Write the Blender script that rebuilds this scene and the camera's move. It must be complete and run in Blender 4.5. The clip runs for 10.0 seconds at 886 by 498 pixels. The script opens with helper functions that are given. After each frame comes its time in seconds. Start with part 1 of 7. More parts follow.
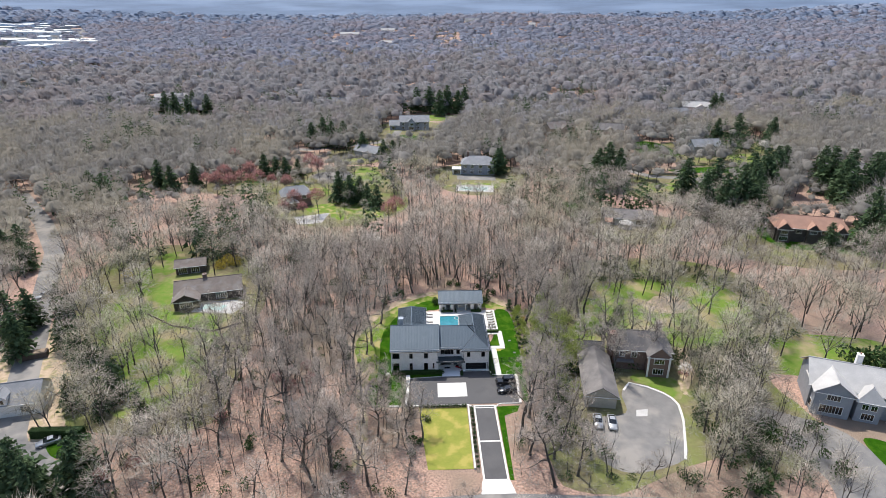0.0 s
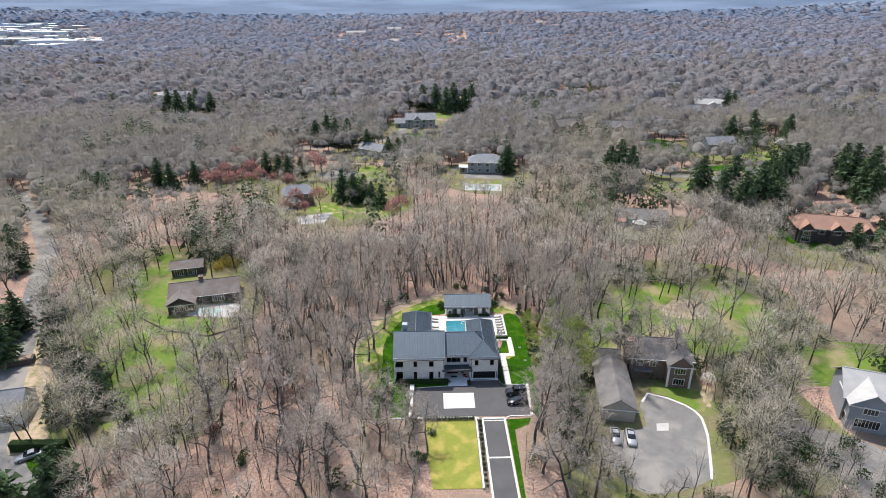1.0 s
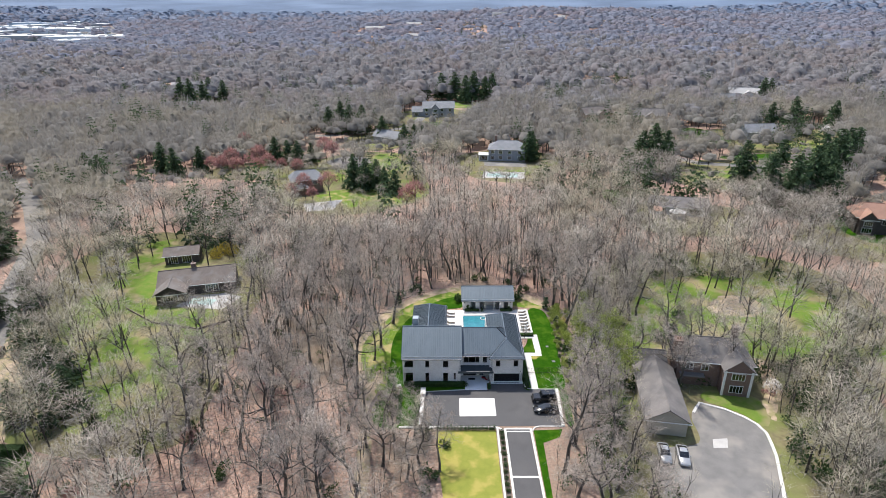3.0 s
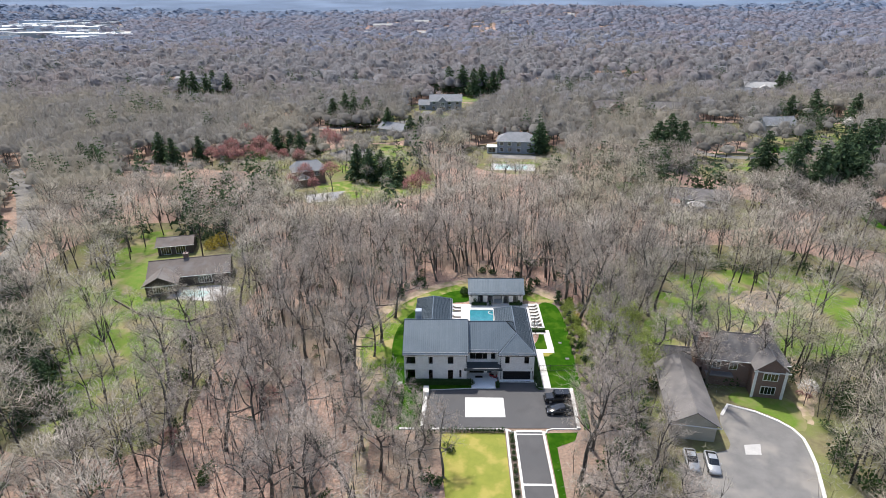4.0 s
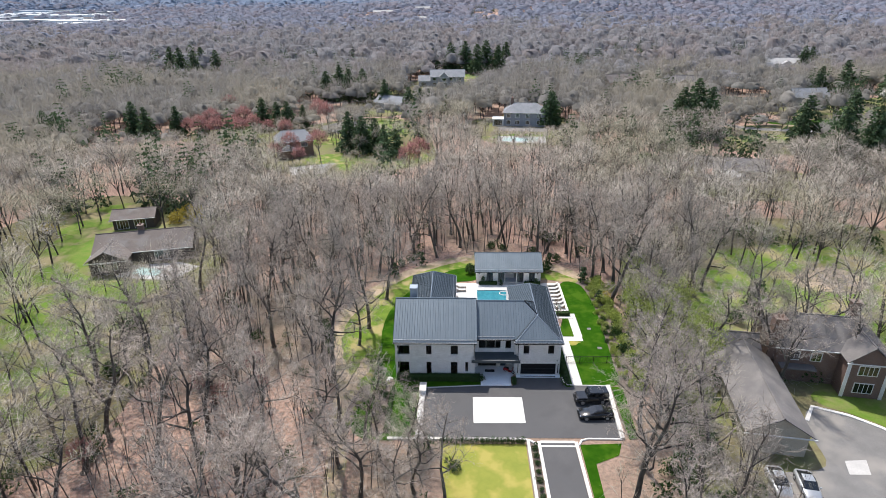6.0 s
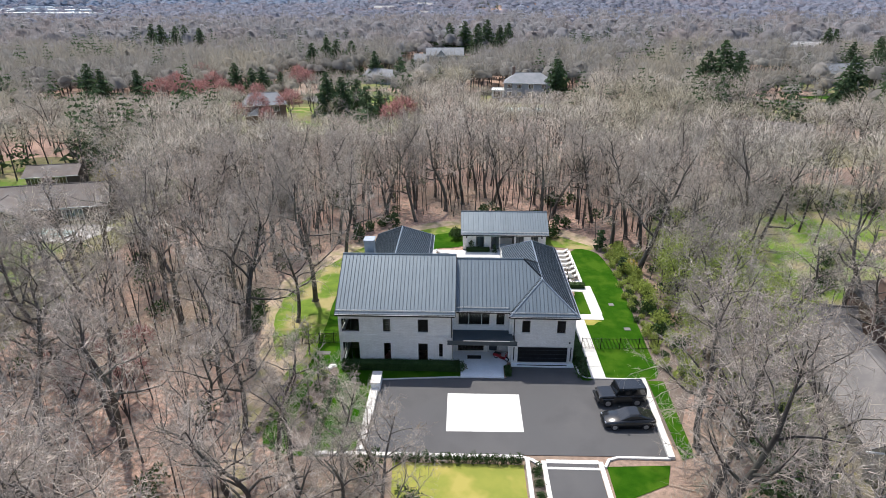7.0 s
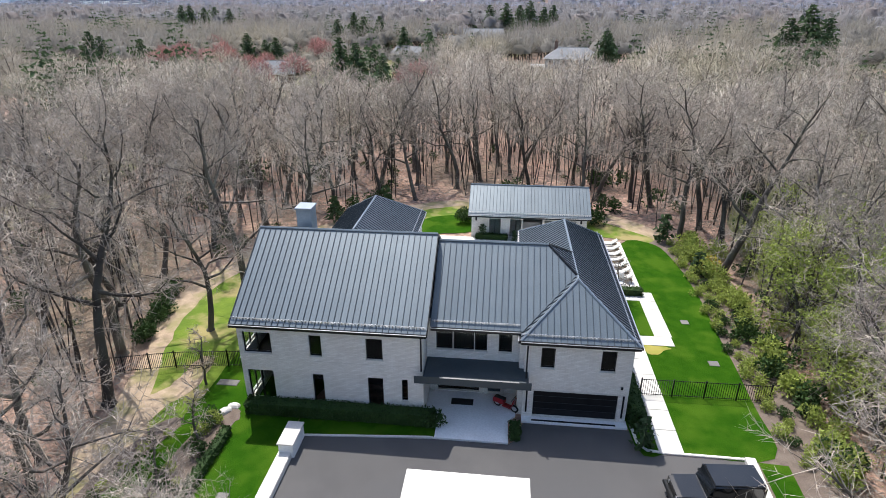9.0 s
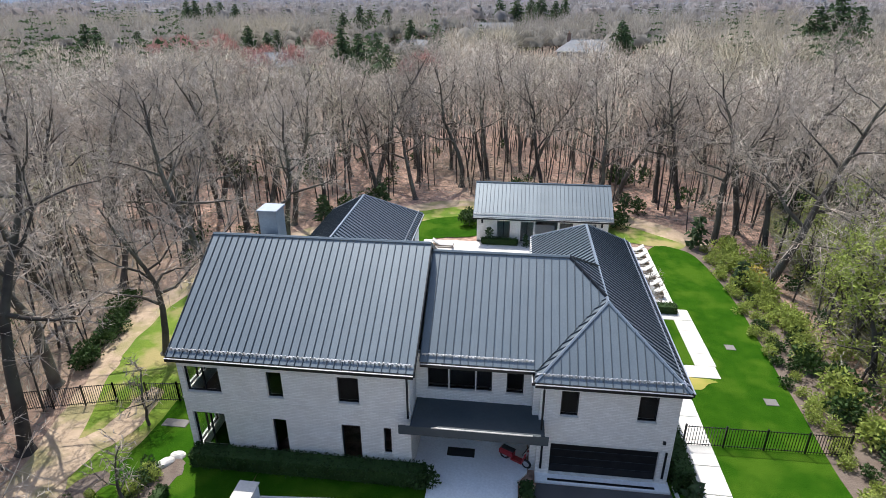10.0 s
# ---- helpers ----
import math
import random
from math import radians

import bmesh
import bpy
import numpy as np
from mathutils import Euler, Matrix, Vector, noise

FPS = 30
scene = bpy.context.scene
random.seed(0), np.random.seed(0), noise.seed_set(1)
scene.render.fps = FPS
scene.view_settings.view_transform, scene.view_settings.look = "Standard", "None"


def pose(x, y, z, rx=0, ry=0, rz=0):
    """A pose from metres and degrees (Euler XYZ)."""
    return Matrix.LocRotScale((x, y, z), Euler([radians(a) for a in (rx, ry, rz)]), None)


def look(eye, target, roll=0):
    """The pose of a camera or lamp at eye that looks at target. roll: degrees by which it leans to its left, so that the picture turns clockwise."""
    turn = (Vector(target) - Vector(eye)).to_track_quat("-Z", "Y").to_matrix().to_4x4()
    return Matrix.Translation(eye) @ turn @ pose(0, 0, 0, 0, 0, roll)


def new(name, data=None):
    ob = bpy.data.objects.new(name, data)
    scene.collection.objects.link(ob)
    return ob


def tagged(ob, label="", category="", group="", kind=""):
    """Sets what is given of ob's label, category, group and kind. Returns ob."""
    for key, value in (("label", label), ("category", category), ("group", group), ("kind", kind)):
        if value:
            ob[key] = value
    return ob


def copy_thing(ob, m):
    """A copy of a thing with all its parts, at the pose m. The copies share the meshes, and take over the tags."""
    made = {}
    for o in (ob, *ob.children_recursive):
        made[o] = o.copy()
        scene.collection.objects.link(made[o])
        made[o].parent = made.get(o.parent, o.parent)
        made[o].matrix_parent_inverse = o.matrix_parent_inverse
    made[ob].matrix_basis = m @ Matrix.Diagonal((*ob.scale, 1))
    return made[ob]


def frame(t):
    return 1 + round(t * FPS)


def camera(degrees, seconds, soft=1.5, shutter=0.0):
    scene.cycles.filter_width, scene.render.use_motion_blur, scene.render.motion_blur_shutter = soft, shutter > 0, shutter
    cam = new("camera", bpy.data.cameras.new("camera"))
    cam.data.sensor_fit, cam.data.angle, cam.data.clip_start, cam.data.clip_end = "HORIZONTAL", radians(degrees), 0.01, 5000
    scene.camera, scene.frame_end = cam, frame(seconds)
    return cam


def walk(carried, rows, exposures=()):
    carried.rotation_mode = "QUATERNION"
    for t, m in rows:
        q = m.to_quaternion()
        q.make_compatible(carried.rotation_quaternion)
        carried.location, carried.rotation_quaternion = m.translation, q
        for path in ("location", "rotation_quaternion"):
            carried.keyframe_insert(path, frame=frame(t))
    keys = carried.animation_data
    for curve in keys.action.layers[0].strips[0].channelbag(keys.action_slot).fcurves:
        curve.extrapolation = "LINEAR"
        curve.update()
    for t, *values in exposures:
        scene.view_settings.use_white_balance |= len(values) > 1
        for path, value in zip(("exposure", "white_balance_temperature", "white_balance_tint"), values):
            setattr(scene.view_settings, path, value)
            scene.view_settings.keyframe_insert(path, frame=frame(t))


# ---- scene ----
cam = camera(75.4, 10.0, soft=0.5)
PATH = [
    (0, (-2.175, -110.548, 82.143), (-2.116, -108.714, 81.348), -0.1),
    (0.5, (-1.972, -106.783, 80.958), (-1.925, -104.949, 80.162), -0.3),
    (1, (-1.959, -103.077, 79.399), (-1.922, -101.243, 78.603), -0.3),
    (1.5, (-1.817, -99.471, 77.137), (-1.791, -97.635, 76.343), -0.3),
    (2, (-1.723, -95.75, 74.608), (-1.708, -93.915, 73.813), -0.4),
    (2.5, (-1.604, -92.221, 72.168), (-1.61, -90.386, 71.371), -0.5),
    (4, (-1.254, -81.796, 63.824), (-1.306, -79.962, 63.029), -0.6),
    (4.5, (-1.888, -78.848, 61.528), (-1.942, -77.014, 60.731), -0.5),
    (5, (-1.657, -75.554, 58.971), (-1.714, -73.721, 58.174), -0.6),
    (5.5, (-1.771, -71.935, 55.882), (-1.829, -70.102, 55.083), -0.6),
    (5.7, (-1.846, -68.726, 54.393), (-1.904, -66.903, 53.574), -0.8),
    (6.8, (-0.156, -48.275, 36.681), (-0.216, -46.439, 35.891), -0.2),
    (7, (1.152, -44.13, 34.221), (1.088, -42.299, 33.42), -0.2),
    (7.2, (2.286, -40.065, 32.028), (2.222, -38.239, 31.215), -0.1),
    (7.5, (3.324, -35.751, 29.469), (3.241, -33.92, 28.67), -0.2),
    (8, (3.884, -31.484, 27.296), (3.772, -29.654, 26.498), 0.1),
    (8.5, (4.331, -27.458, 25.347), (4.176, -25.632, 24.546), 0.1),
    (9, (4.618, -23.636, 23.743), (4.418, -21.815, 22.94), -0.1),
    (9.5, (4.688, -20.106, 22.473), (4.463, -18.29, 21.666), -0.3),
    (10, (4.61, -16.676, 21.525), (4.378, -14.861, 20.717), -0.3),
]
walk(cam, [(t, look(eye, target, roll)) for t, eye, target, roll in PATH], [(0, 0.48), (5.7, 0.54), (7.5, 0.57), (10, 0.66)])

from mathutils.geometry import delaunay_2d_cdt

# ---------- world, sun, exposure ----------
SUN_TO = Vector((-1.45, 2.85, 6.0)).normalized()
world = bpy.data.worlds.new("sky")
scene.world = world
world.use_nodes = True
_wn = world.node_tree.nodes
_sky = _wn.new("ShaderNodeTexSky")
_sky.sky_type = "NISHITA"
_sky.sun_disc = False
_sky.sun_elevation = math.asin(SUN_TO.z)
_sky.sun_rotation = math.atan2(SUN_TO.x, SUN_TO.y)
_sky.air_density, _sky.dust_density = 1.0, 1.5
world.node_tree.links.new(_sky.outputs[0], _wn["Background"].inputs[0])
_wn["Background"].inputs[1].default_value = 0.15
sun_data = bpy.data.lights.new("sun", "SUN")
sun_data.energy, sun_data.angle, sun_data.color = 3.5, radians(0.6), (1.0, 0.96, 0.91)
sun = new("sun", sun_data)
sun.matrix_world = look(SUN_TO * 200, (0, 0, 0))


# ---------- materials ----------
def surface(name, c1, c2, scale=1.0, rough=0.8, metal=0.0, bump=0.0, fine=8.0, c3=None, big=0.08, spread=0.0, island=False, spec=0.5, distance=0.02, thin=0.0):
    """Two-scale noise between c1 and c2, patches of c3, small random shifts between pieces."""
    m = bpy.data.materials.new(name)
    m.use_nodes = True
    nt = m.node_tree
    n, link = nt.nodes, nt.links.new
    b = n["Principled BSDF"]
    b.inputs["Roughness"].default_value, b.inputs["Metallic"].default_value = rough, metal
    b.inputs["Specular IOR Level"].default_value = spec
    geo = n.new("ShaderNodeNewGeometry")

    def noise_at(s, detail):
        t = n.new("ShaderNodeTexNoise")
        t.inputs["Scale"].default_value, t.inputs["Detail"].default_value = s, detail
        link(geo.outputs["Position"], t.inputs["Vector"])
        return t

    def ramp(src, lo, hi):
        r = n.new("ShaderNodeMapRange")
        r.inputs[1].default_value, r.inputs[2].default_value = lo, hi
        link(src, r.inputs[0])
        return r.outputs[0]

    def mix(fac, a, bb, kind="MIX"):
        x = n.new("ShaderNodeMix")
        x.data_type, x.blend_type = "RGBA", kind
        for sock, val in ((x.inputs[0], fac), (x.inputs[6], a), (x.inputs[7], bb)):
            if isinstance(val, bpy.types.NodeSocket):
                link(val, sock)
            elif isinstance(val, tuple):
                sock.default_value = (*val, 1)
            else:
                sock.default_value = val
        return x.outputs[2]

    f1, f2 = noise_at(scale, 4), noise_at(scale * fine, 3)
    col = mix(ramp(f1.outputs["Fac"], 0.35, 0.65), c1, c2)
    col = mix(ramp(f2.outputs["Fac"], 0.3, 0.7), col, mix(0.5, col, tuple(v * 0.72 for v in c1)))
    if c3:
        col = mix(ramp(noise_at(scale * big, 3).outputs["Fac"], 0.48, 0.62), col, c3)
    if spread:
        if island:
            rnd = geo.outputs["Random Per Island"]
        else:
            rnd = n.new("ShaderNodeObjectInfo").outputs["Random"]
        r = n.new("ShaderNodeMapRange")
        r.inputs[3].default_value, r.inputs[4].default_value = 1 - spread, 1 + spread
        link(rnd, r.inputs[0])
        h = n.new("ShaderNodeHueSaturation")
        link(r.outputs[0], h.inputs["Value"])
        link(col, h.inputs["Color"])
        col = h.outputs[0]
    link(col, b.inputs["Base Color"])
    if bump:
        bp = n.new("ShaderNodeBump")
        bp.inputs["Strength"].default_value, bp.inputs["Distance"].default_value = bump, distance
        link(f2.outputs["Fac"], bp.inputs["Height"])
        link(bp.outputs[0], b.inputs["Normal"])
    if thin:
        tr, mx = n.new("ShaderNodeBsdfTranslucent"), n.new("ShaderNodeMixShader")
        link(col, tr.inputs["Color"])
        mx.inputs[0].default_value = thin
        link(b.outputs[0], mx.inputs[1])
        link(tr.outputs[0], mx.inputs[2])
        link(mx.outputs[0], n["Material Output"].inputs["Surface"])
    return m


def brick_surface(name, c1, c2, mortar, w=0.29, h=0.085, joint=0.008):
    m = surface(name, c1, c2, 1.2, 0.85)
    nt = m.node_tree
    n, link = nt.nodes, nt.links.new
    geo, sep, add, comb = n.new("ShaderNodeNewGeometry"), n.new("ShaderNodeSeparateXYZ"), n.new("ShaderNodeMath"), n.new("ShaderNodeCombineXYZ")
    link(geo.outputs["Position"], sep.inputs[0])
    link(sep.outputs[0], add.inputs[0])
    link(sep.outputs[1], add.inputs[1])
    link(add.outputs[0], comb.inputs[0])
    link(sep.outputs[2], comb.inputs[1])
    t = n.new("ShaderNodeTexBrick")
    t.inputs["Scale"].default_value = 1.0
    t.inputs["Brick Width"].default_value, t.inputs["Row Height"].default_value = w, h
    t.inputs["Mortar Size"].default_value = joint
    t.inputs["Color1"].default_value, t.inputs["Color2"].default_value, t.inputs["Mortar"].default_value = (*c1, 1), (*c2, 1), (*mortar, 1)
    link(comb.outputs[0], t.inputs["Vector"])
    b = n["Principled BSDF"]
    old = b.inputs["Base Color"].links[0].from_socket
    x = n.new("ShaderNodeMix")
    x.data_type = "RGBA"
    x.inputs[0].default_value = 0.6
    link(old, x.inputs[6])
    link(t.outputs["Color"], x.inputs[7])
    link(x.outputs[2], b.inputs["Base Color"])
    bp = n.new("ShaderNodeBump")
    bp.inputs["Strength"].default_value, bp.inputs["Distance"].default_value = 0.5, 0.012
    bp.invert = True
    link(t.outputs["Fac"], bp.inputs["Height"])
    link(bp.outputs[0], b.inputs["Normal"])
    return m


def glass_surface(name, tint=(0.75, 0.8, 0.8), rough=0.02):
    m = bpy.data.materials.new(name)
    m.use_nodes = True
    b = m.node_tree.nodes["Principled BSDF"]
    b.inputs["Base Color"].default_value = (*tint, 1)
    b.inputs["Roughness"].default_value = rough
    b.inputs["Transmission Weight"].default_value = 1.0
    b.inputs["IOR"].default_value = 1.25
    return m


M_LITTER = surface("leaf_litter", (0.62, 0.40, 0.305), (0.18, 0.12, 0.09), 2.2, 0.95, bump=1.0, fine=6, c3=(0.27, 0.20, 0.145), big=0.014, distance=0.12)
M_SAND = surface("bare_soil", (0.50, 0.38, 0.265), (0.38, 0.285, 0.195), 1.1, 0.95, bump=0.6, fine=8, c3=(0.29, 0.25, 0.125), big=0.5, distance=0.05)
M_LAWN = surface("mown_lawn", (0.020, 0.076, 0.003), (0.034, 0.102, 0.005), 1.1, 0.95, bump=0.9, fine=14, c3=(0.052, 0.116, 0.008), big=0.3, spec=0.04, distance=0.06)
M_ROUGH = surface("spring_grass", (0.16, 0.235, 0.028), (0.09, 0.16, 0.018), 0.8, 0.9, bump=0.7, fine=10, c3=(0.33, 0.28, 0.12), big=0.45, spec=0.2, distance=0.05)
M_DRYLAWN = surface("yellow_lawn", (0.265, 0.275, 0.052), (0.205, 0.235, 0.040), 0.7, 0.9, bump=0.5, fine=22, c3=(0.36, 0.31, 0.08), big=0.5, spec=0.2)
M_FARLAWN = surface("far_lawn", (0.115, 0.205, 0.022), (0.18, 0.215, 0.05), 0.5, 0.9, bump=0.5, fine=8, c3=(0.27, 0.225, 0.12), big=0.3, spec=0.2)
M_UNDERGRASS = surface("thin_woodland_grass", (0.235, 0.215, 0.105), (0.15, 0.12, 0.075), 0.9, 0.95, bump=0.8, fine=7, c3=(0.17, 0.19, 0.06), big=0.12, spec=0.2, distance=0.08)
M_MULCH = surface("mulch", (0.14, 0.105, 0.085), (0.20, 0.16, 0.13), 1.5, 0.95, bump=0.7, fine=9, distance=0.05)
M_ASPHALT = surface("asphalt", (0.086, 0.083, 0.084), (0.112, 0.108, 0.107), 0.35, 0.88, bump=0.15, fine=60, c3=(0.085, 0.083, 0.084), big=0.5)
M_ROAD = surface("old_asphalt", (0.17, 0.163, 0.155), (0.22, 0.21, 0.198), 0.5, 0.9, bump=0.15, fine=25, c3=(0.26, 0.24, 0.215), big=0.3)
M_STONE = surface("pale_stone", (0.71, 0.685, 0.645), (0.63, 0.605, 0.565), 0.8, 0.75, bump=0.1, fine=12, spread=0.04)
M_SLAB = surface("grey_slab", (0.90, 0.91, 0.92), (0.84, 0.85, 0.86), 0.8, 0.6, bump=0.1, fine=12)
M_BRICKW = brick_surface("limewashed_brick", (0.88, 0.85, 0.81), (0.70, 0.66, 0.61), (0.58, 0.55, 0.51), 0.3, 0.09, 0.012)
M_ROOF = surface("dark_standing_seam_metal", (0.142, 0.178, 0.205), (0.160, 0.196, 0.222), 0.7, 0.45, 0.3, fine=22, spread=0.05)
M_BLACK = surface("black_metal", (0.018, 0.019, 0.021), (0.028, 0.028, 0.03), 2, 0.4, 0.6)
M_CHROME = surface("bright_trim", (0.55, 0.56, 0.58), (0.62, 0.62, 0.64), 2, 0.3, 0.9)
M_DARKPAINT = surface("charcoal_panel", (0.030, 0.046, 0.058), (0.042, 0.058, 0.070), 1, 0.5)
M_ZINC = surface("zinc", (0.36, 0.40, 0.45), (0.30, 0.34, 0.38), 1.5, 0.45, 0.5)
M_GLASS = glass_surface("window_glass")
M_WATER = surface("pool_water", (0.035, 0.20, 0.25), (0.06, 0.28, 0.33), 0.6, 0.1, bump=0.12, fine=6, distance=0.02)
M_FARPOOL = surface("covered_pool", (0.34, 0.50, 0.47), (0.42, 0.56, 0.52), 0.4, 0.5)
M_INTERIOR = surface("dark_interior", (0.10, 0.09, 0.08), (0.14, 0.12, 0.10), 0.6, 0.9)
M_BARK = surface("bark", (0.105, 0.090, 0.076), (0.05, 0.042, 0.036), 1.6, 0.95, bump=0.6, fine=5, spread=0.35, c3=(0.12, 0.115, 0.092), big=0.3)
M_TWIG = surface("bare_twigs", (0.60, 0.515, 0.435), (0.22, 0.185, 0.157), 1.6, 0.9, spread=0.3, thin=0.15)
M_WOODS = surface("woods_twigs", (0.48, 0.435, 0.375), (0.23, 0.202, 0.172), 0.12, 0.95, spread=0.25, island=True, c3=(0.34, 0.31, 0.235), big=0.25, thin=0.2)
M_WOODBARK = surface("woods_bark", (0.085, 0.073, 0.063), (0.046, 0.039, 0.034), 0.2, 0.95, spread=0.4, island=True)
# Far, distant and horizon crowns: haze put into the base colour, bluer with distance.
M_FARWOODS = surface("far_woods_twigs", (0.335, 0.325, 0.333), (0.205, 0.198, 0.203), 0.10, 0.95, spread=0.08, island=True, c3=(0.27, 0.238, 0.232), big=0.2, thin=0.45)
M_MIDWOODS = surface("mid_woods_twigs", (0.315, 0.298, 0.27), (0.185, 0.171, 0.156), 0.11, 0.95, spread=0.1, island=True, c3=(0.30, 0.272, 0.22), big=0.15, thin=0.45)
M_DISTANTHAZE = surface("distant_woods_twigs", (0.315, 0.338, 0.415), (0.205, 0.218, 0.27), 0.06, 0.95, spread=0.08, island=True, c3=(0.285, 0.262, 0.295), big=0.15, thin=0.45)
M_HORIZONHAZE = surface("horizon_woods_twigs", (0.24, 0.305, 0.42), (0.19, 0.24, 0.335), 0.02, 0.95, spread=0.1, island=True, c3=(0.31, 0.35, 0.44), big=0.2, thin=0.45)
M_HIPCAP = surface("hip_capping", (0.26, 0.30, 0.34), (0.22, 0.26, 0.30), 0.8, 0.4, 0.4)
# Ribs coloured darker than the panels, for the shadow line along each.
M_SEAMSHADE = surface("roof_seam", (0.062, 0.080, 0.096), (0.075, 0.092, 0.108), 0.5, 0.4, 0.35)
M_RED = surface("red_buds", (0.36, 0.17, 0.16), (0.27, 0.13, 0.122), 0.5, 0.9, spread=0.3, island=True, thin=0.4)
M_WHITEBLOOM = surface("white_blossom", (0.72, 0.68, 0.64), (0.6, 0.56, 0.5), 0.8, 0.9, spread=0.2, island=True)
M_YELLOW = surface("yellow_blossom", (0.52, 0.40, 0.05), (0.42, 0.34, 0.06), 0.8, 0.9, spread=0.2, island=True)
M_PINE = surface("conifer_needles", (0.058, 0.098, 0.045), (0.10, 0.142, 0.066), 0.4, 0.9, spread=0.35, island=True, spec=0.2, thin=0.25)
M_LEAF = surface("evergreen_leaf", (0.034, 0.072, 0.018), (0.056, 0.104, 0.028), 1.5, 0.75, spread=0.4, island=True, spec=0.3, thin=0.25)
M_YLEAF = surface("fresh_leaf", (0.30, 0.37, 0.085), (0.43, 0.49, 0.14), 1.5, 0.8, spread=0.4, island=True, spec=0.2, thin=0.45)
M_SHINGLE = surface("grey_shingle", (0.17, 0.155, 0.145), (0.23, 0.21, 0.195), 0.5, 0.9, bump=0.4, fine=12, c3=(0.14, 0.13, 0.125), big=0.6)
M_BROWNSH = surface("brown_shingle", (0.15, 0.125, 0.11), (0.20, 0.165, 0.14), 0.5, 0.9, bump=0.4, fine=12, c3=(0.19, 0.17, 0.155), big=0.6)
M_REDTILE = surface("terracotta_shingle", (0.42, 0.24, 0.17), (0.34, 0.20, 0.145), 0.5, 0.9, bump=0.4, fine=10)
M_PALEROOF = surface("pale_slate", (0.52, 0.50, 0.47), (0.44, 0.42, 0.40), 0.5, 0.8, bump=0.3, fine=10)
M_SLATE = surface("slate_roof", (0.20, 0.21, 0.22), (0.27, 0.27, 0.28), 0.4, 0.8, bump=0.3, fine=10)
M_BROWNBRICK = brick_surface("brown_brick", (0.20, 0.125, 0.095), (0.15, 0.095, 0.075), (0.24, 0.19, 0.165), 0.22, 0.075)
M_BEIGE = surface("beige_siding", (0.50, 0.45, 0.36), (0.44, 0.39, 0.31), 0.8, 0.85)
M_GREYSIDING = surface("grey_siding", (0.27, 0.28, 0.30), (0.32, 0.33, 0.35), 0.8, 0.85, bump=0.2, fine=15)
M_DARKSIDING = surface("dark_brown_siding", (0.075, 0.060, 0.052), (0.10, 0.08, 0.07), 0.8, 0.85)
M_WHITE = surface("white_paint", (0.78, 0.77, 0.74), (0.70, 0.69, 0.66), 0.8, 0.7)
M_REDPAINT = surface("red_paint", (0.35, 0.012, 0.018), (0.28, 0.01, 0.015), 2, 0.3, spec=0.6)
M_CARBLACK = surface("black_car_paint", (0.010, 0.011, 0.013), (0.016, 0.017, 0.019), 1, 0.16, spec=0.8)
M_CARGREY = surface("silver_car_paint", (0.42, 0.43, 0.44), (0.47, 0.48, 0.49), 1, 0.3, 0.4)
M_CARGLASS = surface("tinted_glass", (0.010, 0.012, 0.014), (0.016, 0.018, 0.02), 1, 0.06, spec=0.9)
M_RUBBER = surface("rubber", (0.02, 0.02, 0.02), (0.03, 0.03, 0.03), 3, 0.85)
M_FABRIC = surface("outdoor_cushion", (0.66, 0.64, 0.60), (0.56, 0.54, 0.50), 2, 0.9)
M_TEAK = surface("weathered_teak", (0.30, 0.22, 0.15), (0.24, 0.175, 0.12), 2, 0.8)
M_LAMP = surface("tail_lamp", (0.30, 0.02, 0.02), (0.25, 0.02, 0.02), 3, 0.25)
# Haze over the far ground, put into its base colour.
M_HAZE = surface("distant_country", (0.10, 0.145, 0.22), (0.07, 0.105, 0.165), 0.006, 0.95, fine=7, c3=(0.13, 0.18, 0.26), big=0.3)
# Town walls and water tower: paled towards blue in the colour itself, for haze.
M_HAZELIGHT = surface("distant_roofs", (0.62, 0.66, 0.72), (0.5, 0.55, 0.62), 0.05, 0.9)


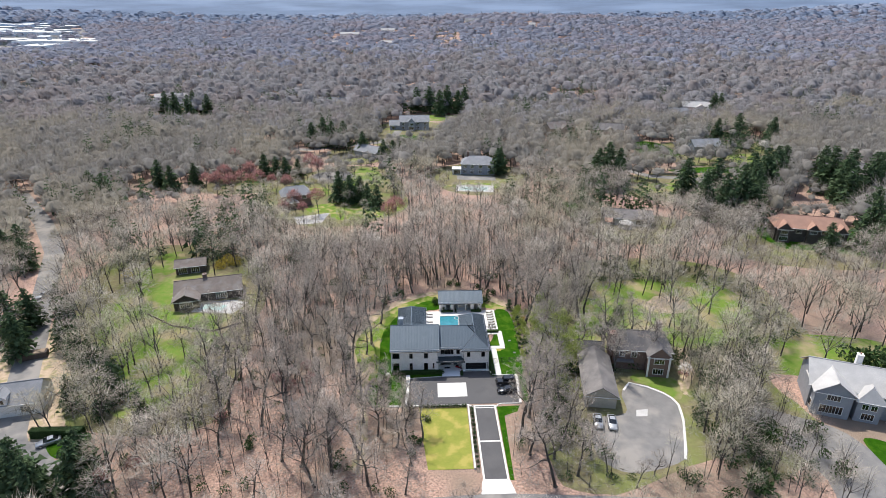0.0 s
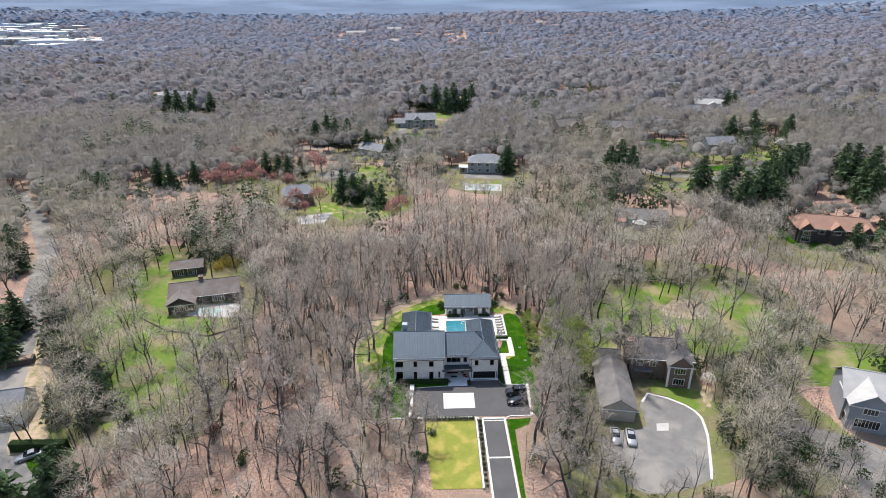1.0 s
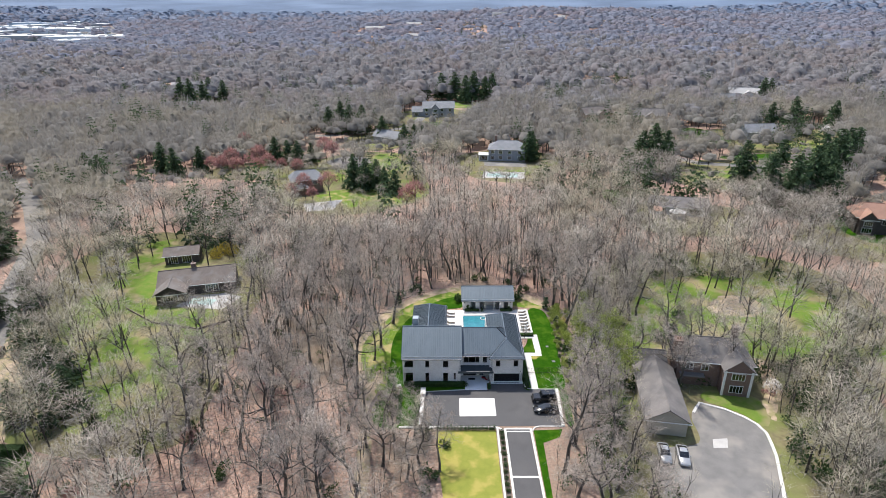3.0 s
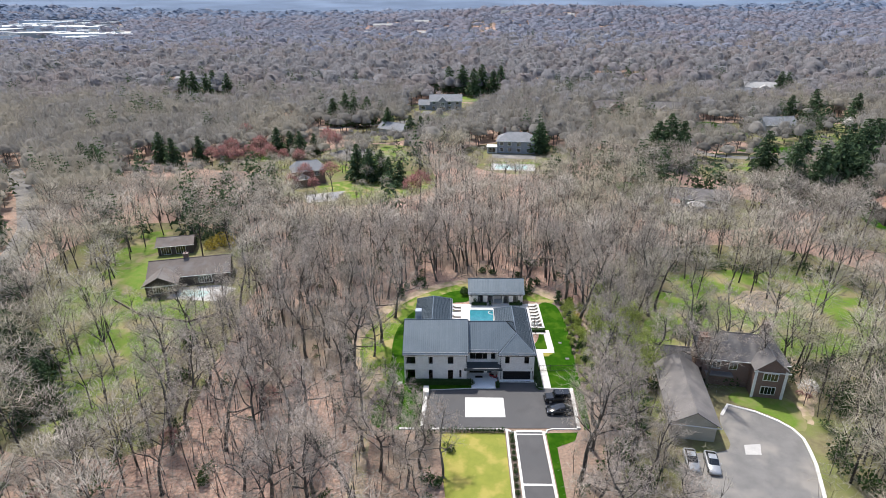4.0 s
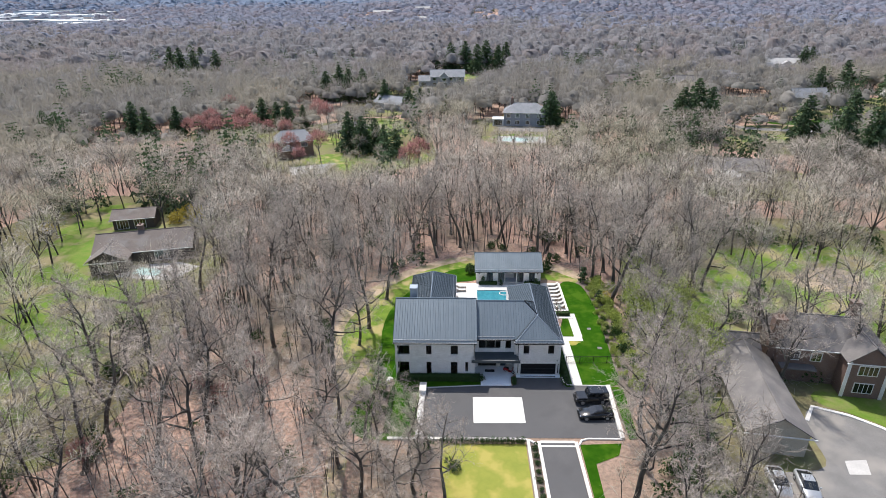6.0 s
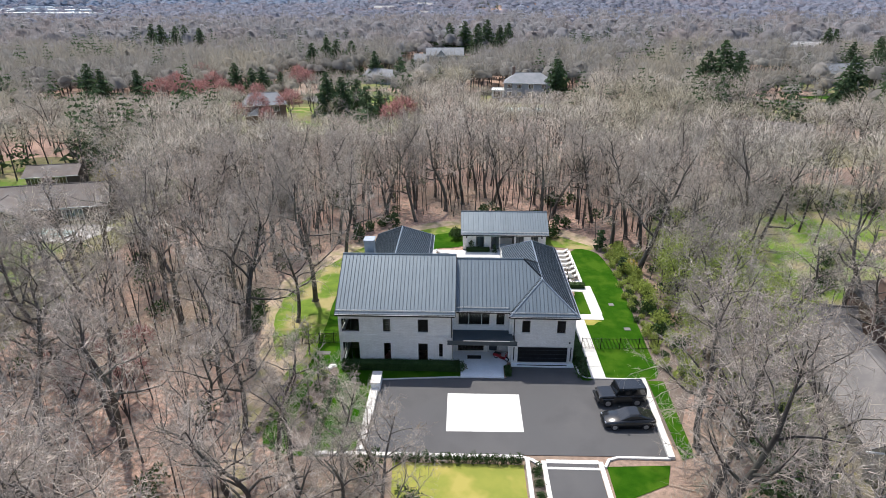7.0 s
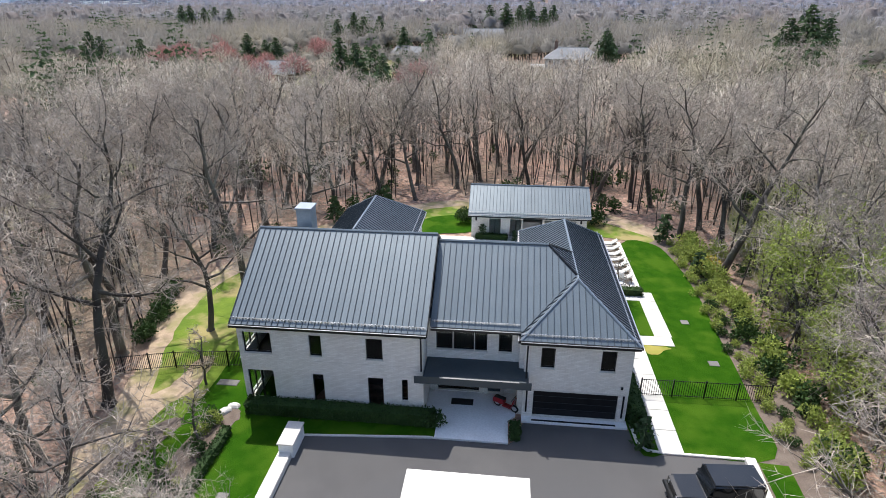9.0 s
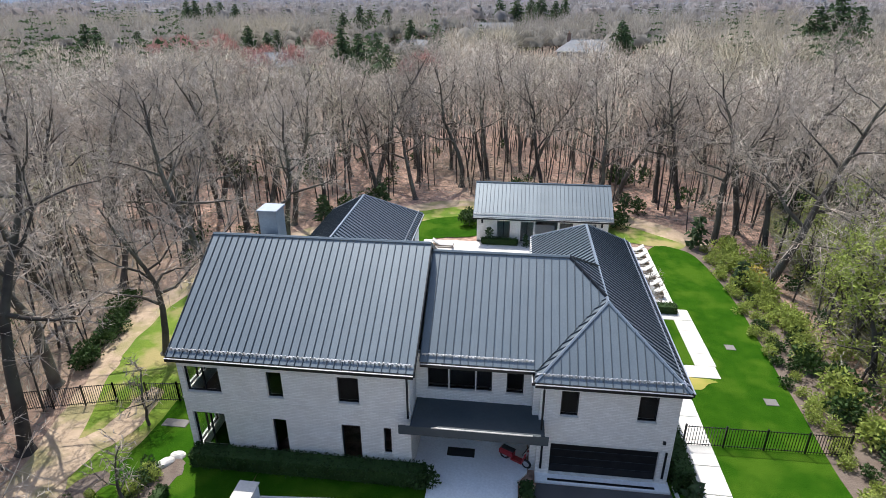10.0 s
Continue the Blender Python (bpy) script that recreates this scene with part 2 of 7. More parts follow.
# ---------- geometry helpers ----------
class Geo:
    """Collects vertices and faces for one mesh."""

    def __init__(self):
        self.v, self.f = [], []

    def add(self, vs, fs, m=None):
        k = len(self.v)
        self.v += [tuple(m @ Vector(p)) for p in vs] if m else [tuple(p) for p in vs]
        self.f += [tuple(i + k for i in f) for f in fs]
        return self

    def box(self, x0, x1, y0, y1, z0, z1, m=None, b=0.0):
        if not b:
            vs = [(x, y, z) for z in (z0, z1) for y in (y0, y1) for x in (x0, x1)]
            return self.add(vs, [(0, 2, 3, 1), (4, 5, 7, 6), (0, 1, 5, 4), (2, 6, 7, 3), (0, 4, 6, 2), (1, 3, 7, 5)], m)
        vs, fs = [], []
        ring = lambda e, z: [(x0 + e, y0 + e, z), (x1 - e, y0 + e, z), (x1 - e, y1 - e, z), (x0 + e, y1 - e, z)]
        for e, z in ((b, z0), (0, z0 + b), (0, z1 - b), (b, z1)):
            vs += ring(e, z)
        fs = [(3, 2, 1, 0), (12, 13, 14, 15)]
        for r in range(3):
            for i in range(4):
                j = (i + 1) % 4
                fs.append((r * 4 + i, r * 4 + j, r * 4 + 4 + j, r * 4 + 4 + i))
        return self.add(vs, fs, m)

    def tube(self, p0, p1, r0, r1, n=6, caps=False):
        p0, p1 = Vector(p0), Vector(p1)
        d = (p1 - p0).normalized()
        a = d.orthogonal().normalized()
        c = d.cross(a)
        vs = []
        for p, r in ((p0, r0), (p1, r1)):
            for i in range(n):
                t = 2 * math.pi * i / n
                vs.append(p + (a * math.cos(t) + c * math.sin(t)) * r)
        fs = [(i, (i + 1) % n, n + (i + 1) % n, n + i) for i in range(n)]
        if caps:
            fs += [tuple(range(n - 1, -1, -1)), tuple(range(n, 2 * n))]
        return self.add(vs, fs)

    def prism(self, pts, z0, z1):
        n = len(pts)
        vs = [(x, y, z0) for x, y in pts] + [(x, y, z1) for x, y in pts]
        fs = [tuple(range(n - 1, -1, -1)), tuple(range(n, 2 * n))] + [(i, (i + 1) % n, n + (i + 1) % n, n + i) for i in range(n)]
        return self.add(vs, fs)

    def data(self, name, mat, smooth=False):
        me = bpy.data.meshes.new(name)
        me.from_pydata(self.v, [], self.f)
        me.materials.append(mat)
        if smooth:
            me.polygons.foreach_set("use_smooth", [True] * len(me.polygons))
        me.update()
        return me


def part(name, geo, mat, parent=None, label="", smooth=False):
    """One mesh object, as a thing of its own or under a parent."""
    ob = new(name, geo.data(name, mat, smooth) if isinstance(geo, Geo) else geo)
    if parent:
        ob.parent = parent
    if label:
        tagged(ob, label)
    return ob


def thing(name, label, category, group="", x=0, y=0, z=0, rz=0):
    ob = tagged(new(name), label, category, group)
    ob.empty_display_size = 0.2
    ob.matrix_world = pose(x, y, z, 0, 0, rz)
    return ob


def setting(name, geo, mat, label, category, smooth=False):
    return tagged(part(name, geo, mat, None, "", smooth), label, category, "", "structure")


def big_mesh(name, verts, faces, mat):
    """A large triangle mesh from arrays; columns 3 to 5 of verts, where there are any, are the normals of a crown as a whole."""
    me = bpy.data.meshes.new(name)
    verts = np.asarray(verts)
    nv, nf = len(verts), len(faces)
    me.vertices.add(nv)
    me.vertices.foreach_set("co", np.ascontiguousarray(verts[:, :3], dtype=np.float32).ravel())
    me.loops.add(nf * 3)
    me.loops.foreach_set("vertex_index", np.ascontiguousarray(faces, dtype=np.int32).ravel())
    me.polygons.add(nf)
    me.polygons.foreach_set("loop_start", np.arange(0, nf * 3, 3, dtype=np.int32))
    me.materials.append(mat)
    me.update(calc_edges=True)
    me.validate()
    if verts.shape[1] > 3 and len(me.vertices) == nv:
        at = me.attributes.new("custom_normal", "FLOAT_VECTOR", "POINT")
        at.data.foreach_set("vector", np.ascontiguousarray(verts[:, 3:], dtype=np.float32).ravel())
    return me


def inside(x, y, poly):
    hit = False
    for (x0, y0), (x1, y1) in zip(poly, poly[1:] + poly[:1]):
        if (y0 > y) != (y1 > y) and x < (x1 - x0) * (y - y0) / (y1 - y0) + x0:
            hit = not hit
    return hit


def rounded(pts, steps=6, jitter=0.0, seed=1):
    """A closed smooth line through pts, with a slightly uneven edge."""
    r = random.Random(seed)
    out, n = [], len(pts)
    for i in range(n):
        p0, p1, p2, p3 = (Vector(pts[(i + k) % n]) for k in (-1, 0, 1, 2))
        for s in range(steps):
            t = s / steps
            q = 0.5 * (2 * p1 + (p2 - p0) * t + (2 * p0 - 5 * p1 + 4 * p2 - p3) * t * t + (3 * p1 - p0 - 3 * p2 + p3) * t ** 3)
            out.append((q.x + r.uniform(-jitter, jitter), q.y + r.uniform(-jitter, jitter)))
    return out


def patch(name, pts, mat, z, label, category, smooth_steps=6, jitter=0.15, seed=1):
    """A flat piece of ground cover lying on the ground sheet."""
    line = rounded(pts, smooth_steps, jitter, seed) if smooth_steps else list(pts)
    if sum(a[0] * b[1] - b[0] * a[1] for a, b in zip(line, line[1:] + line[:1])) < 0:
        line.reverse()
    out = delaunay_2d_cdt([Vector(p) for p in line], [], [list(range(len(line)))], 1, 1e-5)
    me = bpy.data.meshes.new(name)
    me.from_pydata([(p.x, p.y, z) for p in out[0]], [], [tuple(f) for f in out[2]])
    me.update()
    me.materials.append(mat)
    return tagged(new(name, me), label, category, "", "structure")


def strip(pts, width):
    """The outline of a band along a line of points."""
    left, right = [], []
    for i, p in enumerate(pts):
        a, b = Vector(pts[max(i - 1, 0)]), Vector(pts[min(i + 1, len(pts) - 1)])
        d = (b - a).normalized()
        n = Vector((-d.y, d.x)) * width / 2
        left.append((p[0] + n.x, p[1] + n.y))
        right.append((p[0] - n.x, p[1] - n.y))
    return left + right[::-1]

# ---------- ground ----------
POOL = (1.4, 8.2, 23.0, 31.0)


def far_rise(x, y):
    d = math.hypot(x, y)
    t = min(max((d - 2200) / 2300, 0), 1)
    rise = 125 * t * t * (3 - 2 * t)
    hill = 34 * math.exp(-((x - 250) / 480) ** 2 - ((y - 1500) / 420) ** 2)
    return rise + hill


def build_ground():
    g = Geo()
    near = [-60, -30, -12, POOL[0], POOL[1], 20, 40, 80]
    xs = sorted({-4900, -4200, -3600, -3000, -2500, -2000, -1600, -1200, -900, -600, -400, -250, -150, -100, *near, 120, 200, 300, 450, 650, 900, 1200, 1600, 2000, 2500, 3000, 3600, 4200, 4900})
    ys = sorted({-4900, -3600, -2500, -1500, -800, -400, -200, -100, -50, -20, 0, POOL[2], POOL[3], 50, 90, 150, 250, 400, 600, 850, 1050, 1200, 1350, 1500, 1650, 1800, 2000, 2250, 2500, 2800, 3200, 3600, 4000, 4400, 4900})
    g.v = [(x, y, far_rise(x, y)) for y in ys for x in xs]
    n = len(xs)
    for j in range(len(ys) - 1):
        for i in range(n - 1):
            if xs[i] == POOL[0] and ys[j] == POOL[2]:
                continue
            g.f.append((j * n + i, j * n + i + 1, j * n + n + i + 1, j * n + n + i))
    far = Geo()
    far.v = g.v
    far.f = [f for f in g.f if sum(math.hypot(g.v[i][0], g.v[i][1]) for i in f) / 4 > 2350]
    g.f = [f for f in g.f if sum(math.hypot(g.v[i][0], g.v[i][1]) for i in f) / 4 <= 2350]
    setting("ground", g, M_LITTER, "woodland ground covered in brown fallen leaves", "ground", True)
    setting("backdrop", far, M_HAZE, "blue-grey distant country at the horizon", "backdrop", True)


build_ground()

CLEARING = [(-18.5, -1), (-20.5, 5), (-22, 10), (-24.2, 18), (-22, 28), (-17, 36), (-9, 43), (1, 47.5), (11, 46), (21, 40), (25, 31), (25.5, 18), (24.5, 4), (21.5, -3), (20, -9), (15, -14), (13.5, -34), (-1, -34), (-5, -26), (-5.5, -9), (-14, -8.5)]
patch("soil_ring", [(-17.5, -2), (-19.6, 4), (-21.0, 10), (-23.2, 17), (-21.4, 26), (-16.5, 34.4), (-8.8, 42), (1, 46.5), (11, 45.5), (20, 40), (23.5, 33), (20, 34.5), (8, 36), (-2, 36), (-7, 29), (-9, 20), (-9, 0), (-14, -6)], M_SAND, 0.02, "bare sandy soil at the edge of the woods", "soil", 6, 0.12)
patch("soil_patch", [(-19.0, 1), (-16.6, 0), (-16.3, -4), (-15.7, -9), (-14.7, -18), (-15.2, -27), (-17.2, -26), (-17.0, -18), (-17.8, -9), (-18.5, -4)], M_SAND, 0.025, "bare tan soil among the trees", "soil", 6, 0.2, 3)
patch("rough_grass", [(-13.8, -1.5), (-16.6, 2.5), (-19.0, 8), (-20.6, 14), (-20.2, 21), (-15.8, 31), (-8.6, 39), (1, 44), (10, 43), (17.5, 38.5), (21.5, 33.6), (17.5, 34.6), (8, 36), (-1, 36), (-6, 29), (-9, 20), (-10, 4)], M_ROUGH, 0.045, "patchy yellow-green spring grass", "grass", 6, 0.15, 5)
patch("soil_track", [(-18.9, 0.6), (-16.7, 0.2), (-16.2, 3.2), (-15.2, 5.4), (-15.3, 8.6), (-16.5, 8.9), (-17.0, 5.4), (-18.4, 3.4)], M_SAND, 0.06, "bare sandy track through the grass", "soil", 6, 0.12, 13)
patch("lawn_back", [(-15.3, -7.3), (-14.6, 1.5), (-14.2, 5.5), (-14.2, 12), (-14.4, 20), (-12.6, 27), (-8.5, 34.5), (-3, 39.5), (0.9, 39.9), (1.3, 35.2), (-3.4, 33.2), (-4.6, 24), (-5, 12), (-7.2, 3.6), (-7.2, -7.3)], M_LAWN, 0.07, "bright green mown lawn beside the house", "lawn", 5, 0.05, 6)
patch("lawn_side", [(15.2, 2.8), (20.4, 2.9), (21.0, 8), (21.4, 15), (21.8, 23), (21.6, 28.5), (20.6, 33.4), (17.2, 33.4), (15.4, 20), (13.0, 14), (12.8, 3.2)], M_LAWN, 0.07, "bright green mown side lawn", "lawn", 4, 0.03, 7)
patch("lawn_entry", [(-7.2, 1.9), (-7.2, 4.3), (1.2, 4.3), (1.2, 2.55)], M_LAWN, 0.072, "shaded green lawn under the front hedge", "lawn", 0)
patch("lawn_strip", [(19.15, -8.0), (20.3, -7.6), (20.9, 2.4), (19.35, 2.5)], M_LAWN, 0.075, "narrow green strip beside the parked cars", "lawn", 0)
patch("worn_grass", [(15.5, 12.9), (16.2, 12.7), (16.9, 13.3), (17.4, 13.7), (16.4, 13.9), (15.5, 13.9)], M_DRYLAWN, 0.085, "worn yellow turf beside the path corner", "grass", 4, 0.06, 12)
patch("lawn_front", [(-4.2, -8.9), (6.3, -8.9), (6.3, -27), (-2.4, -27), (-3.5, -18)], M_DRYLAWN, 0.06, "yellowish mown front lawn", "lawn", 0)
patch("lawn_gate", [(12.9, -8.9), (18.0, -8.6), (17.2, -10.6), (14.2, -12.0), (13.7, -30), (12.9, -30)], M_LAWN, 0.055, "narrow green verge by the drive", "lawn", 0)
patch("side_bed", [(18.9, 2.3), (20.0, 12), (20.4, 24), (20.0, 30), (19.9, 33.8), (23, 35), (25.3, 30), (25.6, 18), (24.6, 4), (22.5, 0), (19.4, -6), (18.8, -6)], M_MULCH, 0.05, "mulched planting bed along the lawn", "planting bed", 5, 0.15, 8)
patch("drive_bed", [(6.85, -8.6), (7.75, -8.6), (7.55, -28), (6.85, -28)], M_MULCH, 0.05, "mulched bed beside the drive", "planting bed", 0)
patch("west_bed", [(-13.1, -7.2), (-11.3, -7.2), (-11.3, -3), (-11.1, 1.6), (-11.0, 3.4), (-12.2, 3.8), (-13.3, 0)], M_MULCH, 0.085, "mulched bed with low shrubs", "planting bed", 5, 0.1, 9)
patch("outer_bed", strip([(-16.6, -7.0), (-16.2, -3.6), (-15.7, -0.6), (-14.7, 2.2)], 1.3), M_MULCH, 0.09, "grey mulched bed between track and lawn", "planting bed", 3, 0.08, 14)
patch("court", [(-6.6, -7.9), (18.2, -7.7), (18.75, 2.5), (13.6, 2.55), (12.9, 3.2), (12.75, 4.4), (6.4, 4.4), (6.0, 2.9), (5.5, 2.45), (1.2, 2.45), (-6.6, 1.9)], M_ASPHALT, 0.05, "dark grey asphalt parking court", "driveway", 0)
patch("drive", [(8.15, -8.4), (12.25, -8.4), (12.4, -30), (8.25, -30)], M_ASPHALT, 0.054, "dark grey asphalt drive", "driveway", 0)
patch("court_panel", [(0, -5.2), (6.7, -5.1), (6.7, 0), (0, 0)], M_STONE, 0.062, "pale stone panel set in the asphalt court", "paving", 0)
g = Geo().prism([(7.7, -30), (12.9, -30), (13.6, -33.2), (7.2, -33.2)], 0, 0.07)
setting("drive_apron", g, M_STONE, "pale concrete apron at the drive's mouth", "paving")
patch("road_front", strip([(-140, -45), (-60, -41), (-20, -37.5), (10, -36), (40, -38), (80, -46), (140, -60)], 6.0), M_ROAD, 0.03, "grey asphalt lane in front of the property", "road", 0)


def kerb(name, pts, w, h, label, mat=None):
    g = Geo().prism(strip(pts, w)[::-1], 0, h - 0.02).prism(strip(pts, w - 0.04)[::-1], h - 0.02, h)
    setting(name, g, mat or M_STONE, label, "kerb")


kerb("kerb_west", [(-6.95, -7.9), (-6.95, 0.2)], 0.75, 0.42, "low pale stone wall beside the court")
kerb("kerb_south", [(-10.8, -8.15), (6.3, -8.15)], 0.4, 0.22, "pale stone kerb between court and lawn")
kerb("kerb_turn", [(6.3, -8.15), (7.0, -8.4), (7.6, -8.9)], 0.3, 0.2, "curved pale stone kerb")
kerb("kerb_gate", [(12.75, -9.0), (13.2, -8.2), (14.0, -7.9), (18.2, -7.9)], 0.25, 0.16, "curved pale stone kerb")
kerb("kerb_east", [(18.3, -7.9), (18.9, 2.6)], 0.55, 0.3, "pale stone wall along the parked cars")
kerb("kerb_north", [(18.9, 2.65), (14.2, 2.7), (13.4, 2.8), (12.95, 3.4), (12.85, 4.9)], 0.18, 0.14, "thin pale kerb between court and lawn")
kerb("kerb_entry", [(-6.5, 1.95), (0.9, 2.55), (1.2, 2.5)], 0.14, 0.13, "thin pale kerb under the hedge")
kerb("lawn_wall", [(6.6, -8.4), (6.6, -27.2)], 0.34, 0.45, "low white wall along the front lawn")
kerb("drive_edge_west", [(7.95, -8.4), (8.05, -30)], 0.38, 0.09, "pale stone drive edging")
kerb("drive_edge_east", [(12.5, -8.4), (12.6, -30)], 0.38, 0.09, "pale stone drive edging")
for yy in (-8.45, -19.6, -29.9):
    g = Geo().box(8.15, 12.35, yy - 0.2, yy + 0.2, 0, 0.075)
    setting("drive_band", g, M_STONE, "pale stone band across the drive", "paving")
g = Geo().box(8.15, 12.35, -9.3, -9.05, 0, 0.075)
setting("drive_band", g, M_STONE, "pale stone band across the drive", "paving")

# side path of large slabs
for i, (x0, x1, y0, y1) in enumerate([(14.05, 15.45, 2.8 + 1.85 * k, 2.8 + 1.85 * k + 1.82) for k in range(6)] + [(13.4, 17.75, 13.95, 15.2)] + [(16.55, 17.85, 15.22 + 1.4 * k, 15.22 + 1.4 * k + 1.38) for k in range(4)] + [(13.4, 17.85, 20.85, 22.4)]):
    setting("path_slab", Geo().box(x0, x1, y0, y1, 0, 0.10, None, 0.015), M_STONE, "pale stone slab of the side path", "paving")
# pool terrace laid round the basin
for x0, x1, y0, y1 in ((-3.6, POOL[0], 15, 33.6), (POOL[0], POOL[1], POOL[3], 33.6), (POOL[1], 14.0, 21.2, 33.6), (POOL[0], POOL[1], 14, POOL[2]), (14.0, 17.1, 22.5, 33.8)):
    setting("terrace", Geo().box(x0, x1 - 0.004, y0, y1 - 0.004, 0, 0.11), M_STONE, "pale stone pool terrace", "terrace")
g = Geo()
x0, x1, y0, y1 = POOL
g.box(x0, x1, y0, y1, -1.6, -1.5).box(x0 - 0.2, x0, y0, y1, -1.6, 0.0).box(x1, x1 + 0.2, y0, y1, -1.6, 0.0).box(x0, x1, y0 - 0.2, y0, -1.6, 0).box(x0, x1, y1, y1 + 0.2, -1.6, 0)
pool = thing("swimming_pool", "rectangular blue swimming pool in the stone terrace", "pool")
part("basin", g, M_SLAB, pool)
part("water", Geo().box(x0, x1, y0, y1, -0.3, -0.06), M_WATER, pool, "clear blue-green pool water")
g = Geo()
for a in range(16):
    t0, t1 = 2 * math.pi * a / 16, 2 * math.pi * (a + 1) / 16
    g.tube((6.4 + math.cos(t0) * 0.9, 29.9 + math.sin(t0) * 0.7, -0.03), (6.4 + math.cos(t1) * 0.9, 29.9 + math.sin(t1) * 0.7, -0.03), 0.09, 0.09, 5)
part("spa_rim", g, M_STONE, pool)


# ---------- houses ----------
def wall_cells(g, a0, a1, z0, z1, holes, spot):
    """One connected slab with holes (a0, a1, z0, z1); spot(a, z, side) gives a corner on the outer or inner side."""
    A = sorted({a0, a1, *(v for h in holes for v in h[:2])})
    Z = sorted({z0, z1, *(v for h in holes for v in h[2:])})
    full = lambda i, j: 0 <= i < len(A) - 1 and 0 <= j < len(Z) - 1 and not any(h[0] < (A[i] + A[i + 1]) / 2 < h[1] and h[2] < (Z[j] + Z[j + 1]) / 2 < h[3] for h in holes)
    ids, vs, fs = {}, [], []

    def v(i, j, side):
        if (i, j, side) not in ids:
            ids[i, j, side] = len(vs)
            vs.append(spot(A[i], Z[j], side))
        return ids[i, j, side]

    for i in range(len(A) - 1):
        for j in range(len(Z) - 1):
            if not full(i, j):
                continue
            fs.append((v(i, j, 0), v(i + 1, j, 0), v(i + 1, j + 1, 0), v(i, j + 1, 0)))
            fs.append((v(i, j, 1), v(i, j + 1, 1), v(i + 1, j + 1, 1), v(i + 1, j, 1)))
            for di, dj, p, q in ((-1, 0, (i, j + 1), (i, j)), (1, 0, (i + 1, j), (i + 1, j + 1)), (0, -1, (i, j), (i + 1, j)), (0, 1, (i + 1, j + 1), (i, j + 1))):
                if not full(i + di, j + dj):
                    fs.append((v(*p, 0), v(*p, 1), v(*q, 1), v(*q, 0)))
    g.add(vs, fs)


def wall_x(g, x0, x1, y, z0, z1, holes, t=0.3):
    wall_cells(g, x0, x1, z0, z1, holes, lambda a, z, s: (a, y + t * s, z))


def wall_y(g, x, y0, y1, z0, z1, holes, t=0.3):
    wall_cells(g, y0, y1, z0, z1, holes, lambda a, z, s: (x + t * s, a, z))


def window(parent, a0, a1, z0, z1, at, axis="x", bars=1, casing=None, depth=0.16):
    """A window set into an opening: frame, panes, sill."""
    s, w = 0.05, (a1 - a0)
    holes = [(a0 + w * i / bars + s * (1 if i == 0 else 0.5), a0 + w * (i + 1) / bars - s * (1 if i == bars - 1 else 0.5), z0 + s, z1 - s) for i in range(bars)]
    f = Geo()
    d0 = at + depth - 0.05
    if axis == "x":
        wall_cells(f, a0, a1, z0, z1, holes, lambda a, z, k: (a, d0 + 0.1 * k, z))
    else:
        wall_cells(f, a0, a1, z0, z1, holes, lambda a, z, k: (d0 + 0.1 * k, a, z))
    conv = (lambda g, p, q, c, d, e0, e1: g.box(p, q, at + e0, at + e1, c, d)) if axis == "x" else (lambda g, p, q, c, d, e0, e1: g.box(at + e0, at + e1, p, q, c, d))
    win = part("window", f, casing or M_BLACK, parent)
    for h in holes:
        p = Geo()
        conv(p, *h, depth - 0.006, depth + 0.006)
        pane = part("pane", p, M_GLASS, win)
        pane.visible_shadow = False
    sl = Geo()
    conv(sl, a0 - 0.05, a1 + 0.05, z0 - 0.07, z0 - 0.002, -0.04, depth + 0.05)
    part("sill", sl, M_STONE, win)
    return win


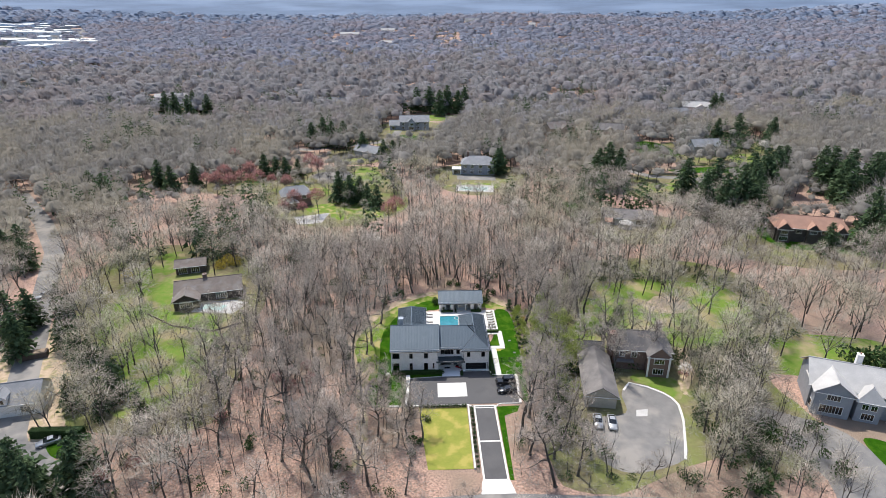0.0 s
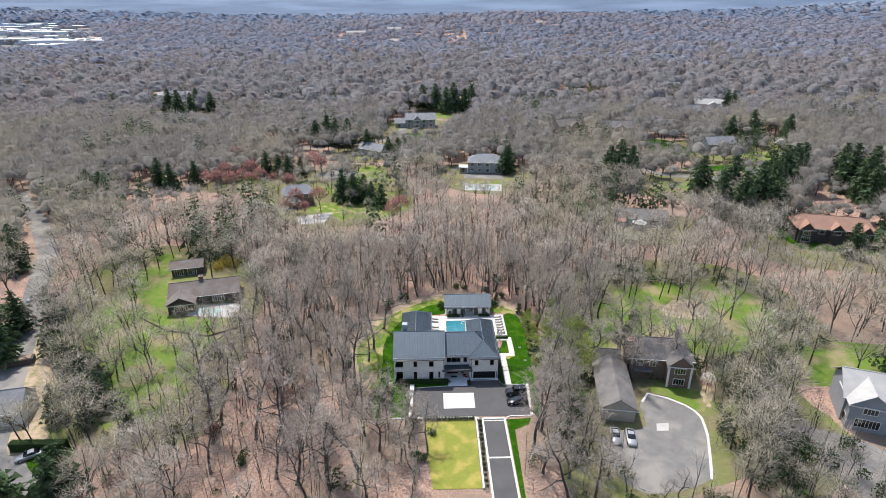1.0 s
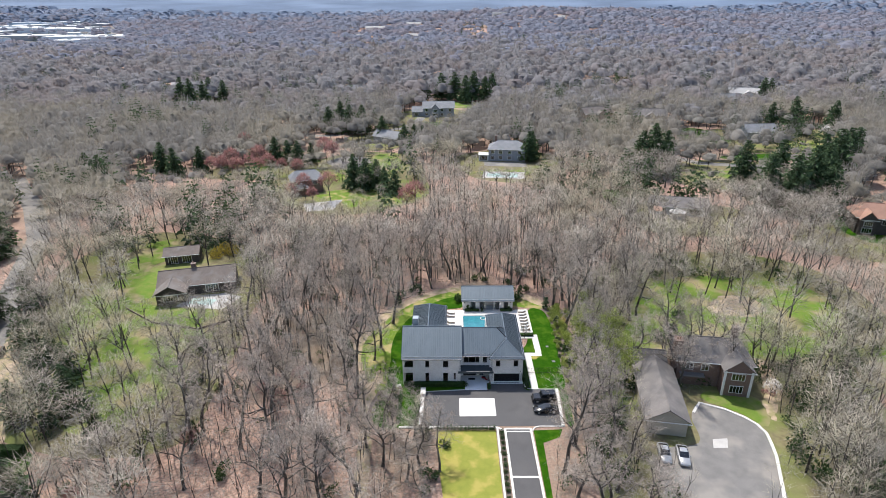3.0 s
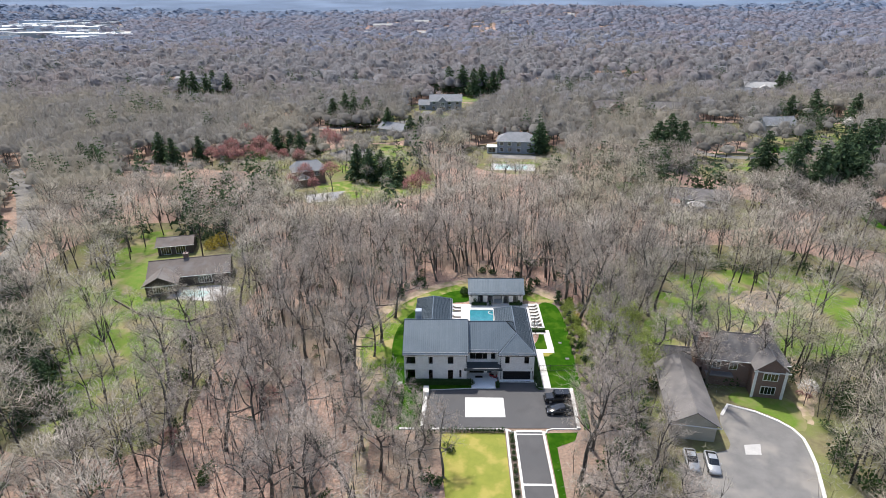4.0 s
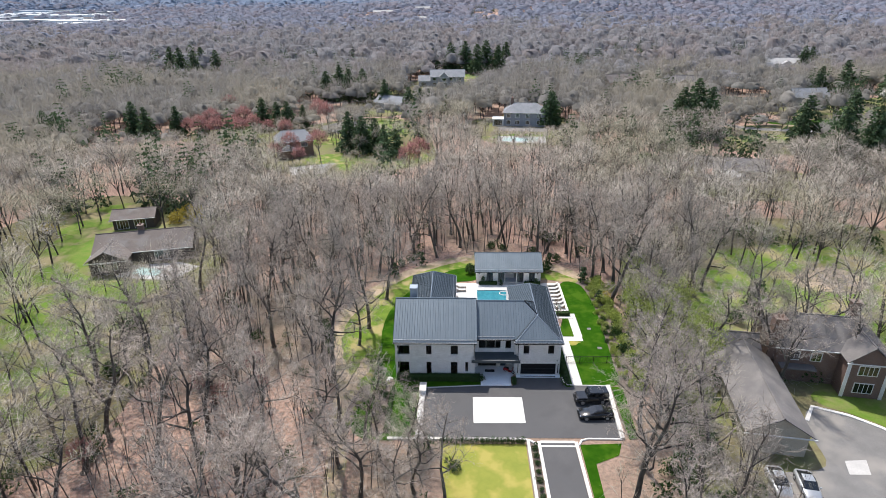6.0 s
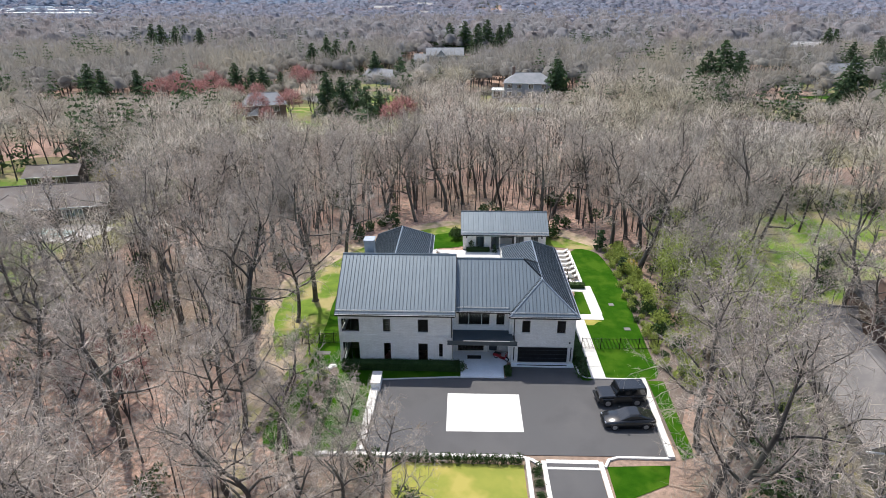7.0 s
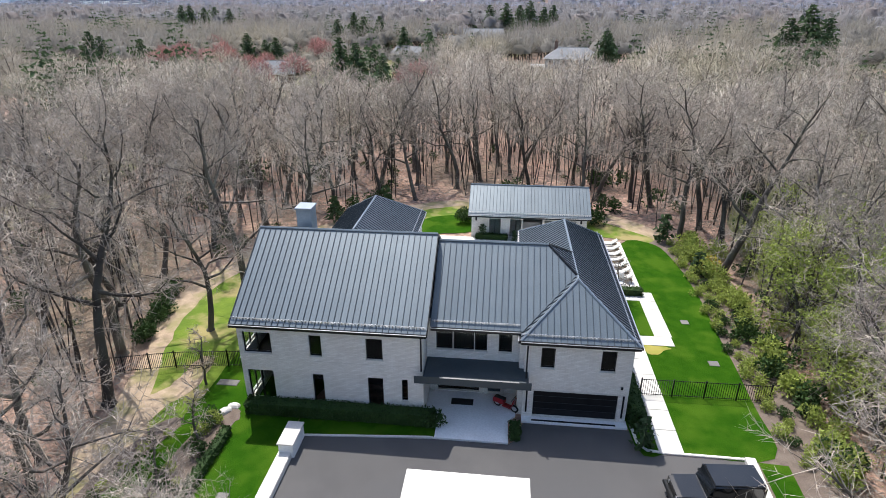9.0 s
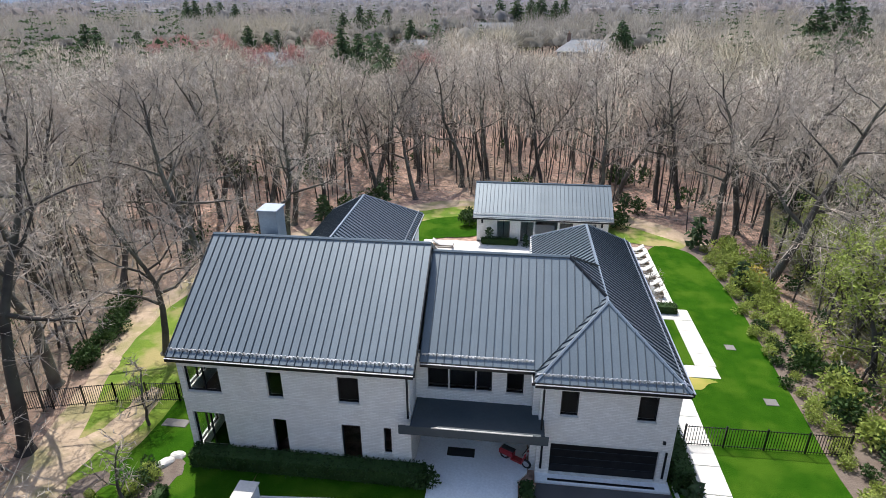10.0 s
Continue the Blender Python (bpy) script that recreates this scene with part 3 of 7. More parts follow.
def roof_plane(parent, pts, mat=M_ROOF, spacing=0.37, rib=0.026, thick=0.05, name="roof_panel"):
    """A roof slope laid in standing-seam panels that run down the slope. pts: its corners, seen from above, counter-clockwise."""
    P = [Vector(p) for p in pts]
    n = Vector((0, 0, 0))
    for a, b in zip(P, P[1:] + P[:1]):
        n += a.cross(b)
    n.normalize()
    if n.z < 0:
        n, P = -n, P[::-1]
    down = Vector((n.x, n.y, 0)).normalized()
    down = (down - n * down.dot(n)).normalized()
    side = n.cross(down)
    o = P[0]
    Q = [((p - o).dot(side), (p - o).dot(down)) for p in P]

    def clip(poly, sgn, lim):
        out = []
        for a, b in zip(poly, poly[1:] + poly[:1]):
            da, db = sgn * (a[0] - lim), sgn * (b[0] - lim)
            if da >= 0:
                out.append(a)
            if (da > 0 > db) or (da < 0 < db):
                t = da / (da - db)
                out.append((lim, a[1] + (b[1] - a[1]) * t))
        return out

    lo, hi = min(q[0] for q in Q), max(q[0] for q in Q)
    k = max(1, round((hi - lo) / spacing))
    for i in range(k):
        a, b = lo + (hi - lo) * i / k, lo + (hi - lo) * (i + 1) / k
        piece = clip(clip(Q, 1, a), -1, b)
        if len(piece) < 3:
            continue
        g = Geo()
        w3 = lambda q, h: o + side * q[0] + down * q[1] + n * h
        m = len(piece)
        g.add([w3(q, -thick) for q in piece] + [w3(q, 0) for q in piece], [tuple(range(m - 1, -1, -1)), tuple(range(m, 2 * m))] + [(j, (j + 1) % m, m + (j + 1) % m, m + j) for j in range(m)])
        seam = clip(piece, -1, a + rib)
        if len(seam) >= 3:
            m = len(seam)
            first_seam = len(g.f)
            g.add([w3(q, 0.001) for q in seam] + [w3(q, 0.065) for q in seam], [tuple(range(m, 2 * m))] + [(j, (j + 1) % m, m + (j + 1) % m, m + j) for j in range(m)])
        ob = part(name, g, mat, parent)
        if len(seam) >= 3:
            # Rib faces take the darker colour that stands for their shadow.
            ob.data.materials.append(M_SEAMSHADE)
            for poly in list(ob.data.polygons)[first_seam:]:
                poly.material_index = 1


def ridge_cap(parent, a, b, r=0.10, mat=M_ROOF):
    part("ridge_cap", Geo().tube(a, b, r, r, 6, True), mat, parent)


def eave_trim(parent, a, b, out, rail=True):
    """Gutter and snow rail along an eave from a to b; out: unit vector away from the wall."""
    a, b, out = Vector(a), Vector(b), Vector(out)
    d = (b - a)
    L = d.length
    d.normalize()
    m = Matrix((( d.x, out.x, 0, a.x), (d.y, out.y, 0, a.y), (0, 0, 1, a.z), (0, 0, 0, 1)))
    part("gutter", Geo().box(0, L, -0.02, 0.14, -0.20, -0.04, m), M_BLACK, parent)
    part("gutter_lip", Geo().box(0, L, 0.10, 0.16, -0.04, -0.015, m), M_CHROME, parent, "bright gutter edge")
    if rail:
        g = Geo()
        for h in (0.06, 0.12):
            g.box(0.05, L - 0.05, -0.27, -0.245, 0.17 + h, 0.19 + h, m)
        k = int(L / 0.2)
        for i in range(k):
            x = 0.2 + (L - 0.4) * i / max(k - 1, 1)
            g.box(x - 0.025, x + 0.025, -0.30, -0.235, 0.12, 0.32, m)
        part("snow_rail", g, M_CHROME, parent, "bright metal snow guard rail")


def side_wall(h, axis, *spec):
    g = Geo()
    (wall_x if axis == "x" else wall_y)(g, *spec)
    return part("wall", g, M_BRICKW, h)


def main_house():
    h = thing("house", "large pale limewashed brick house with dark standing-seam metal roofs", "house")
    t = 0.3
    # left wing
    holesF = [(-6.5, -5.75, 4.05, 5.5), (-3.05, -2.05, 4.05, 5.5), (-10.6, -8.85, 4.05, 5.5), (-10.6, -8.95, 0.6, 2.8), (-6.5, -5.8, 0.5, 2.75), (-3.05, -2.1, 0.5, 2.75), (-0.97, -0.6, 1.2, 2.75)]
    holesW = [(4.6, 6.4, 4.05, 5.5), (4.6, 6.4, 0.6, 2.8), (9.0, 10.4, 4.05, 5.5), (9.0, 10.4, 0.8, 2.6)]
    side_wall(h, "x", -10.9, 0.35, 4.28, 0, 6.2, holesF)
    side_wall(h, "y", -10.9, 4.58, 15.2, 0, 6.2, holesW)
    side_wall(h, "x", -10.9, 0.35, 15.2, 0, 6.2, [(-2.6, -0.4, 0.2, 2.6)])
    side_wall(h, "y", 0.05, 4.58, 15.2, 0, 6.2, [])
    for x, s in ((-10.9, 0.3), (0.05, 0.3)):
        g = Geo()
        g.add([(x, 4.28, 6.2), (x, 15.5, 6.2), (x, 9.85, 9.75), (x + s, 4.28, 6.2), (x + s, 15.5, 6.2), (x + s, 9.85, 9.75)], [(0, 2, 1), (3, 4, 5), (0, 3, 5, 2), (1, 2, 5, 4)])
        part("gable", g, M_BRICKW, h)
    for x0, x1, z0, z1 in holesF:
        window(h, x0, x1, z0, z1, 4.28, "x", 2 if x1 - x0 > 1.4 else 1)
    for y0, y1, z0, z1 in holesW:
        window(h, y0, y1, z0, z1, -10.9, "y", 2)
    window(h, -2.6, -0.4, 0.2, 2.6, 15.2, "x", 3)
    # projecting upper course
    part("wall_band", Geo().box(-10.93, 0.38, 4.255, 4.28, 3.62, 3.70), M_BRICKW, h)
    roof = part("roof", Geo().prism([(-10.6, 4.4), (0.3, 4.4), (0.3, 15.1), (-10.6, 15.1)], 6.0, 6.1), M_DARKPAINT, h, "dark standing-seam metal roof over the long wing")
    A, B, R0, R1 = (-11.1, 3.93, 6.22), (0.62, 3.93, 6.22), (-11.1, 9.85, 10.0), (0.62, 9.85, 10.0)
    roof_plane(roof, [A, B, R1, R0])
    roof_plane(roof, [(-11.1, 15.77, 6.22), R0, R1, (0.62, 15.77, 6.22)])
    ridge_cap(roof, R0, R1)
    for x in (-11.12, 0.62):
        part("verge", Geo().add([(x, 3.93, 6.02), (x, 9.85, 9.80), (x, 9.85, 10.06), (x, 3.93, 6.28), (x + 0.05, 3.93, 6.02), (x + 0.05, 9.85, 9.80), (x + 0.05, 9.85, 10.06), (x + 0.05, 3.93, 6.28), (x, 15.77, 6.02), (x, 15.77, 6.28), (x + 0.05, 15.77, 6.02), (x + 0.05, 15.77, 6.28)], [(0, 1, 2, 3), (4, 7, 6, 5), (3, 2, 6, 7), (0, 4, 5, 1), (8, 9, 2, 1), (10, 5, 6, 11), (9, 11, 6, 2)]), M_BLACK, roof)
    eave_trim(roof, A, B, (0, -1, 0))
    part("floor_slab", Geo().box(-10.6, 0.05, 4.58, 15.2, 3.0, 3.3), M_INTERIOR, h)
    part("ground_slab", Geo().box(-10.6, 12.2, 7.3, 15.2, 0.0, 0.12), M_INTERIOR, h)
    # middle part
    hm = [(0.95, 1.95, 4.05, 5.4), (2.0, 3.25, 4.05, 5.4), (3.3, 4.05, 4.05, 5.4), (4.75, 5.55, 4.05, 5.4)]
    side_wall(h, "x", 0.36, 6.3, 5.9, 3.3, 6.0, hm)
    he = [(0.9, 3.6, 0.2, 2.7), (4.15, 5.0, 0.2, 2.6)]
    side_wall(h, "x", 0.36, 6.3, 7.0, 0, 3.3, he)
    side_wall(h, "x", 0.36, 6.3, 14.6, 0, 6.0, [(1.0, 5.6, 0.2, 2.6), (1.0, 5.6, 3.6, 5.4)])
    for a in hm:
        window(h, *a, 5.9)
    window(h, *he[0], 7.0, "x", 3)
    window(h, 1.0, 5.6, 0.2, 2.6, 14.6, "x", 4)
    window(h, 1.0, 5.6, 3.6, 5.4, 14.6, "x", 4)
    door = part("door", Geo().box(4.17, 4.98, 7.1, 7.16, 0.2, 2.58, None, 0.01), M_DARKPAINT, h)
    part("handle", Geo().tube((4.28, 7.04, 0.9), (4.28, 7.04, 1.7), 0.02, 0.02, 6, True), M_CHROME, door, "long chrome door pull")
    for x in (3.75, 4.05, 5.1, 0.62):
        part("pilaster", Geo().box(x - 0.11, x + 0.11, 6.86, 7.0, 0.1, 3.05, None, 0.01), M_STONE, h)
    part("entry_step", Geo().prism([(1.2, 2.5), (5.5, 2.5), (5.5, 4.4), (5.95, 4.96), (5.95, 7.0), (0.37, 7.0), (0.37, 4.4), (1.2, 4.4)], 0, 0.14), M_SLAB, h, "pale grey stone entry slab")
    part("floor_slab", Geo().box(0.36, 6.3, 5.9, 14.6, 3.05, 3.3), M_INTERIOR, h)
    canopy = part("canopy", Geo().box(0.40, 6.55, 3.75, 5.9, 3.05, 3.42), M_DARKPAINT, h, "dark flat metal canopy over the entry")
    part("fascia", Geo().box(-0.12, 6.72, 3.70, 3.74, 3.0, 3.5), M_DARKPAINT, canopy)
    part("edge_strip", Geo().box(1.4, 6.0, 3.66, 3.72, 3.50, 3.54), M_CHROME, canopy, "bright strip on the canopy edge")
    Mr = part("roof", Geo().prism([(0.4, 6.0), (6.4, 6.0), (6.4, 14.6), (0.4, 14.6)], 5.8, 5.88), M_DARKPAINT, h)
    E1, C0, C1, R = (7.63, 10.2, 9.44), (9.34, 8.47, 8.21), (9.34, 11.9, 8.21), (0.66, 10.2, 9.44)
    roof_plane(Mr, [(0.66, 5.3, 5.95), (6.1, 5.3, 5.95), C0, E1, R])
    roof_plane(Mr, [E1, C1, (6.1, 15.05, 5.95), (0.66, 15.05, 5.95), R])
    roof_plane(Mr, [E1, C0, C1])
    ridge_cap(Mr, R, E1)
    ridge_cap(Mr, E1, C0, 0.09, M_BLACK)
    ridge_cap(Mr, E1, C1, 0.09, M_BLACK)
    eave_trim(Mr, (0.7, 5.3, 5.95), (6.0, 5.3, 5.95), (0, -1, 0))
    # garage wing
    hg = [(6.95, 11.95, 0.2, 2.1), (7.25, 8.05, 3.75, 5.15), (10.7, 11.55, 3.75, 5.15)]
    hx = [(8.0, 9.2, 3.75, 5.15), (12.0, 13.4, 3.75, 5.15), (16.0, 17.6, 3.75, 5.15), (12.0, 14.5, 0.2, 2.5), (16.5, 19.5, 0.2, 2.5)]
    side_wall(h, "x", 6.3, 12.5, 4.95, 0, 5.85, hg)
    side_wall(h, "y", 12.2, 5.25, 21.0, 0, 5.85, hx)
    side_wall(h, "y", 6.0, 5.25, 21.0, 0, 5.85, [(16.0, 19.6, 0.2, 2.5)])
    side_wall(h, "x", 6.0, 12.5, 21.0, 0, 5.85, [(7.5, 11.0, 0.2, 2.5), (7.5, 11.0, 3.7, 5.2)])
    for a in hg[1:]:
        window(h, *a, 4.95)
    for a in hx:
        window(h, *a, 12.2, "y", 2, depth=0.14)
    window(h, 16.0, 19.6, 0.2, 2.5, 6.0, "y", 4)
    window(h, 7.5, 11.0, 0.2, 2.5, 21.0, "x", 4)
    window(h, 7.5, 11.0, 3.7, 5.2, 21.0, "x", 3)
    gd = part("garage_door", Geo().box(6.95, 11.95, 5.14, 5.18, 0.2, 2.1), M_DARKPAINT, h, "wide black garage door")
    for k in range(4):
        part("door_panel", Geo().box(6.98, 11.92, 5.11, 5.14, 0.22 + k * 0.47, 0.66 + k * 0.47, None, 0.01), M_BLACK, gd)
    for x in (6.55, 12.25):
        part("wall_light", Geo().box(x - 0.05, x + 0.05, 4.90, 4.95, 0.5, 2.1), M_BLACK, h, "slim black wall light")
    part("lintel", Geo().box(6.85, 12.05, 4.93, 4.95, 2.1, 2.22), M_STONE, h)
    part("door_step", Geo().box(6.3, 12.6, 4.45, 5.1, 0, 0.18, None, 0.02), M_SLAB, h, "grey stone garage threshold")
    # Flat dark bar added in place of a second step.
    part("step_drain", Geo().box(6.9, 11.9, 4.52, 4.66, 0.18, 0.187), M_BLACK, h, "dark slotted drain in the threshold")
    part("spot_lamp", Geo().box(12.0, 12.12, 4.85, 4.95, 2.6, 2.75), M_BLACK, h)
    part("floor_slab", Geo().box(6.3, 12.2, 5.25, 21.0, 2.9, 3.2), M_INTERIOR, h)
    Gr = part("roof", Geo().prism([(6.3, 5.0), (12.4, 5.0), (12.4, 21.0), (6.3, 21.0)], 5.6, 5.7), M_DARKPAINT, h, "dark hipped standing-seam roof over the garage wing")
    a, b, c, d = (6.0, 4.57, 5.79), (12.7, 4.57, 5.79), (12.7, 21.4, 5.79), (6.0, 21.4, 5.79)
    r0, r1 = (9.35, 7.92, 8.2), (9.35, 18.05, 8.2)
    roof_plane(Gr, [a, b, r0])
    roof_plane(Gr, [b, c, r1, r0])
    roof_plane(Gr, [c, d, r1])
    roof_plane(Gr, [d, a, r0, r1])
    for p, q in ((a, r0), (b, r0), (c, r1), (d, r1), (r0, r1)):
        ridge_cap(Gr, p, q, 0.085, M_HIPCAP)
    eave_trim(Gr, a, b, (0, -1, 0))
    eave_trim(Gr, b, c, (1, 0, 0))
    eave_trim(Gr, (6.0, 5.3, 5.79), a, (-1, 0, 0), False)
    # rear wing behind the long wing
    side_wall(h, "y", -9.6, 15.5, 25.6, 0, 5.5, [(17, 19, 3.6, 5), (17, 19, 0.4, 2.5), (21, 23.5, 0.4, 2.5)])
    side_wall(h, "y", -3.1, 15.5, 25.6, 0, 5.5, [(17, 20, 0.2, 2.5), (21.2, 24.4, 0.2, 2.5), (18, 20, 3.6, 5), (22, 24, 3.6, 5)])
    side_wall(h, "x", -9.6, -2.8, 25.6, 0, 5.5, [(-8, -4.5, 0.2, 2.5)])
    window(h, -8, -4.5, 0.2, 2.5, 25.6, "x", 4)
    for y0, y1, z0, z1 in ((17, 20, 0.2, 2.5), (21.2, 24.4, 0.2, 2.5), (18, 20, 3.6, 5), (22, 24, 3.6, 5)):
        window(h, y0, y1, z0, z1, -3.1, "y", 3)
    for y0, y1, z0, z1 in ((17, 19, 3.6, 5), (17, 19, 0.4, 2.5), (21, 23.5, 0.4, 2.5)):
        window(h, y0, y1, z0, z1, -9.6, "y", 2)
    Rr = part("roof", Geo().prism([(-9.4, 15), (-3, 15), (-3, 25.6), (-9.4, 25.6)], 5.3, 5.4), M_DARKPAINT, h, "dark hipped standing-seam roof over the rear wing")
    a, b, c, d = (-9.9, 13.0, 5.55), (-2.5, 13.0, 5.55), (-2.5, 26.0, 5.55), (-9.9, 26.0, 5.55)
    r0, r1 = (-6.2, 11.5, 8.2), (-6.2, 22.3, 8.2)
    roof_plane(Rr, [(-2.5, 15.9, 5.55), c, r1, (-6.2, 12.6, 8.2)])
    roof_plane(Rr, [d, (-9.9, 15.9, 5.55), (-6.2, 12.6, 8.2), r1])
    roof_plane(Rr, [c, d, r1])
    for p, q in ((c, r1), (d, r1), ((-6.2, 12.6, 8.2), r1)):
        ridge_cap(Rr, p, q, 0.085, M_HIPCAP)
    eave_trim(Rr, (-2.5, 15.9, 5.55), c, (1, 0, 0), True)
    ch = part("chimney", Geo().box(-9.1, -8.1, 11.2, 12.3, 8.2, 10.8, None, 0.03), M_ZINC, h, "pale zinc-clad chimney stack")
    part("chimney_cap", Geo().box(-9.18, -8.02, 11.12, 12.38, 10.8, 10.92, None, 0.02), M_ZINC, ch)
    for x, z in ((-0.05, 6.0), (6.1, 5.7)):
        part("downpipe", Geo().tube((x + 0.3, 4.2, 3.5), (x + 0.3, 4.2, z), 0.05, 0.05, 8), M_BLACK, h)
    return h


main_house()


def pool_house():
    h = thing("pool_house", "single-storey pale pool house with a dark seamed metal roof", "house")
    hf = [(3.3, 4.5, 0.3, 2.2), (5.5, 6.7, 0.2, 2.2), (6.85, 8.9, 0.2, 2.3), (9.1, 10.3, 0.2, 2.2), (11.3, 12.4, 0.3, 2.2)]
    side_wall(h, "x", 1.4, 13.5, 33.8, 0, 2.7, hf)
    side_wall(h, "x", 1.4, 13.5, 40.0, 0, 2.7, [])
    side_wall(h, "y", 1.4, 34.1, 40.0, 0, 2.7, [(35.5, 37.5, 0.6, 2.1)])
    side_wall(h, "y", 13.2, 34.1, 40.0, 0, 2.7, [(35.5, 37.5, 0.6, 2.1)])
    for x in (1.4, 13.2):
        g = Geo()
        g.add([(x, 33.8, 2.7), (x, 40.3, 2.7), (x, 37.05, 4.7), (x + 0.3, 33.8, 2.7), (x + 0.3, 40.3, 2.7), (x + 0.3, 37.05, 4.7)], [(0, 2, 1), (3, 4, 5), (0, 3, 5, 2), (1, 2, 5, 4)])
        part("gable", g, M_BRICKW, h)
    for i, a in enumerate(hf):
        if i != 2:
            window(h, *a, 33.8, "x", 2)
    window(h, 35.5, 37.5, 0.6, 2.1, 1.4, "y", 2)
    window(h, 35.5, 37.5, 0.6, 2.1, 13.2, "y", 2, depth=0.14)
    r = part("roof", Geo().box(1.7, 13.2, 34.1, 40, 2.6, 2.68), M_DARKPAINT, h)
    A, B, R0, R1 = (1.05, 33.3, 2.72), (13.85, 33.3, 2.72), (1.05, 37.05, 4.95), (13.85, 37.05, 4.95)
    roof_plane(r, [A, B, R1, R0])
    roof_plane(r, [R0, R1, (13.85, 40.8, 2.72), (1.05, 40.8, 2.72)])
    ridge_cap(r, R0, R1)
    eave_trim(r, A, B, (0, -1, 0))
    part("floor", Geo().box(1.4, 13.5, 33.8, 40.3, 0, 0.13), M_SLAB, h)
    part("bar_counter", Geo().box(6.9, 8.8, 36.0, 36.6, 0.1, 1.1, None, 0.02), M_STONE, h)
    for x in (7.3, 8.4):
        part("pendant", Geo().tube((x, 35.4, 1.9), (x, 35.4, 2.15), 0.2, 0.05, 8, True), M_BLACK, h)
    for x in (1.9, 12.9):
        part("wall_lamp", Geo().box(x - 0.09, x + 0.09, 33.68, 33.8, 1.95, 2.3, None, 0.02), M_BLACK, h)


pool_house()


def block(h, x0, x1, y0, y1, eave, ridge, axis, wall, roof, hip=0.0, over=0.4, wins=(), trim=None, z0=0.0):
    """One roofed volume of a neighbouring house. axis: the way of the ridge. wins: (side, from, to, bottom, top)."""
    g = Geo().box(x0, x1, y0, y1, z0, eave)
    xm, ym = (x0 + x1) / 2, (y0 + y1) / 2
    a, b, c, d = (x0 - over, y0 - over, eave), (x1 + over, y0 - over, eave), (x1 + over, y1 + over, eave), (x0 - over, y1 + over, eave)
    drop = 0.12
    if axis == "x":
        r0, r1 = (x0 - over + hip, ym, ridge), (x1 + over - hip, ym, ridge)
        if not hip:
            for x in (x0, x1 - 0.2):
                part("gable", Geo().add([(x, y0, eave), (x, y1, eave), (x, ym, ridge - 0.25), (x + 0.2, y0, eave), (x + 0.2, y1, eave), (x + 0.2, ym, ridge - 0.25)], [(0, 2, 1), (3, 4, 5)]), wall, h)
        tops = [(a, b, r1, r0), (c, d, r0, r1), (d, a, r0), (b, c, r1)]
    else:
        r0, r1 = (xm, y0 - over + hip, ridge), (xm, y1 + over - hip, ridge)
        if not hip:
            for y in (y0, y1 - 0.2):
                part("gable", Geo().add([(x0, y, eave), (x1, y, eave), (xm, y, ridge - 0.25), (x0, y + 0.2, eave), (x1, y + 0.2, eave), (xm, y + 0.2, ridge - 0.25)], [(0, 1, 2), (3, 5, 4)]), wall, h)
        tops = [(a, b, r0), (b, c, r1, r0), (c, d, r1), (d, a, r0, r1)]
    part("wall", g, wall, h)
    if not hip:
        tops = [t for t in tops if len(t) == 4]
    ro = None
    for t in tops:
        m = len(t)
        rg = Geo()
        rg.add([(p[0], p[1], p[2] - drop) for p in t] + [p for p in t], [tuple(range(m - 1, -1, -1)), tuple(range(m, 2 * m))] + [(j, (j + 1) % m, m + (j + 1) % m, m + j) for j in range(m)])
        ro = part("roof", rg, roof, h)
    part("ridge_cap", Geo().tube(r0, r1, 0.12, 0.12, 6, True), roof, ro)
    part("gutter", Geo().box(x0 - over - 0.1, x1 + over + 0.1, y0 - over - 0.12, y0 - over, eave - 0.16, eave - 0.03), trim or M_WHITE, ro)
    for side, p, q, w0, w1 in wins:
        f, gl = Geo(), Geo()
        if side == "s":
            f.box(p - 0.12, q + 0.12, y0 - 0.06, y0 - 0.002, w0 - 0.12, w1 + 0.12)
            gl.box(p, q, y0 - 0.075, y0 - 0.062, w0, w1)
            for k in range(1, max(2, round((q - p) / 0.6))):
                xx = p + (q - p) * k / max(2, round((q - p) / 0.6))
                f.box(xx - 0.03, xx + 0.03, y0 - 0.10, y0 - 0.076, w0, w1)
        else:
            xx, s = (x0, -1) if side == "w" else (x1, 1)
            lo, hi = sorted((xx + s * 0.002, xx + s * 0.06))
            f.box(lo, hi, p - 0.12, q + 0.12, w0 - 0.12, w1 + 0.12)
            lo, hi = sorted((xx + s * 0.062, xx + s * 0.075))
            gl.box(lo, hi, p, q, w0, w1)
        w = part("window", f, trim or M_WHITE, h)
        part("pane", gl, M_CARGLASS, w)
    return ro


def chimney(h, x, y, z0, z1, mat=None, s=0.55, pots=1):
    c = part("chimney", Geo().box(x - s, x + s, y - s, y + s, z0, z1, None, 0.03).box(x - s - 0.08, x + s + 0.08, y - s - 0.08, y + s + 0.08, z1, z1 + 0.15), mat or M_BROWNBRICK, h)
    for k in range(pots):
        xx = x + (k - (pots - 1) / 2) * 0.5
        part("chimney_pot", Geo().tube((xx, y, z1 + 0.15), (xx, y, z1 + 0.6), 0.16, 0.13, 8, True), M_REDTILE, c)


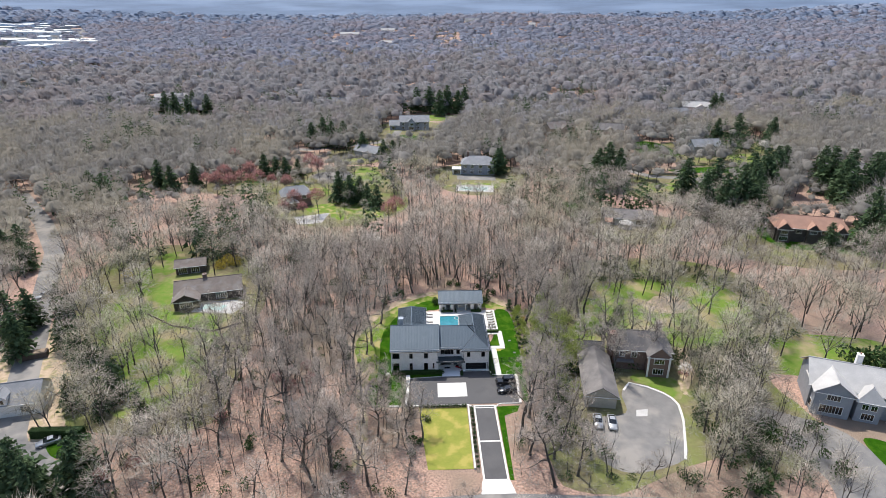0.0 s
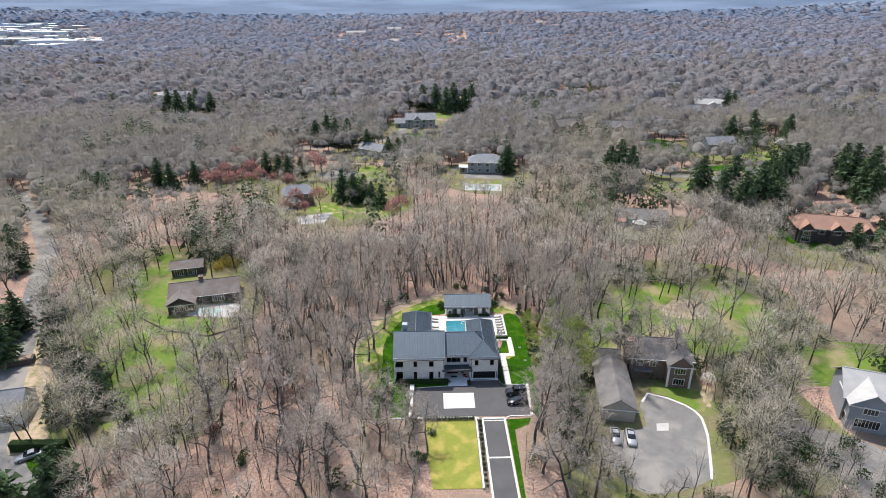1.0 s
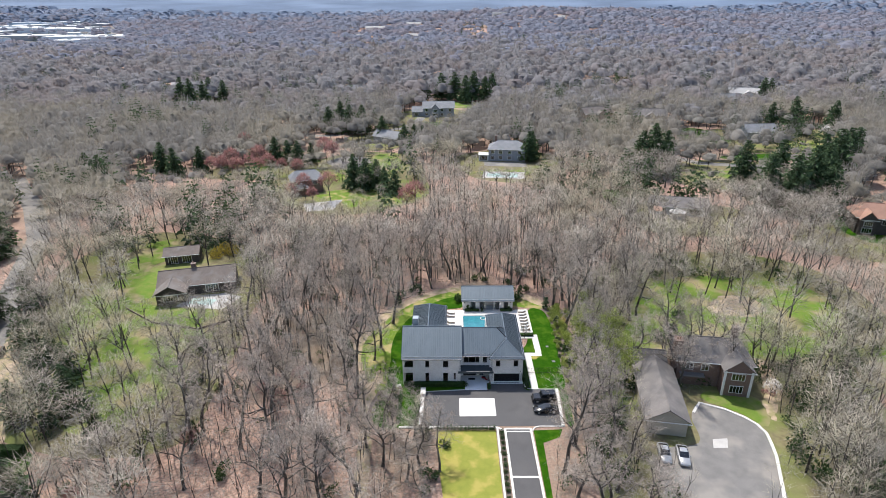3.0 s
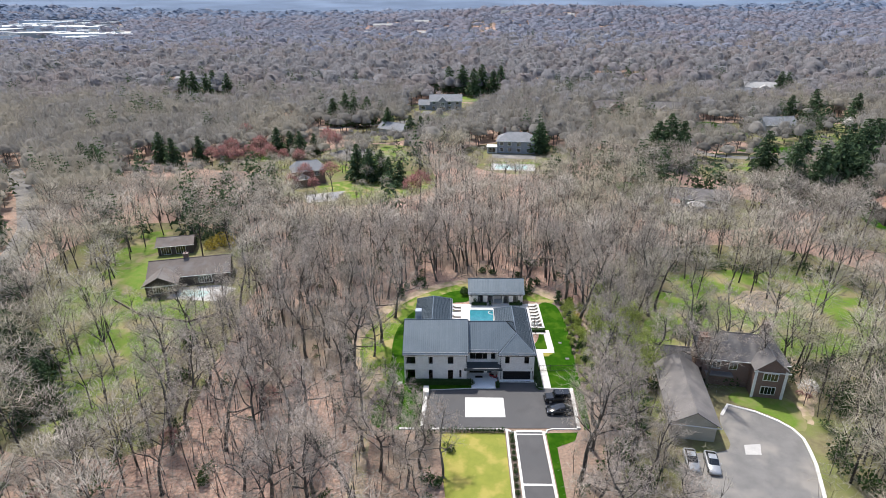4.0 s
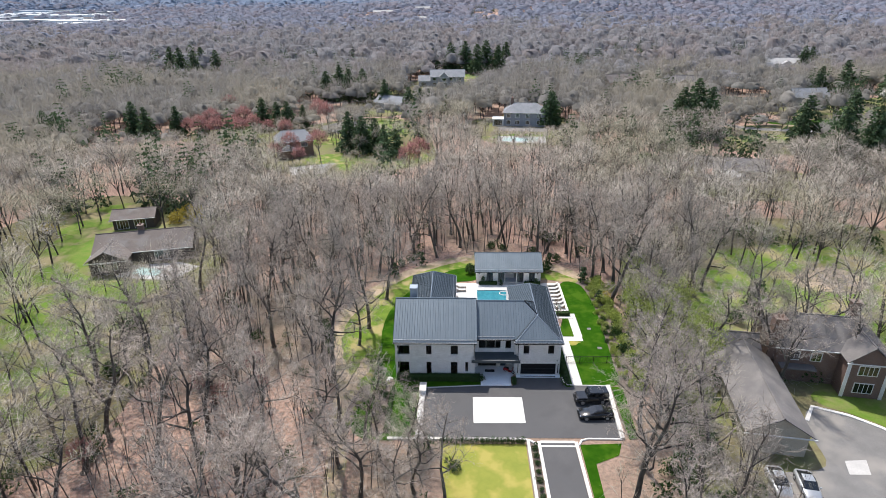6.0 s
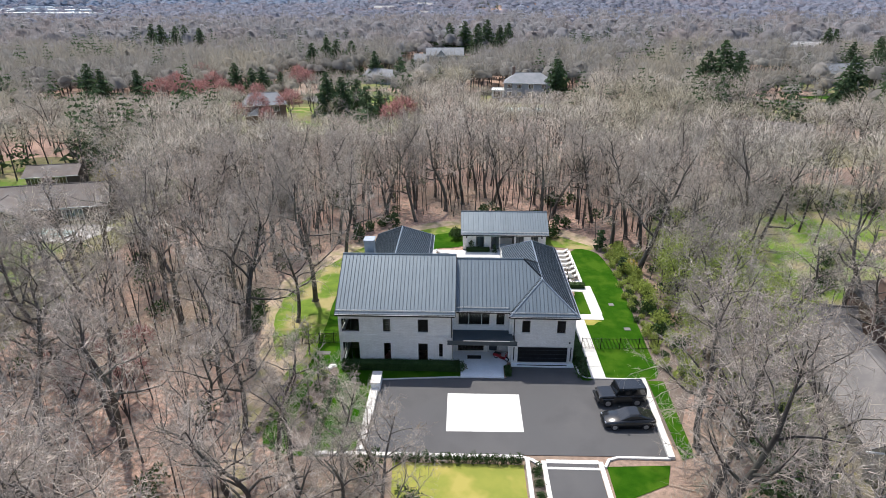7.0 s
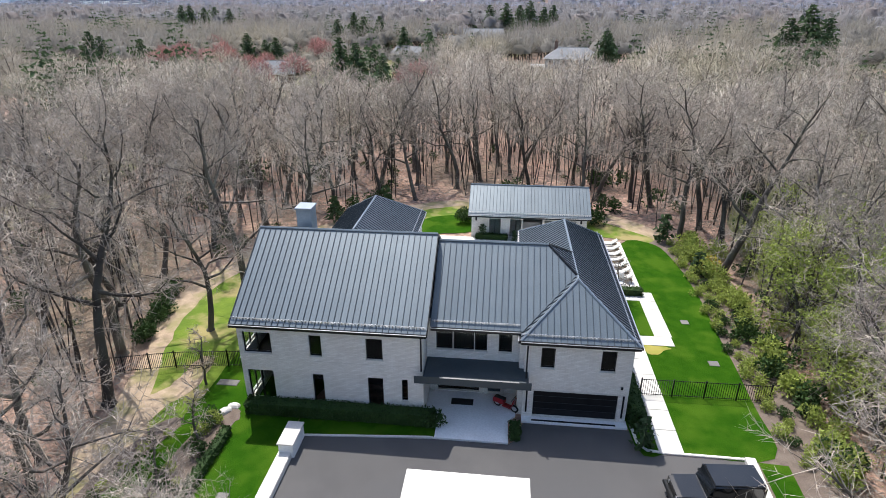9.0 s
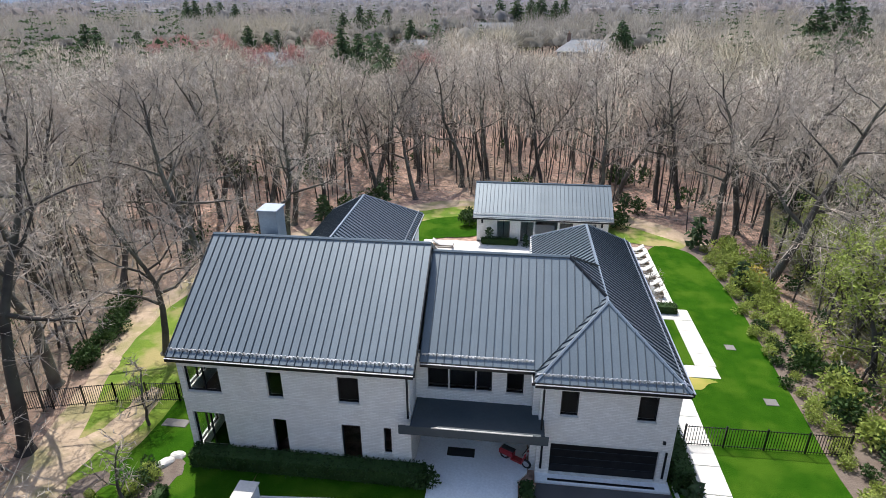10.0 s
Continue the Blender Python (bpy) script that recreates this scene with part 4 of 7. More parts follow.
def neighbours():
    # brown brick house with a long garage wing
    h = thing("house", "brown brick house with a long grey-shingled garage wing", "house", "neighbouring houses", 38.5, -3, 0, -9)
    block(h, -5.2, 1.5, -7.4, 8.5, 3.2, 5.6, "y", M_BEIGE, M_SHINGLE, 0, 0.5, [("e", -6, -3.4, 0.3, 2.5), ("e", -2.6, 0.0, 0.3, 2.5)])
    block(h, -5.2, 0.5, 8.5, 13.5, 3.4, 5.6, "x", M_BEIGE, M_SHINGLE, 0, 0.4)
    block(h, 2.6, 16.0, 8.2, 16.5, 5.6, 8.6, "x", M_BROWNBRICK, M_SHINGLE, 2.5, 0.5, [("s", 4.2, 5.4, 3.6, 4.9), ("s", 7.0, 8.2, 3.6, 4.9)])
    block(h, 10.4, 15.4, 5.6, 9.0, 5.6, 8.1, "y", M_BROWNBRICK, M_SHINGLE, 0, 0.35, [("s", 11.8, 14.0, 3.7, 5.0), ("s", 11.8, 14.0, 0.9, 2.3), ("e", 6.2, 7.6, 3.7, 5.0)])
    part("corner_trim", Geo().box(10.3, 10.75, 5.5, 5.6, 0, 5.6), M_WHITE, h)
    part("corner_trim", Geo().box(15.05, 15.5, 5.5, 5.6, 0, 5.6), M_WHITE, h)
    part("porch_roof", Geo().box(3.0, 7.5, 6.8, 8.2, 2.7, 2.9), M_SHINGLE, h)
    chimney(h, 2.4, 9.5, 3, 9.2, None, 0.75, 2)
    chimney(h, 14.2, 15.2, 6, 9.6, None, 0.6, 1)
    # low brown-roofed house in the trees
    h = thing("house", "low brown-shingled house half hidden by trees", "house", "neighbouring houses", -68, 47, 0, 14)
    block(h, -9, 9, -4.5, 4.5, 3.0, 5.6, "x", M_DARKSIDING, M_BROWNSH, 0, 0.7, [("s", -7, -5, 0.9, 2.3), ("s", 2, 5, 0.6, 2.4)])
    block(h, -9.2, -2.5, -8.5, -3.5, 2.9, 5.0, "y", M_DARKSIDING, M_BROWNSH, 0, 0.6, [("s", -7.5, -4.2, 0.8, 2.3)])
    chimney(h, -1, 0.5, 4, 6.6)
    h = thing("garage", "small brown-roofed garage with white doors", "garage", "neighbouring houses", -80, 64.5, 0, 14)
    block(h, -4.5, 4.5, -3, 3, 2.7, 4.2, "x", M_DARKSIDING, M_BROWNSH, 0, 0.5, [("s", -3.6, -1.2, 0.3, 2.3), ("s", 0.2, 2.6, 0.3, 2.3)])
    # grey-roofed white house
    h = thing("house", "white house with a grey gable roof and dormer", "house", "neighbouring houses", -94, -5, 0, 12)
    block(h, -8, 7, -4, 4, 3.2, 6.2, "x", M_WHITE, M_SLATE, 0, 0.5, [("s", 3.5, 5.2, 0.9, 2.2), ("e", -1.2, 1.2, 0.9, 2.3)])
    block(h, -1.4, 1.4, -4.3, -1.0, 5.0, 6.0, "y", M_WHITE, M_SLATE, 0, 0.2, [("s", -0.9, 0.9, 3.7, 4.8)], z0=3.0)
    # large pale shingled house
    h = thing("house", "large grey shingled house with pale slate gables", "house", "neighbouring houses", 91, -10, 0, -22)
    block(h, -9, 14, -4.5, 5, 6.0, 9.8, "x", M_GREYSIDING, M_PALEROOF, 0, 0.6, [("s", 2.5, 4.5, 3.8, 5.2), ("s", 9.0, 11.0, 3.8, 5.2), ("s", 10.2, 12.6, 0.6, 2.4)])
    block(h, -8.6, -1.6, -7.0, 0, 6.0, 9.0, "y", M_GREYSIDING, M_PALEROOF, 0, 0.6, [("s", -6.3, -3.9, 4.2, 5.6), ("s", -7.2, -3.0, 1.0, 2.8), ("w", -6, -4, 1.0, 2.6)])
    block(h, -0.6, 4.0, -6.6, -3, 5.2, 8.2, "y", M_GREYSIDING, M_PALEROOF, 1.7, 0.5, [("s", 0.4, 1.4, 3.2, 4.4), ("s", 2.0, 3.0, 3.2, 4.4), ("s", 0.7, 2.9, 0.8, 2.2)])
    for x in (5.6, 8.0):
        block(h, x - 0.8, x + 0.8, -4.6, -2.2, 8.0, 9.0, "y", M_GREYSIDING, M_PALEROOF, 0, 0.2, [("s", x - 0.4, x + 0.4, 6.9, 7.8)], z0=6.2)
    g = Geo()
    for k in range(10):
        t0, t1 = math.pi * k / 10, math.pi * (k + 1) / 10
        g.tube((7.4 - 1.3 * math.cos(t0), -5.4, 1.6 + 1.3 * math.sin(t0)), (7.4 - 1.3 * math.cos(t1), -5.4, 1.6 + 1.3 * math.sin(t1)), 0.25, 0.25, 6)
    part("porch_arch", g.box(5.85, 6.35, -5.65, -5.15, 0, 1.6).box(8.45, 8.95, -5.65, -5.15, 0, 1.6), M_WHITE, h)
    chimney(h, 0.5, 2.5, 7, 11, M_WHITE)
    chimney(h, 9.5, 2.5, 7, 11, M_WHITE)
    # dark house with terracotta roof
    h = thing("house", "dark brown house with a terracotta-coloured roof", "house", "neighbouring houses", 140, 84, 0, -16)
    block(h, -12, 12, -4.5, 4.5, 5.4, 9.0, "x", M_DARKSIDING, M_REDTILE, 2.5, 0.6, [("s", -5, -3.2, 3.4, 4.8), ("s", 3.4, 5.4, 3.6, 5.0), ("s", -10, -7.8, 0.8, 2.4), ("s", -1.5, 1.5, 0.3, 2.4)])
    block(h, -11.5, -7, -6.2, -2, 5.2, 7.8, "y", M_DARKSIDING, M_REDTILE, 0, 0.4, [("s", -10.4, -8.2, 3.2, 4.6), ("s", -10.6, -8.0, 0.8, 2.4)])
    block(h, -1.6, 2.0, -6.0, -2, 5.6, 7.8, "y", M_DARKSIDING, M_REDTILE, 0, 0.4, [("s", -0.9, 1.3, 4.0, 5.2)])
    block(h, 7.5, 11, -6.0, -2, 5.2, 7.6, "y", M_DARKSIDING, M_REDTILE, 0, 0.4, [("s", 8.2, 10.2, 3.2, 4.6), ("s", 8.2, 10.2, 0.6, 2.4)])
    chimney(h, 9, 1, 7, 10.4, M_DARKSIDING, 0.7)
    # grey-blue house with a covered pool
    h = thing("house", "grey hip-roofed house with white windows", "house", "neighbouring houses", 25, 179, 0, -8)
    block(h, -8, 9, -5, 5, 5.6, 8.8, "x", M_GREYSIDING, M_SLATE, 4.5, 0.5, [("s", x, x + 1.6, z, z + 1.5) for x in (-6.8, -3.2, 1.0, 5.6) for z in (0.9, 3.6)])
    block(h, -12.5, -8, -5.5, -0.5, 3.0, 3.5, "x", M_WHITE, M_WHITE, 0, 0.2, [("s", -11.8, -8.6, 0.4, 2.6)])
    chimney(h, -5, 1, 7, 10.5)
    # long white-trimmed house farther back
    h = thing("house", "grey house with white gables beside a lawn", "house", "neighbouring houses", -10, 292, 0, 0)
    block(h, -9, 11, -5, 5, 5.6, 9.2, "x", M_GREYSIDING, M_SLATE, 0, 0.5, [("s", x, x + 1.6, z, z + 1.5) for x in (-7.5, 2.5, 7.5) for z in (0.9, 3.6)])
    block(h, -3.5, 1.5, -7.5, -2, 5.6, 8.4, "y", M_GREYSIDING, M_SLATE, 0, 0.4, [("s", -2.2, 0.2, 3.6, 5), ("s", -2.6, 0.6, 0.8, 2.6)])
    block(h, -16, -9, -4, 4, 3.2, 6.0, "x", M_GREYSIDING, M_SLATE, 0, 0.5, [("s", -14.5, -12, 0.4, 2.4)])
    h = thing("house", "low house with a dark grey roof by the lane", "house", "neighbouring houses", -34, 217, 0, -35)
    block(h, -8, 8, -4, 4, 3.0, 6.0, "x", M_GREYSIDING, M_SLATE, 0, 0.6, [("s", 1.5, 4.5, 0.8, 2.3)])
    h = thing("house", "red brick house with a turret behind red maples", "house", "neighbouring houses", -59, 131, 0, 20)
    block(h, -6, 6, -4, 4, 5.4, 8.4, "x", M_BROWNBRICK, M_SLATE, 2.5, 0.5, [("s", -4, -2, 0.8, 2.4), ("s", -4, -2, 3.4, 4.9), ("s", 2, 4, 3.4, 4.9)])
    block(h, -5, 0, -6.5, -3, 3.0, 4.6, "y", M_BROWNBRICK, M_SLATE, 1.2, 0.4)
    h = thing("house", "low pale-roofed house among bare trees", "house", "neighbouring houses", 79, 104, 0, -14)
    block(h, -10, 9, -4.5, 4.5, 3.0, 5.4, "x", M_WHITE, M_SHINGLE, 0, 0.6, [("s", -8, -5, 0.8, 2.3), ("s", 3, 7, 0.6, 2.4)])
    part("pavilion_dome", Geo().tube((-1, -7, 0), (-1, -7, 2.2), 2.6, 2.4, 14).tube((-1, -7, 2.2), (-1, -7, 3.3), 2.7, 0.3, 14, True), M_PALEROOF, h)
    part("porch_awning", Geo().add([(-9, -8, 2.4), (-6, -8, 2.4), (-6, -4.6, 3.1), (-9, -4.6, 3.1), (-9, -8, 2.3), (-6, -8, 2.3), (-6, -4.6, 3.0), (-9, -4.6, 3.0)], [(0, 1, 2, 3), (7, 6, 5, 4), (0, 4, 5, 1), (1, 5, 6, 2), (3, 2, 6, 7), (0, 3, 7, 4)]), M_REDTILE, h)
    # far houses seen between crowns: x, y, turn, width, roof, wall
    rr = random.Random(11)
    far = [(-222, 408, 10, 26, M_PALEROOF, M_WHITE), (118, 262, -10, 20, M_SHINGLE, M_BEIGE), (160, 214, 5, 16, M_SLATE, M_GREYSIDING), (215, 345, -12, 24, M_PALEROOF, M_WHITE), (205, 160, -20, 20, M_SHINGLE, M_WHITE), (150, 300, 15, 18, M_SHINGLE, M_BROWNBRICK), (185, 318, -5, 18, M_SLATE, M_BROWNBRICK), (262, 318, 0, 18, M_PALEROOF, M_WHITE), (62, 356, 8, 18, M_SHINGLE, M_DARKSIDING), (88, 270, 20, 20, M_BROWNSH, M_BEIGE), (-112, 240, 0, 18, M_SLATE, M_WHITE), (-75, 380, 10, 16, M_SLATE, M_GREYSIDING), (255, 250, -8, 16, M_BROWNSH, M_WHITE), (-180, 265, 15, 18, M_BROWNSH, M_BEIGE), (-158, 1200, 0, 40, M_PALEROOF, M_WHITE), (-80, 1250, 0, 30, M_PALEROOF, M_WHITE), (120, 1420, 0, 36, M_SLATE, M_WHITE)]
    for k in range(26):
        y = rr.uniform(480, 1300)
        x = rr.uniform(-0.62, -0.12 if k % 3 else 0.6) * (y + 100)
        far.append((x, y, rr.uniform(-30, 30), rr.uniform(13, 22), rr.choice((M_PALEROOF, M_SLATE, M_SHINGLE)), rr.choice((M_WHITE, M_WHITE, M_BEIGE, M_GREYSIDING))))
    for x, y, turn, w, roof, wall in far:
        h = thing("house", "distant gabled house among bare trees", "house", "far houses", x, y, far_rise(x, y), turn)
        e = 5.2 if y < 1100 else 8.0
        block(h, -w / 2, w / 2, -4.5, 4.5, e, e + 3.4, "x", wall, roof, 0, 0.5, [("s", -w * 0.35, -w * 0.2, 1, 2.6), ("s", w * 0.1, w * 0.3, 1, 2.6)])
        block(h, -w * 0.12, w * 0.22, -6.5, -2, e - 0.4, e + 2.0, "y", wall, roof, 0, 0.4)
    return [(x, y, max(w * 0.75, 12)) for x, y, _, w, _, _ in far]


FAR_HOUSES = neighbours()

# ground cover and paving round the neighbours
patch("thin_grass_east", [(54, -26), (62, -32), (80, -20), (79, 0), (97, 8), (102, 45), (90, 64), (60, 68), (42, 60), (31, 42), (27, 12), (29, -6), (23, -16), (22, -30), (32, -34)], M_UNDERGRASS, 0.014, "thin olive grass and leaves under the trees", "grass", 6, 0.5, 71)
patch("thin_grass_west", [(-50, -14), (-48, 10), (-50, 34), (-52, 60), (-66, 76), (-100, 86), (-112, 60), (-101, 30), (-90, 0), (-78, -12)], M_UNDERGRASS, 0.014, "thin olive grass and leaves under the trees", "grass", 6, 0.5, 72)
for i, (x, y, a, b) in enumerate([(25, 168, 26, 28), (79, 98, 22, 18), (122, 150, 34, 24), (142, 80, 36, 24), (-42, 148, 34, 46), (-14, 275, 32, 44), (172, 212, 46, 34), (-40, 218, 20, 22), (-90, 160, 22, 14)]):
    patch("thin_grass_far", [(x + a * math.cos(t) * (1 + 0.15 * math.sin(3 * t + i)), y + b * math.sin(t)) for t in np.linspace(0, 2 * math.pi, 12)[:-1].tolist()], M_UNDERGRASS, 0.016 + 0.001 * i, "thin olive grass between far trees", "grass", 5, 0.3, 80 + i)
patch("lawn_east", [(34, 15), (40, 28), (48, 44), (62, 52), (80, 50), (92, 42), (88, 22), (72, 13), (58, 13), (44, 13)], M_FARLAWN, 0.03, "green lawn under tall bare trees", "lawn", 6, 0.25, 21)
patch("soil_play", [(61, 33), (66, 40), (73, 40), (75, 34), (69, 30)], M_SAND, 0.06, "round patch of bare pale soil in the lawn", "soil", 6, 0.3, 22)
patch("east_drive", [(40.5, -12), (41.8, -5.5), (44.6, -1.6), (48.4, -3.3), (52.4, -7.2), (52.4, -12), (50.6, -18), (47.6, -26), (36, -29), (31, -24), (33, -14)], M_ROAD, 0.05, "pale grey asphalt turning court", "driveway", 5, 0.05, 23)
kerb("east_kerb", [(42.6, -4.2), (44.8, -1.4), (48.6, -3.2), (51.3, -5.5), (52.6, -7.4), (53.1, -9.6), (52.7, -12), (52.0, -15), (50.9, -18), (49.6, -21.5), (47.8, -26)], 0.5, 0.15, "pale stone kerb round the turning court")
patch("east_panel", [(43.2, -11.1), (45.8, -10.9), (44.9, -13.2), (42.5, -13.2)], M_PALEROOF, 0.07, "pale paving square in the court", "paving", 0)
patch("east_yard", [(46, -0.6), (48.6, -2.6), (51.6, -5), (53.6, -8), (55.5, -6), (56, 0), (50, 2.2), (46.4, 1.6)], M_FARLAWN, 0.04, "small green front yard", "lawn", 5, 0.2, 24)
patch("east_path", [(56, -6.4), (58.6, -3), (62.4, 3.6), (63.4, 12), (60.5, 12), (59.5, 4.5), (56.4, -2)], M_SAND, 0.055, "bare earth path beside the house", "soil", 5, 0.3, 25)
patch("lawn_west", [(-58, -6), (-56, 10), (-56, 28), (-60, 34), (-74, 36), (-84, 42), (-94, 50), (-96, 34), (-86, 12), (-74, -6), (-66, -10)], M_FARLAWN, 0.03, "green lawn among scattered bare trees", "lawn", 6, 0.25, 26)
patch("west_yard", [(-92, 45), (-93, 60), (-84, 58), (-75, 53), (-81, 38)], M_FARLAWN, 0.035, "thin grass beside the low brown house", "lawn", 6, 0.25, 28)
patch("lawn_garage", [(-96, 58), (-88, 60), (-84, 68), (-90, 80), (-100, 72)], M_FARLAWN, 0.03, "yellow-green grass by the garage", "lawn", 6, 0.25, 27)
patch("west_patio", [(-70, 36), (-58, 34.5), (-55, 41), (-60, 43), (-69, 41.5)], M_PALEROOF, 0.06, "pale paved patio", "terrace", 0)
patch("west_pool", [(-68, 37.4), (-61.5, 36.6), (-60.8, 39.4), (-67, 40.6)], M_FARPOOL, 0.09, "covered swimming pool with a pale green cover", "pool", 0)
# Solid dark strip stands in for a thin fence.
kerb("west_hedge_wall", [(-82, 35), (-72, 28), (-60, 25), (-54, 29)], 0.25, 0.5, "dark low wall round the pool garden", M_MULCH)
patch("lane_west", strip([(-190, 150), (-157, 112), (-135, 82), (-122, 55), (-106, 22), (-98, 5), (-88, -16), (-80, -26), (-76, -40)], 6.5), M_ROAD, 0.05, "pale grey lane through the trees", "road", 0)
patch("lane_soil", [(-108, 30), (-96, 18), (-88, 8), (-84, -4), (-79, -12), (-84, -18), (-96, -16), (-108, -6), (-112, 10)], M_SAND, 0.03, "bare sandy ground round a building site", "soil", 6, 0.25, 29)
patch("west_turn", [(-84.5, -17), (-77.2, -18.6), (-75.1, -21.9), (-69.4, -20), (-67, -29.9), (-75.6, -34), (-85, -28)], M_ROAD, 0.07, "grey asphalt drive", "driveway", 5, 0.1, 30)
patch("west_verge", [(-79, -17.4), (-72.6, -14.2), (-70.5, -19.8), (-75.4, -21.4)], M_LAWN, 0.09, "green lawn strip with a pale kerb", "lawn", 4, 0.05, 31)
patch("lawn_south_east", [(80, 2), (86, 14), (100, 18), (118, 12), (116, -2), (96, -1)], M_FARLAWN, 0.03, "green lawn behind the shingled house", "lawn", 6, 0.25, 32)
patch("east_lane", [(66, -10), (76, -14), (84, -20), (86, -34), (80, -46), (66, -46), (72, -32)], M_ROAD, 0.05, "grey asphalt approach", "driveway", 5, 0.1, 33)
patch("lawn_south", [(86, -22), (92, -24), (98, -34), (90, -40), (86, -34)], M_LAWN, 0.06, "green front lawn by the asphalt approach", "lawn", 5, 0.1, 34)
patch("lawn_dark_house", [(126, 76), (140, 72), (158, 66), (164, 84), (156, 98), (128, 96)], M_LAWN, 0.03, "green lawn round the dark house", "lawn", 6, 0.25, 35)
for i, (x, y, a, b, mt) in enumerate([(22, 154, 12, 6, M_ROUGH), (8, 332, 20, 13, M_FARLAWN), (-14, 258, 11, 13, M_LAWN), (-33, 172, 9, 18, M_FARLAWN), (136, 226, 12, 20, M_LAWN), (112, 150, 16, 6, M_FARLAWN), (-32, 122, 20, 12, M_ROUGH), (-86, 172, 9, 8, M_LAWN), (62, 118, 6, 12, M_LAWN), (180, 196, 12, 16, M_ROUGH), (-54, 150, 8, 6, M_ROUGH), (150, 178, 22, 6, M_LAWN)]):
    patch("lawn_far", [(x + a * math.cos(t) * (1 + 0.2 * math.sin(3 * t + i)), y + b * math.sin(t)) for t in np.linspace(0, 2 * math.pi, 10)[:-1].tolist()], mt, 0.04, "patch of spring lawn between the trees", "lawn", 5, 0.2, 40 + i)
patch("far_patio", [(-56.5, 114), (-53.5, 105.5), (-44, 107), (-42.5, 119)], M_PALEROOF, 0.07, "pale paved terrace", "terrace", 0)
patch("far_pool", [(14, 149), (27, 147), (28, 153), (15, 154)], M_FARPOOL, 0.09, "pale green covered pool", "pool", 0)
patch("far_pool_edge", [(12, 147), (30, 145), (31, 155), (13, 157)], M_PALEROOF, 0.06, "pale pool surround", "terrace", 0)
patch("far_terrace", [(14, 166), (33, 163.5), (33.5, 171), (14, 174)], M_ROAD, 0.055, "pale garden terrace", "terrace", 0)
patch("lane_north", strip([(-110, 236), (-70, 232), (-52, 240), (-30, 250), (-22, 268), (-20, 285)], 5.5), M_ROAD, 0.05, "pale lane leading to far houses", "road", 0)
patch("court_north", [(-60, 175), (-48, 187), (-38.6, 174), (-47, 162)], M_ROAD, 0.05, "pale asphalt court", "driveway", 4, 0.1, 61)
patch("lane_east", strip([(95, 196), (112, 168), (150, 158), (200, 170), (300, 160)], 5.5), M_ROAD, 0.05, "pale lane behind the conifers", "road", 0)


patch("town_ground", [(-560, 960), (-1180, 2080), (-1900, 2080), (-930, 960)], M_ROAD, 0.4, "pale paved ground round distant warehouses", "paving", 0)


def town():
    rr = random.Random(5)
    for k in range(95):
        x, y = rr.uniform(-1750, -560), rr.uniform(1000, 2050)
        if x > -0.57 * y or x < -0.86 * y:
            continue
        w, d, hh = rr.uniform(40, 130), rr.uniform(30, 70), rr.uniform(7, 12)
        b = thing("warehouse", "distant white flat-roofed commercial building", "building", "distant town", x, y, far_rise(x, y), rr.uniform(-6, 6))
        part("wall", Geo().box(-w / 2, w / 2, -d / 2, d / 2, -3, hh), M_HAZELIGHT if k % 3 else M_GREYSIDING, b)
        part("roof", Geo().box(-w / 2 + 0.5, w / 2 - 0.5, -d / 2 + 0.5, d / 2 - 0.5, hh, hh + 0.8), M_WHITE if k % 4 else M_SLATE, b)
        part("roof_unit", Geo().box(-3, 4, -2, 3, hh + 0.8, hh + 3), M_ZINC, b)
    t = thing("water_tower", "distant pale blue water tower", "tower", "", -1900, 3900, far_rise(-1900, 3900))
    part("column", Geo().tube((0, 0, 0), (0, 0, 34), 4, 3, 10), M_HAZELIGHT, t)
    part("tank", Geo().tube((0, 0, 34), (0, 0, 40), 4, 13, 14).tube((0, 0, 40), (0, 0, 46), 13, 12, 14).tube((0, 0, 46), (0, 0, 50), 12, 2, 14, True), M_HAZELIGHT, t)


town()

# ---------- trees ----------
def tubes(segs, n):
    """Triangles of tapered n-sided limbs. segs: rows of start, end, start radius, end radius."""
    s = np.array(segs, dtype=np.float64)
    p0, p1, r0, r1 = s[:, 0:3], s[:, 3:6], s[:, 6:7], s[:, 7:8]
    d = p1 - p0
    d /= np.linalg.norm(d, axis=1, keepdims=True) + 1e-9
    ref = np.where(np.abs(d[:, 2:3]) > 0.9, [[1.0, 0, 0]], [[0, 0, 1.0]])
    a = np.cross(d, ref)
    a /= np.linalg.norm(a, axis=1, keepdims=True) + 1e-9
    c = np.cross(d, a)
    rings = []
    for p, r in ((p0, r0), (p1, r1)):
        for i in range(n):
            t = 2 * math.pi * i / n
            rings.append(p + (a * math.cos(t) + c * math.sin(t)) * r)
    v = np.stack(rings, axis=1)
    m = len(s)
    base = (np.arange(m) * 2 * n)[:, None, None]
    f = np.array([t for i in range(n) for t in ((i, (i + 1) % n, n + i), ((i + 1) % n, n + (i + 1) % n, n + i))])[None]
    return v.reshape(-1, 3), (base + f).reshape(-1, 3)


def slivers(starts, ends, width, rng):
    """One thin triangle for each twig."""
    s, e = np.asarray(starts), np.asarray(ends)
    d = e - s
    side = np.cross(d, rng.normal(size=d.shape))
    side /= np.linalg.norm(side, axis=1, keepdims=True) + 1e-9
    w = np.asarray(width).reshape(-1, 1) * side
    v = np.stack([s - w / 2, s + w / 2, e], axis=1).reshape(-1, 3)
    return v, np.arange(len(v)).reshape(-1, 3)


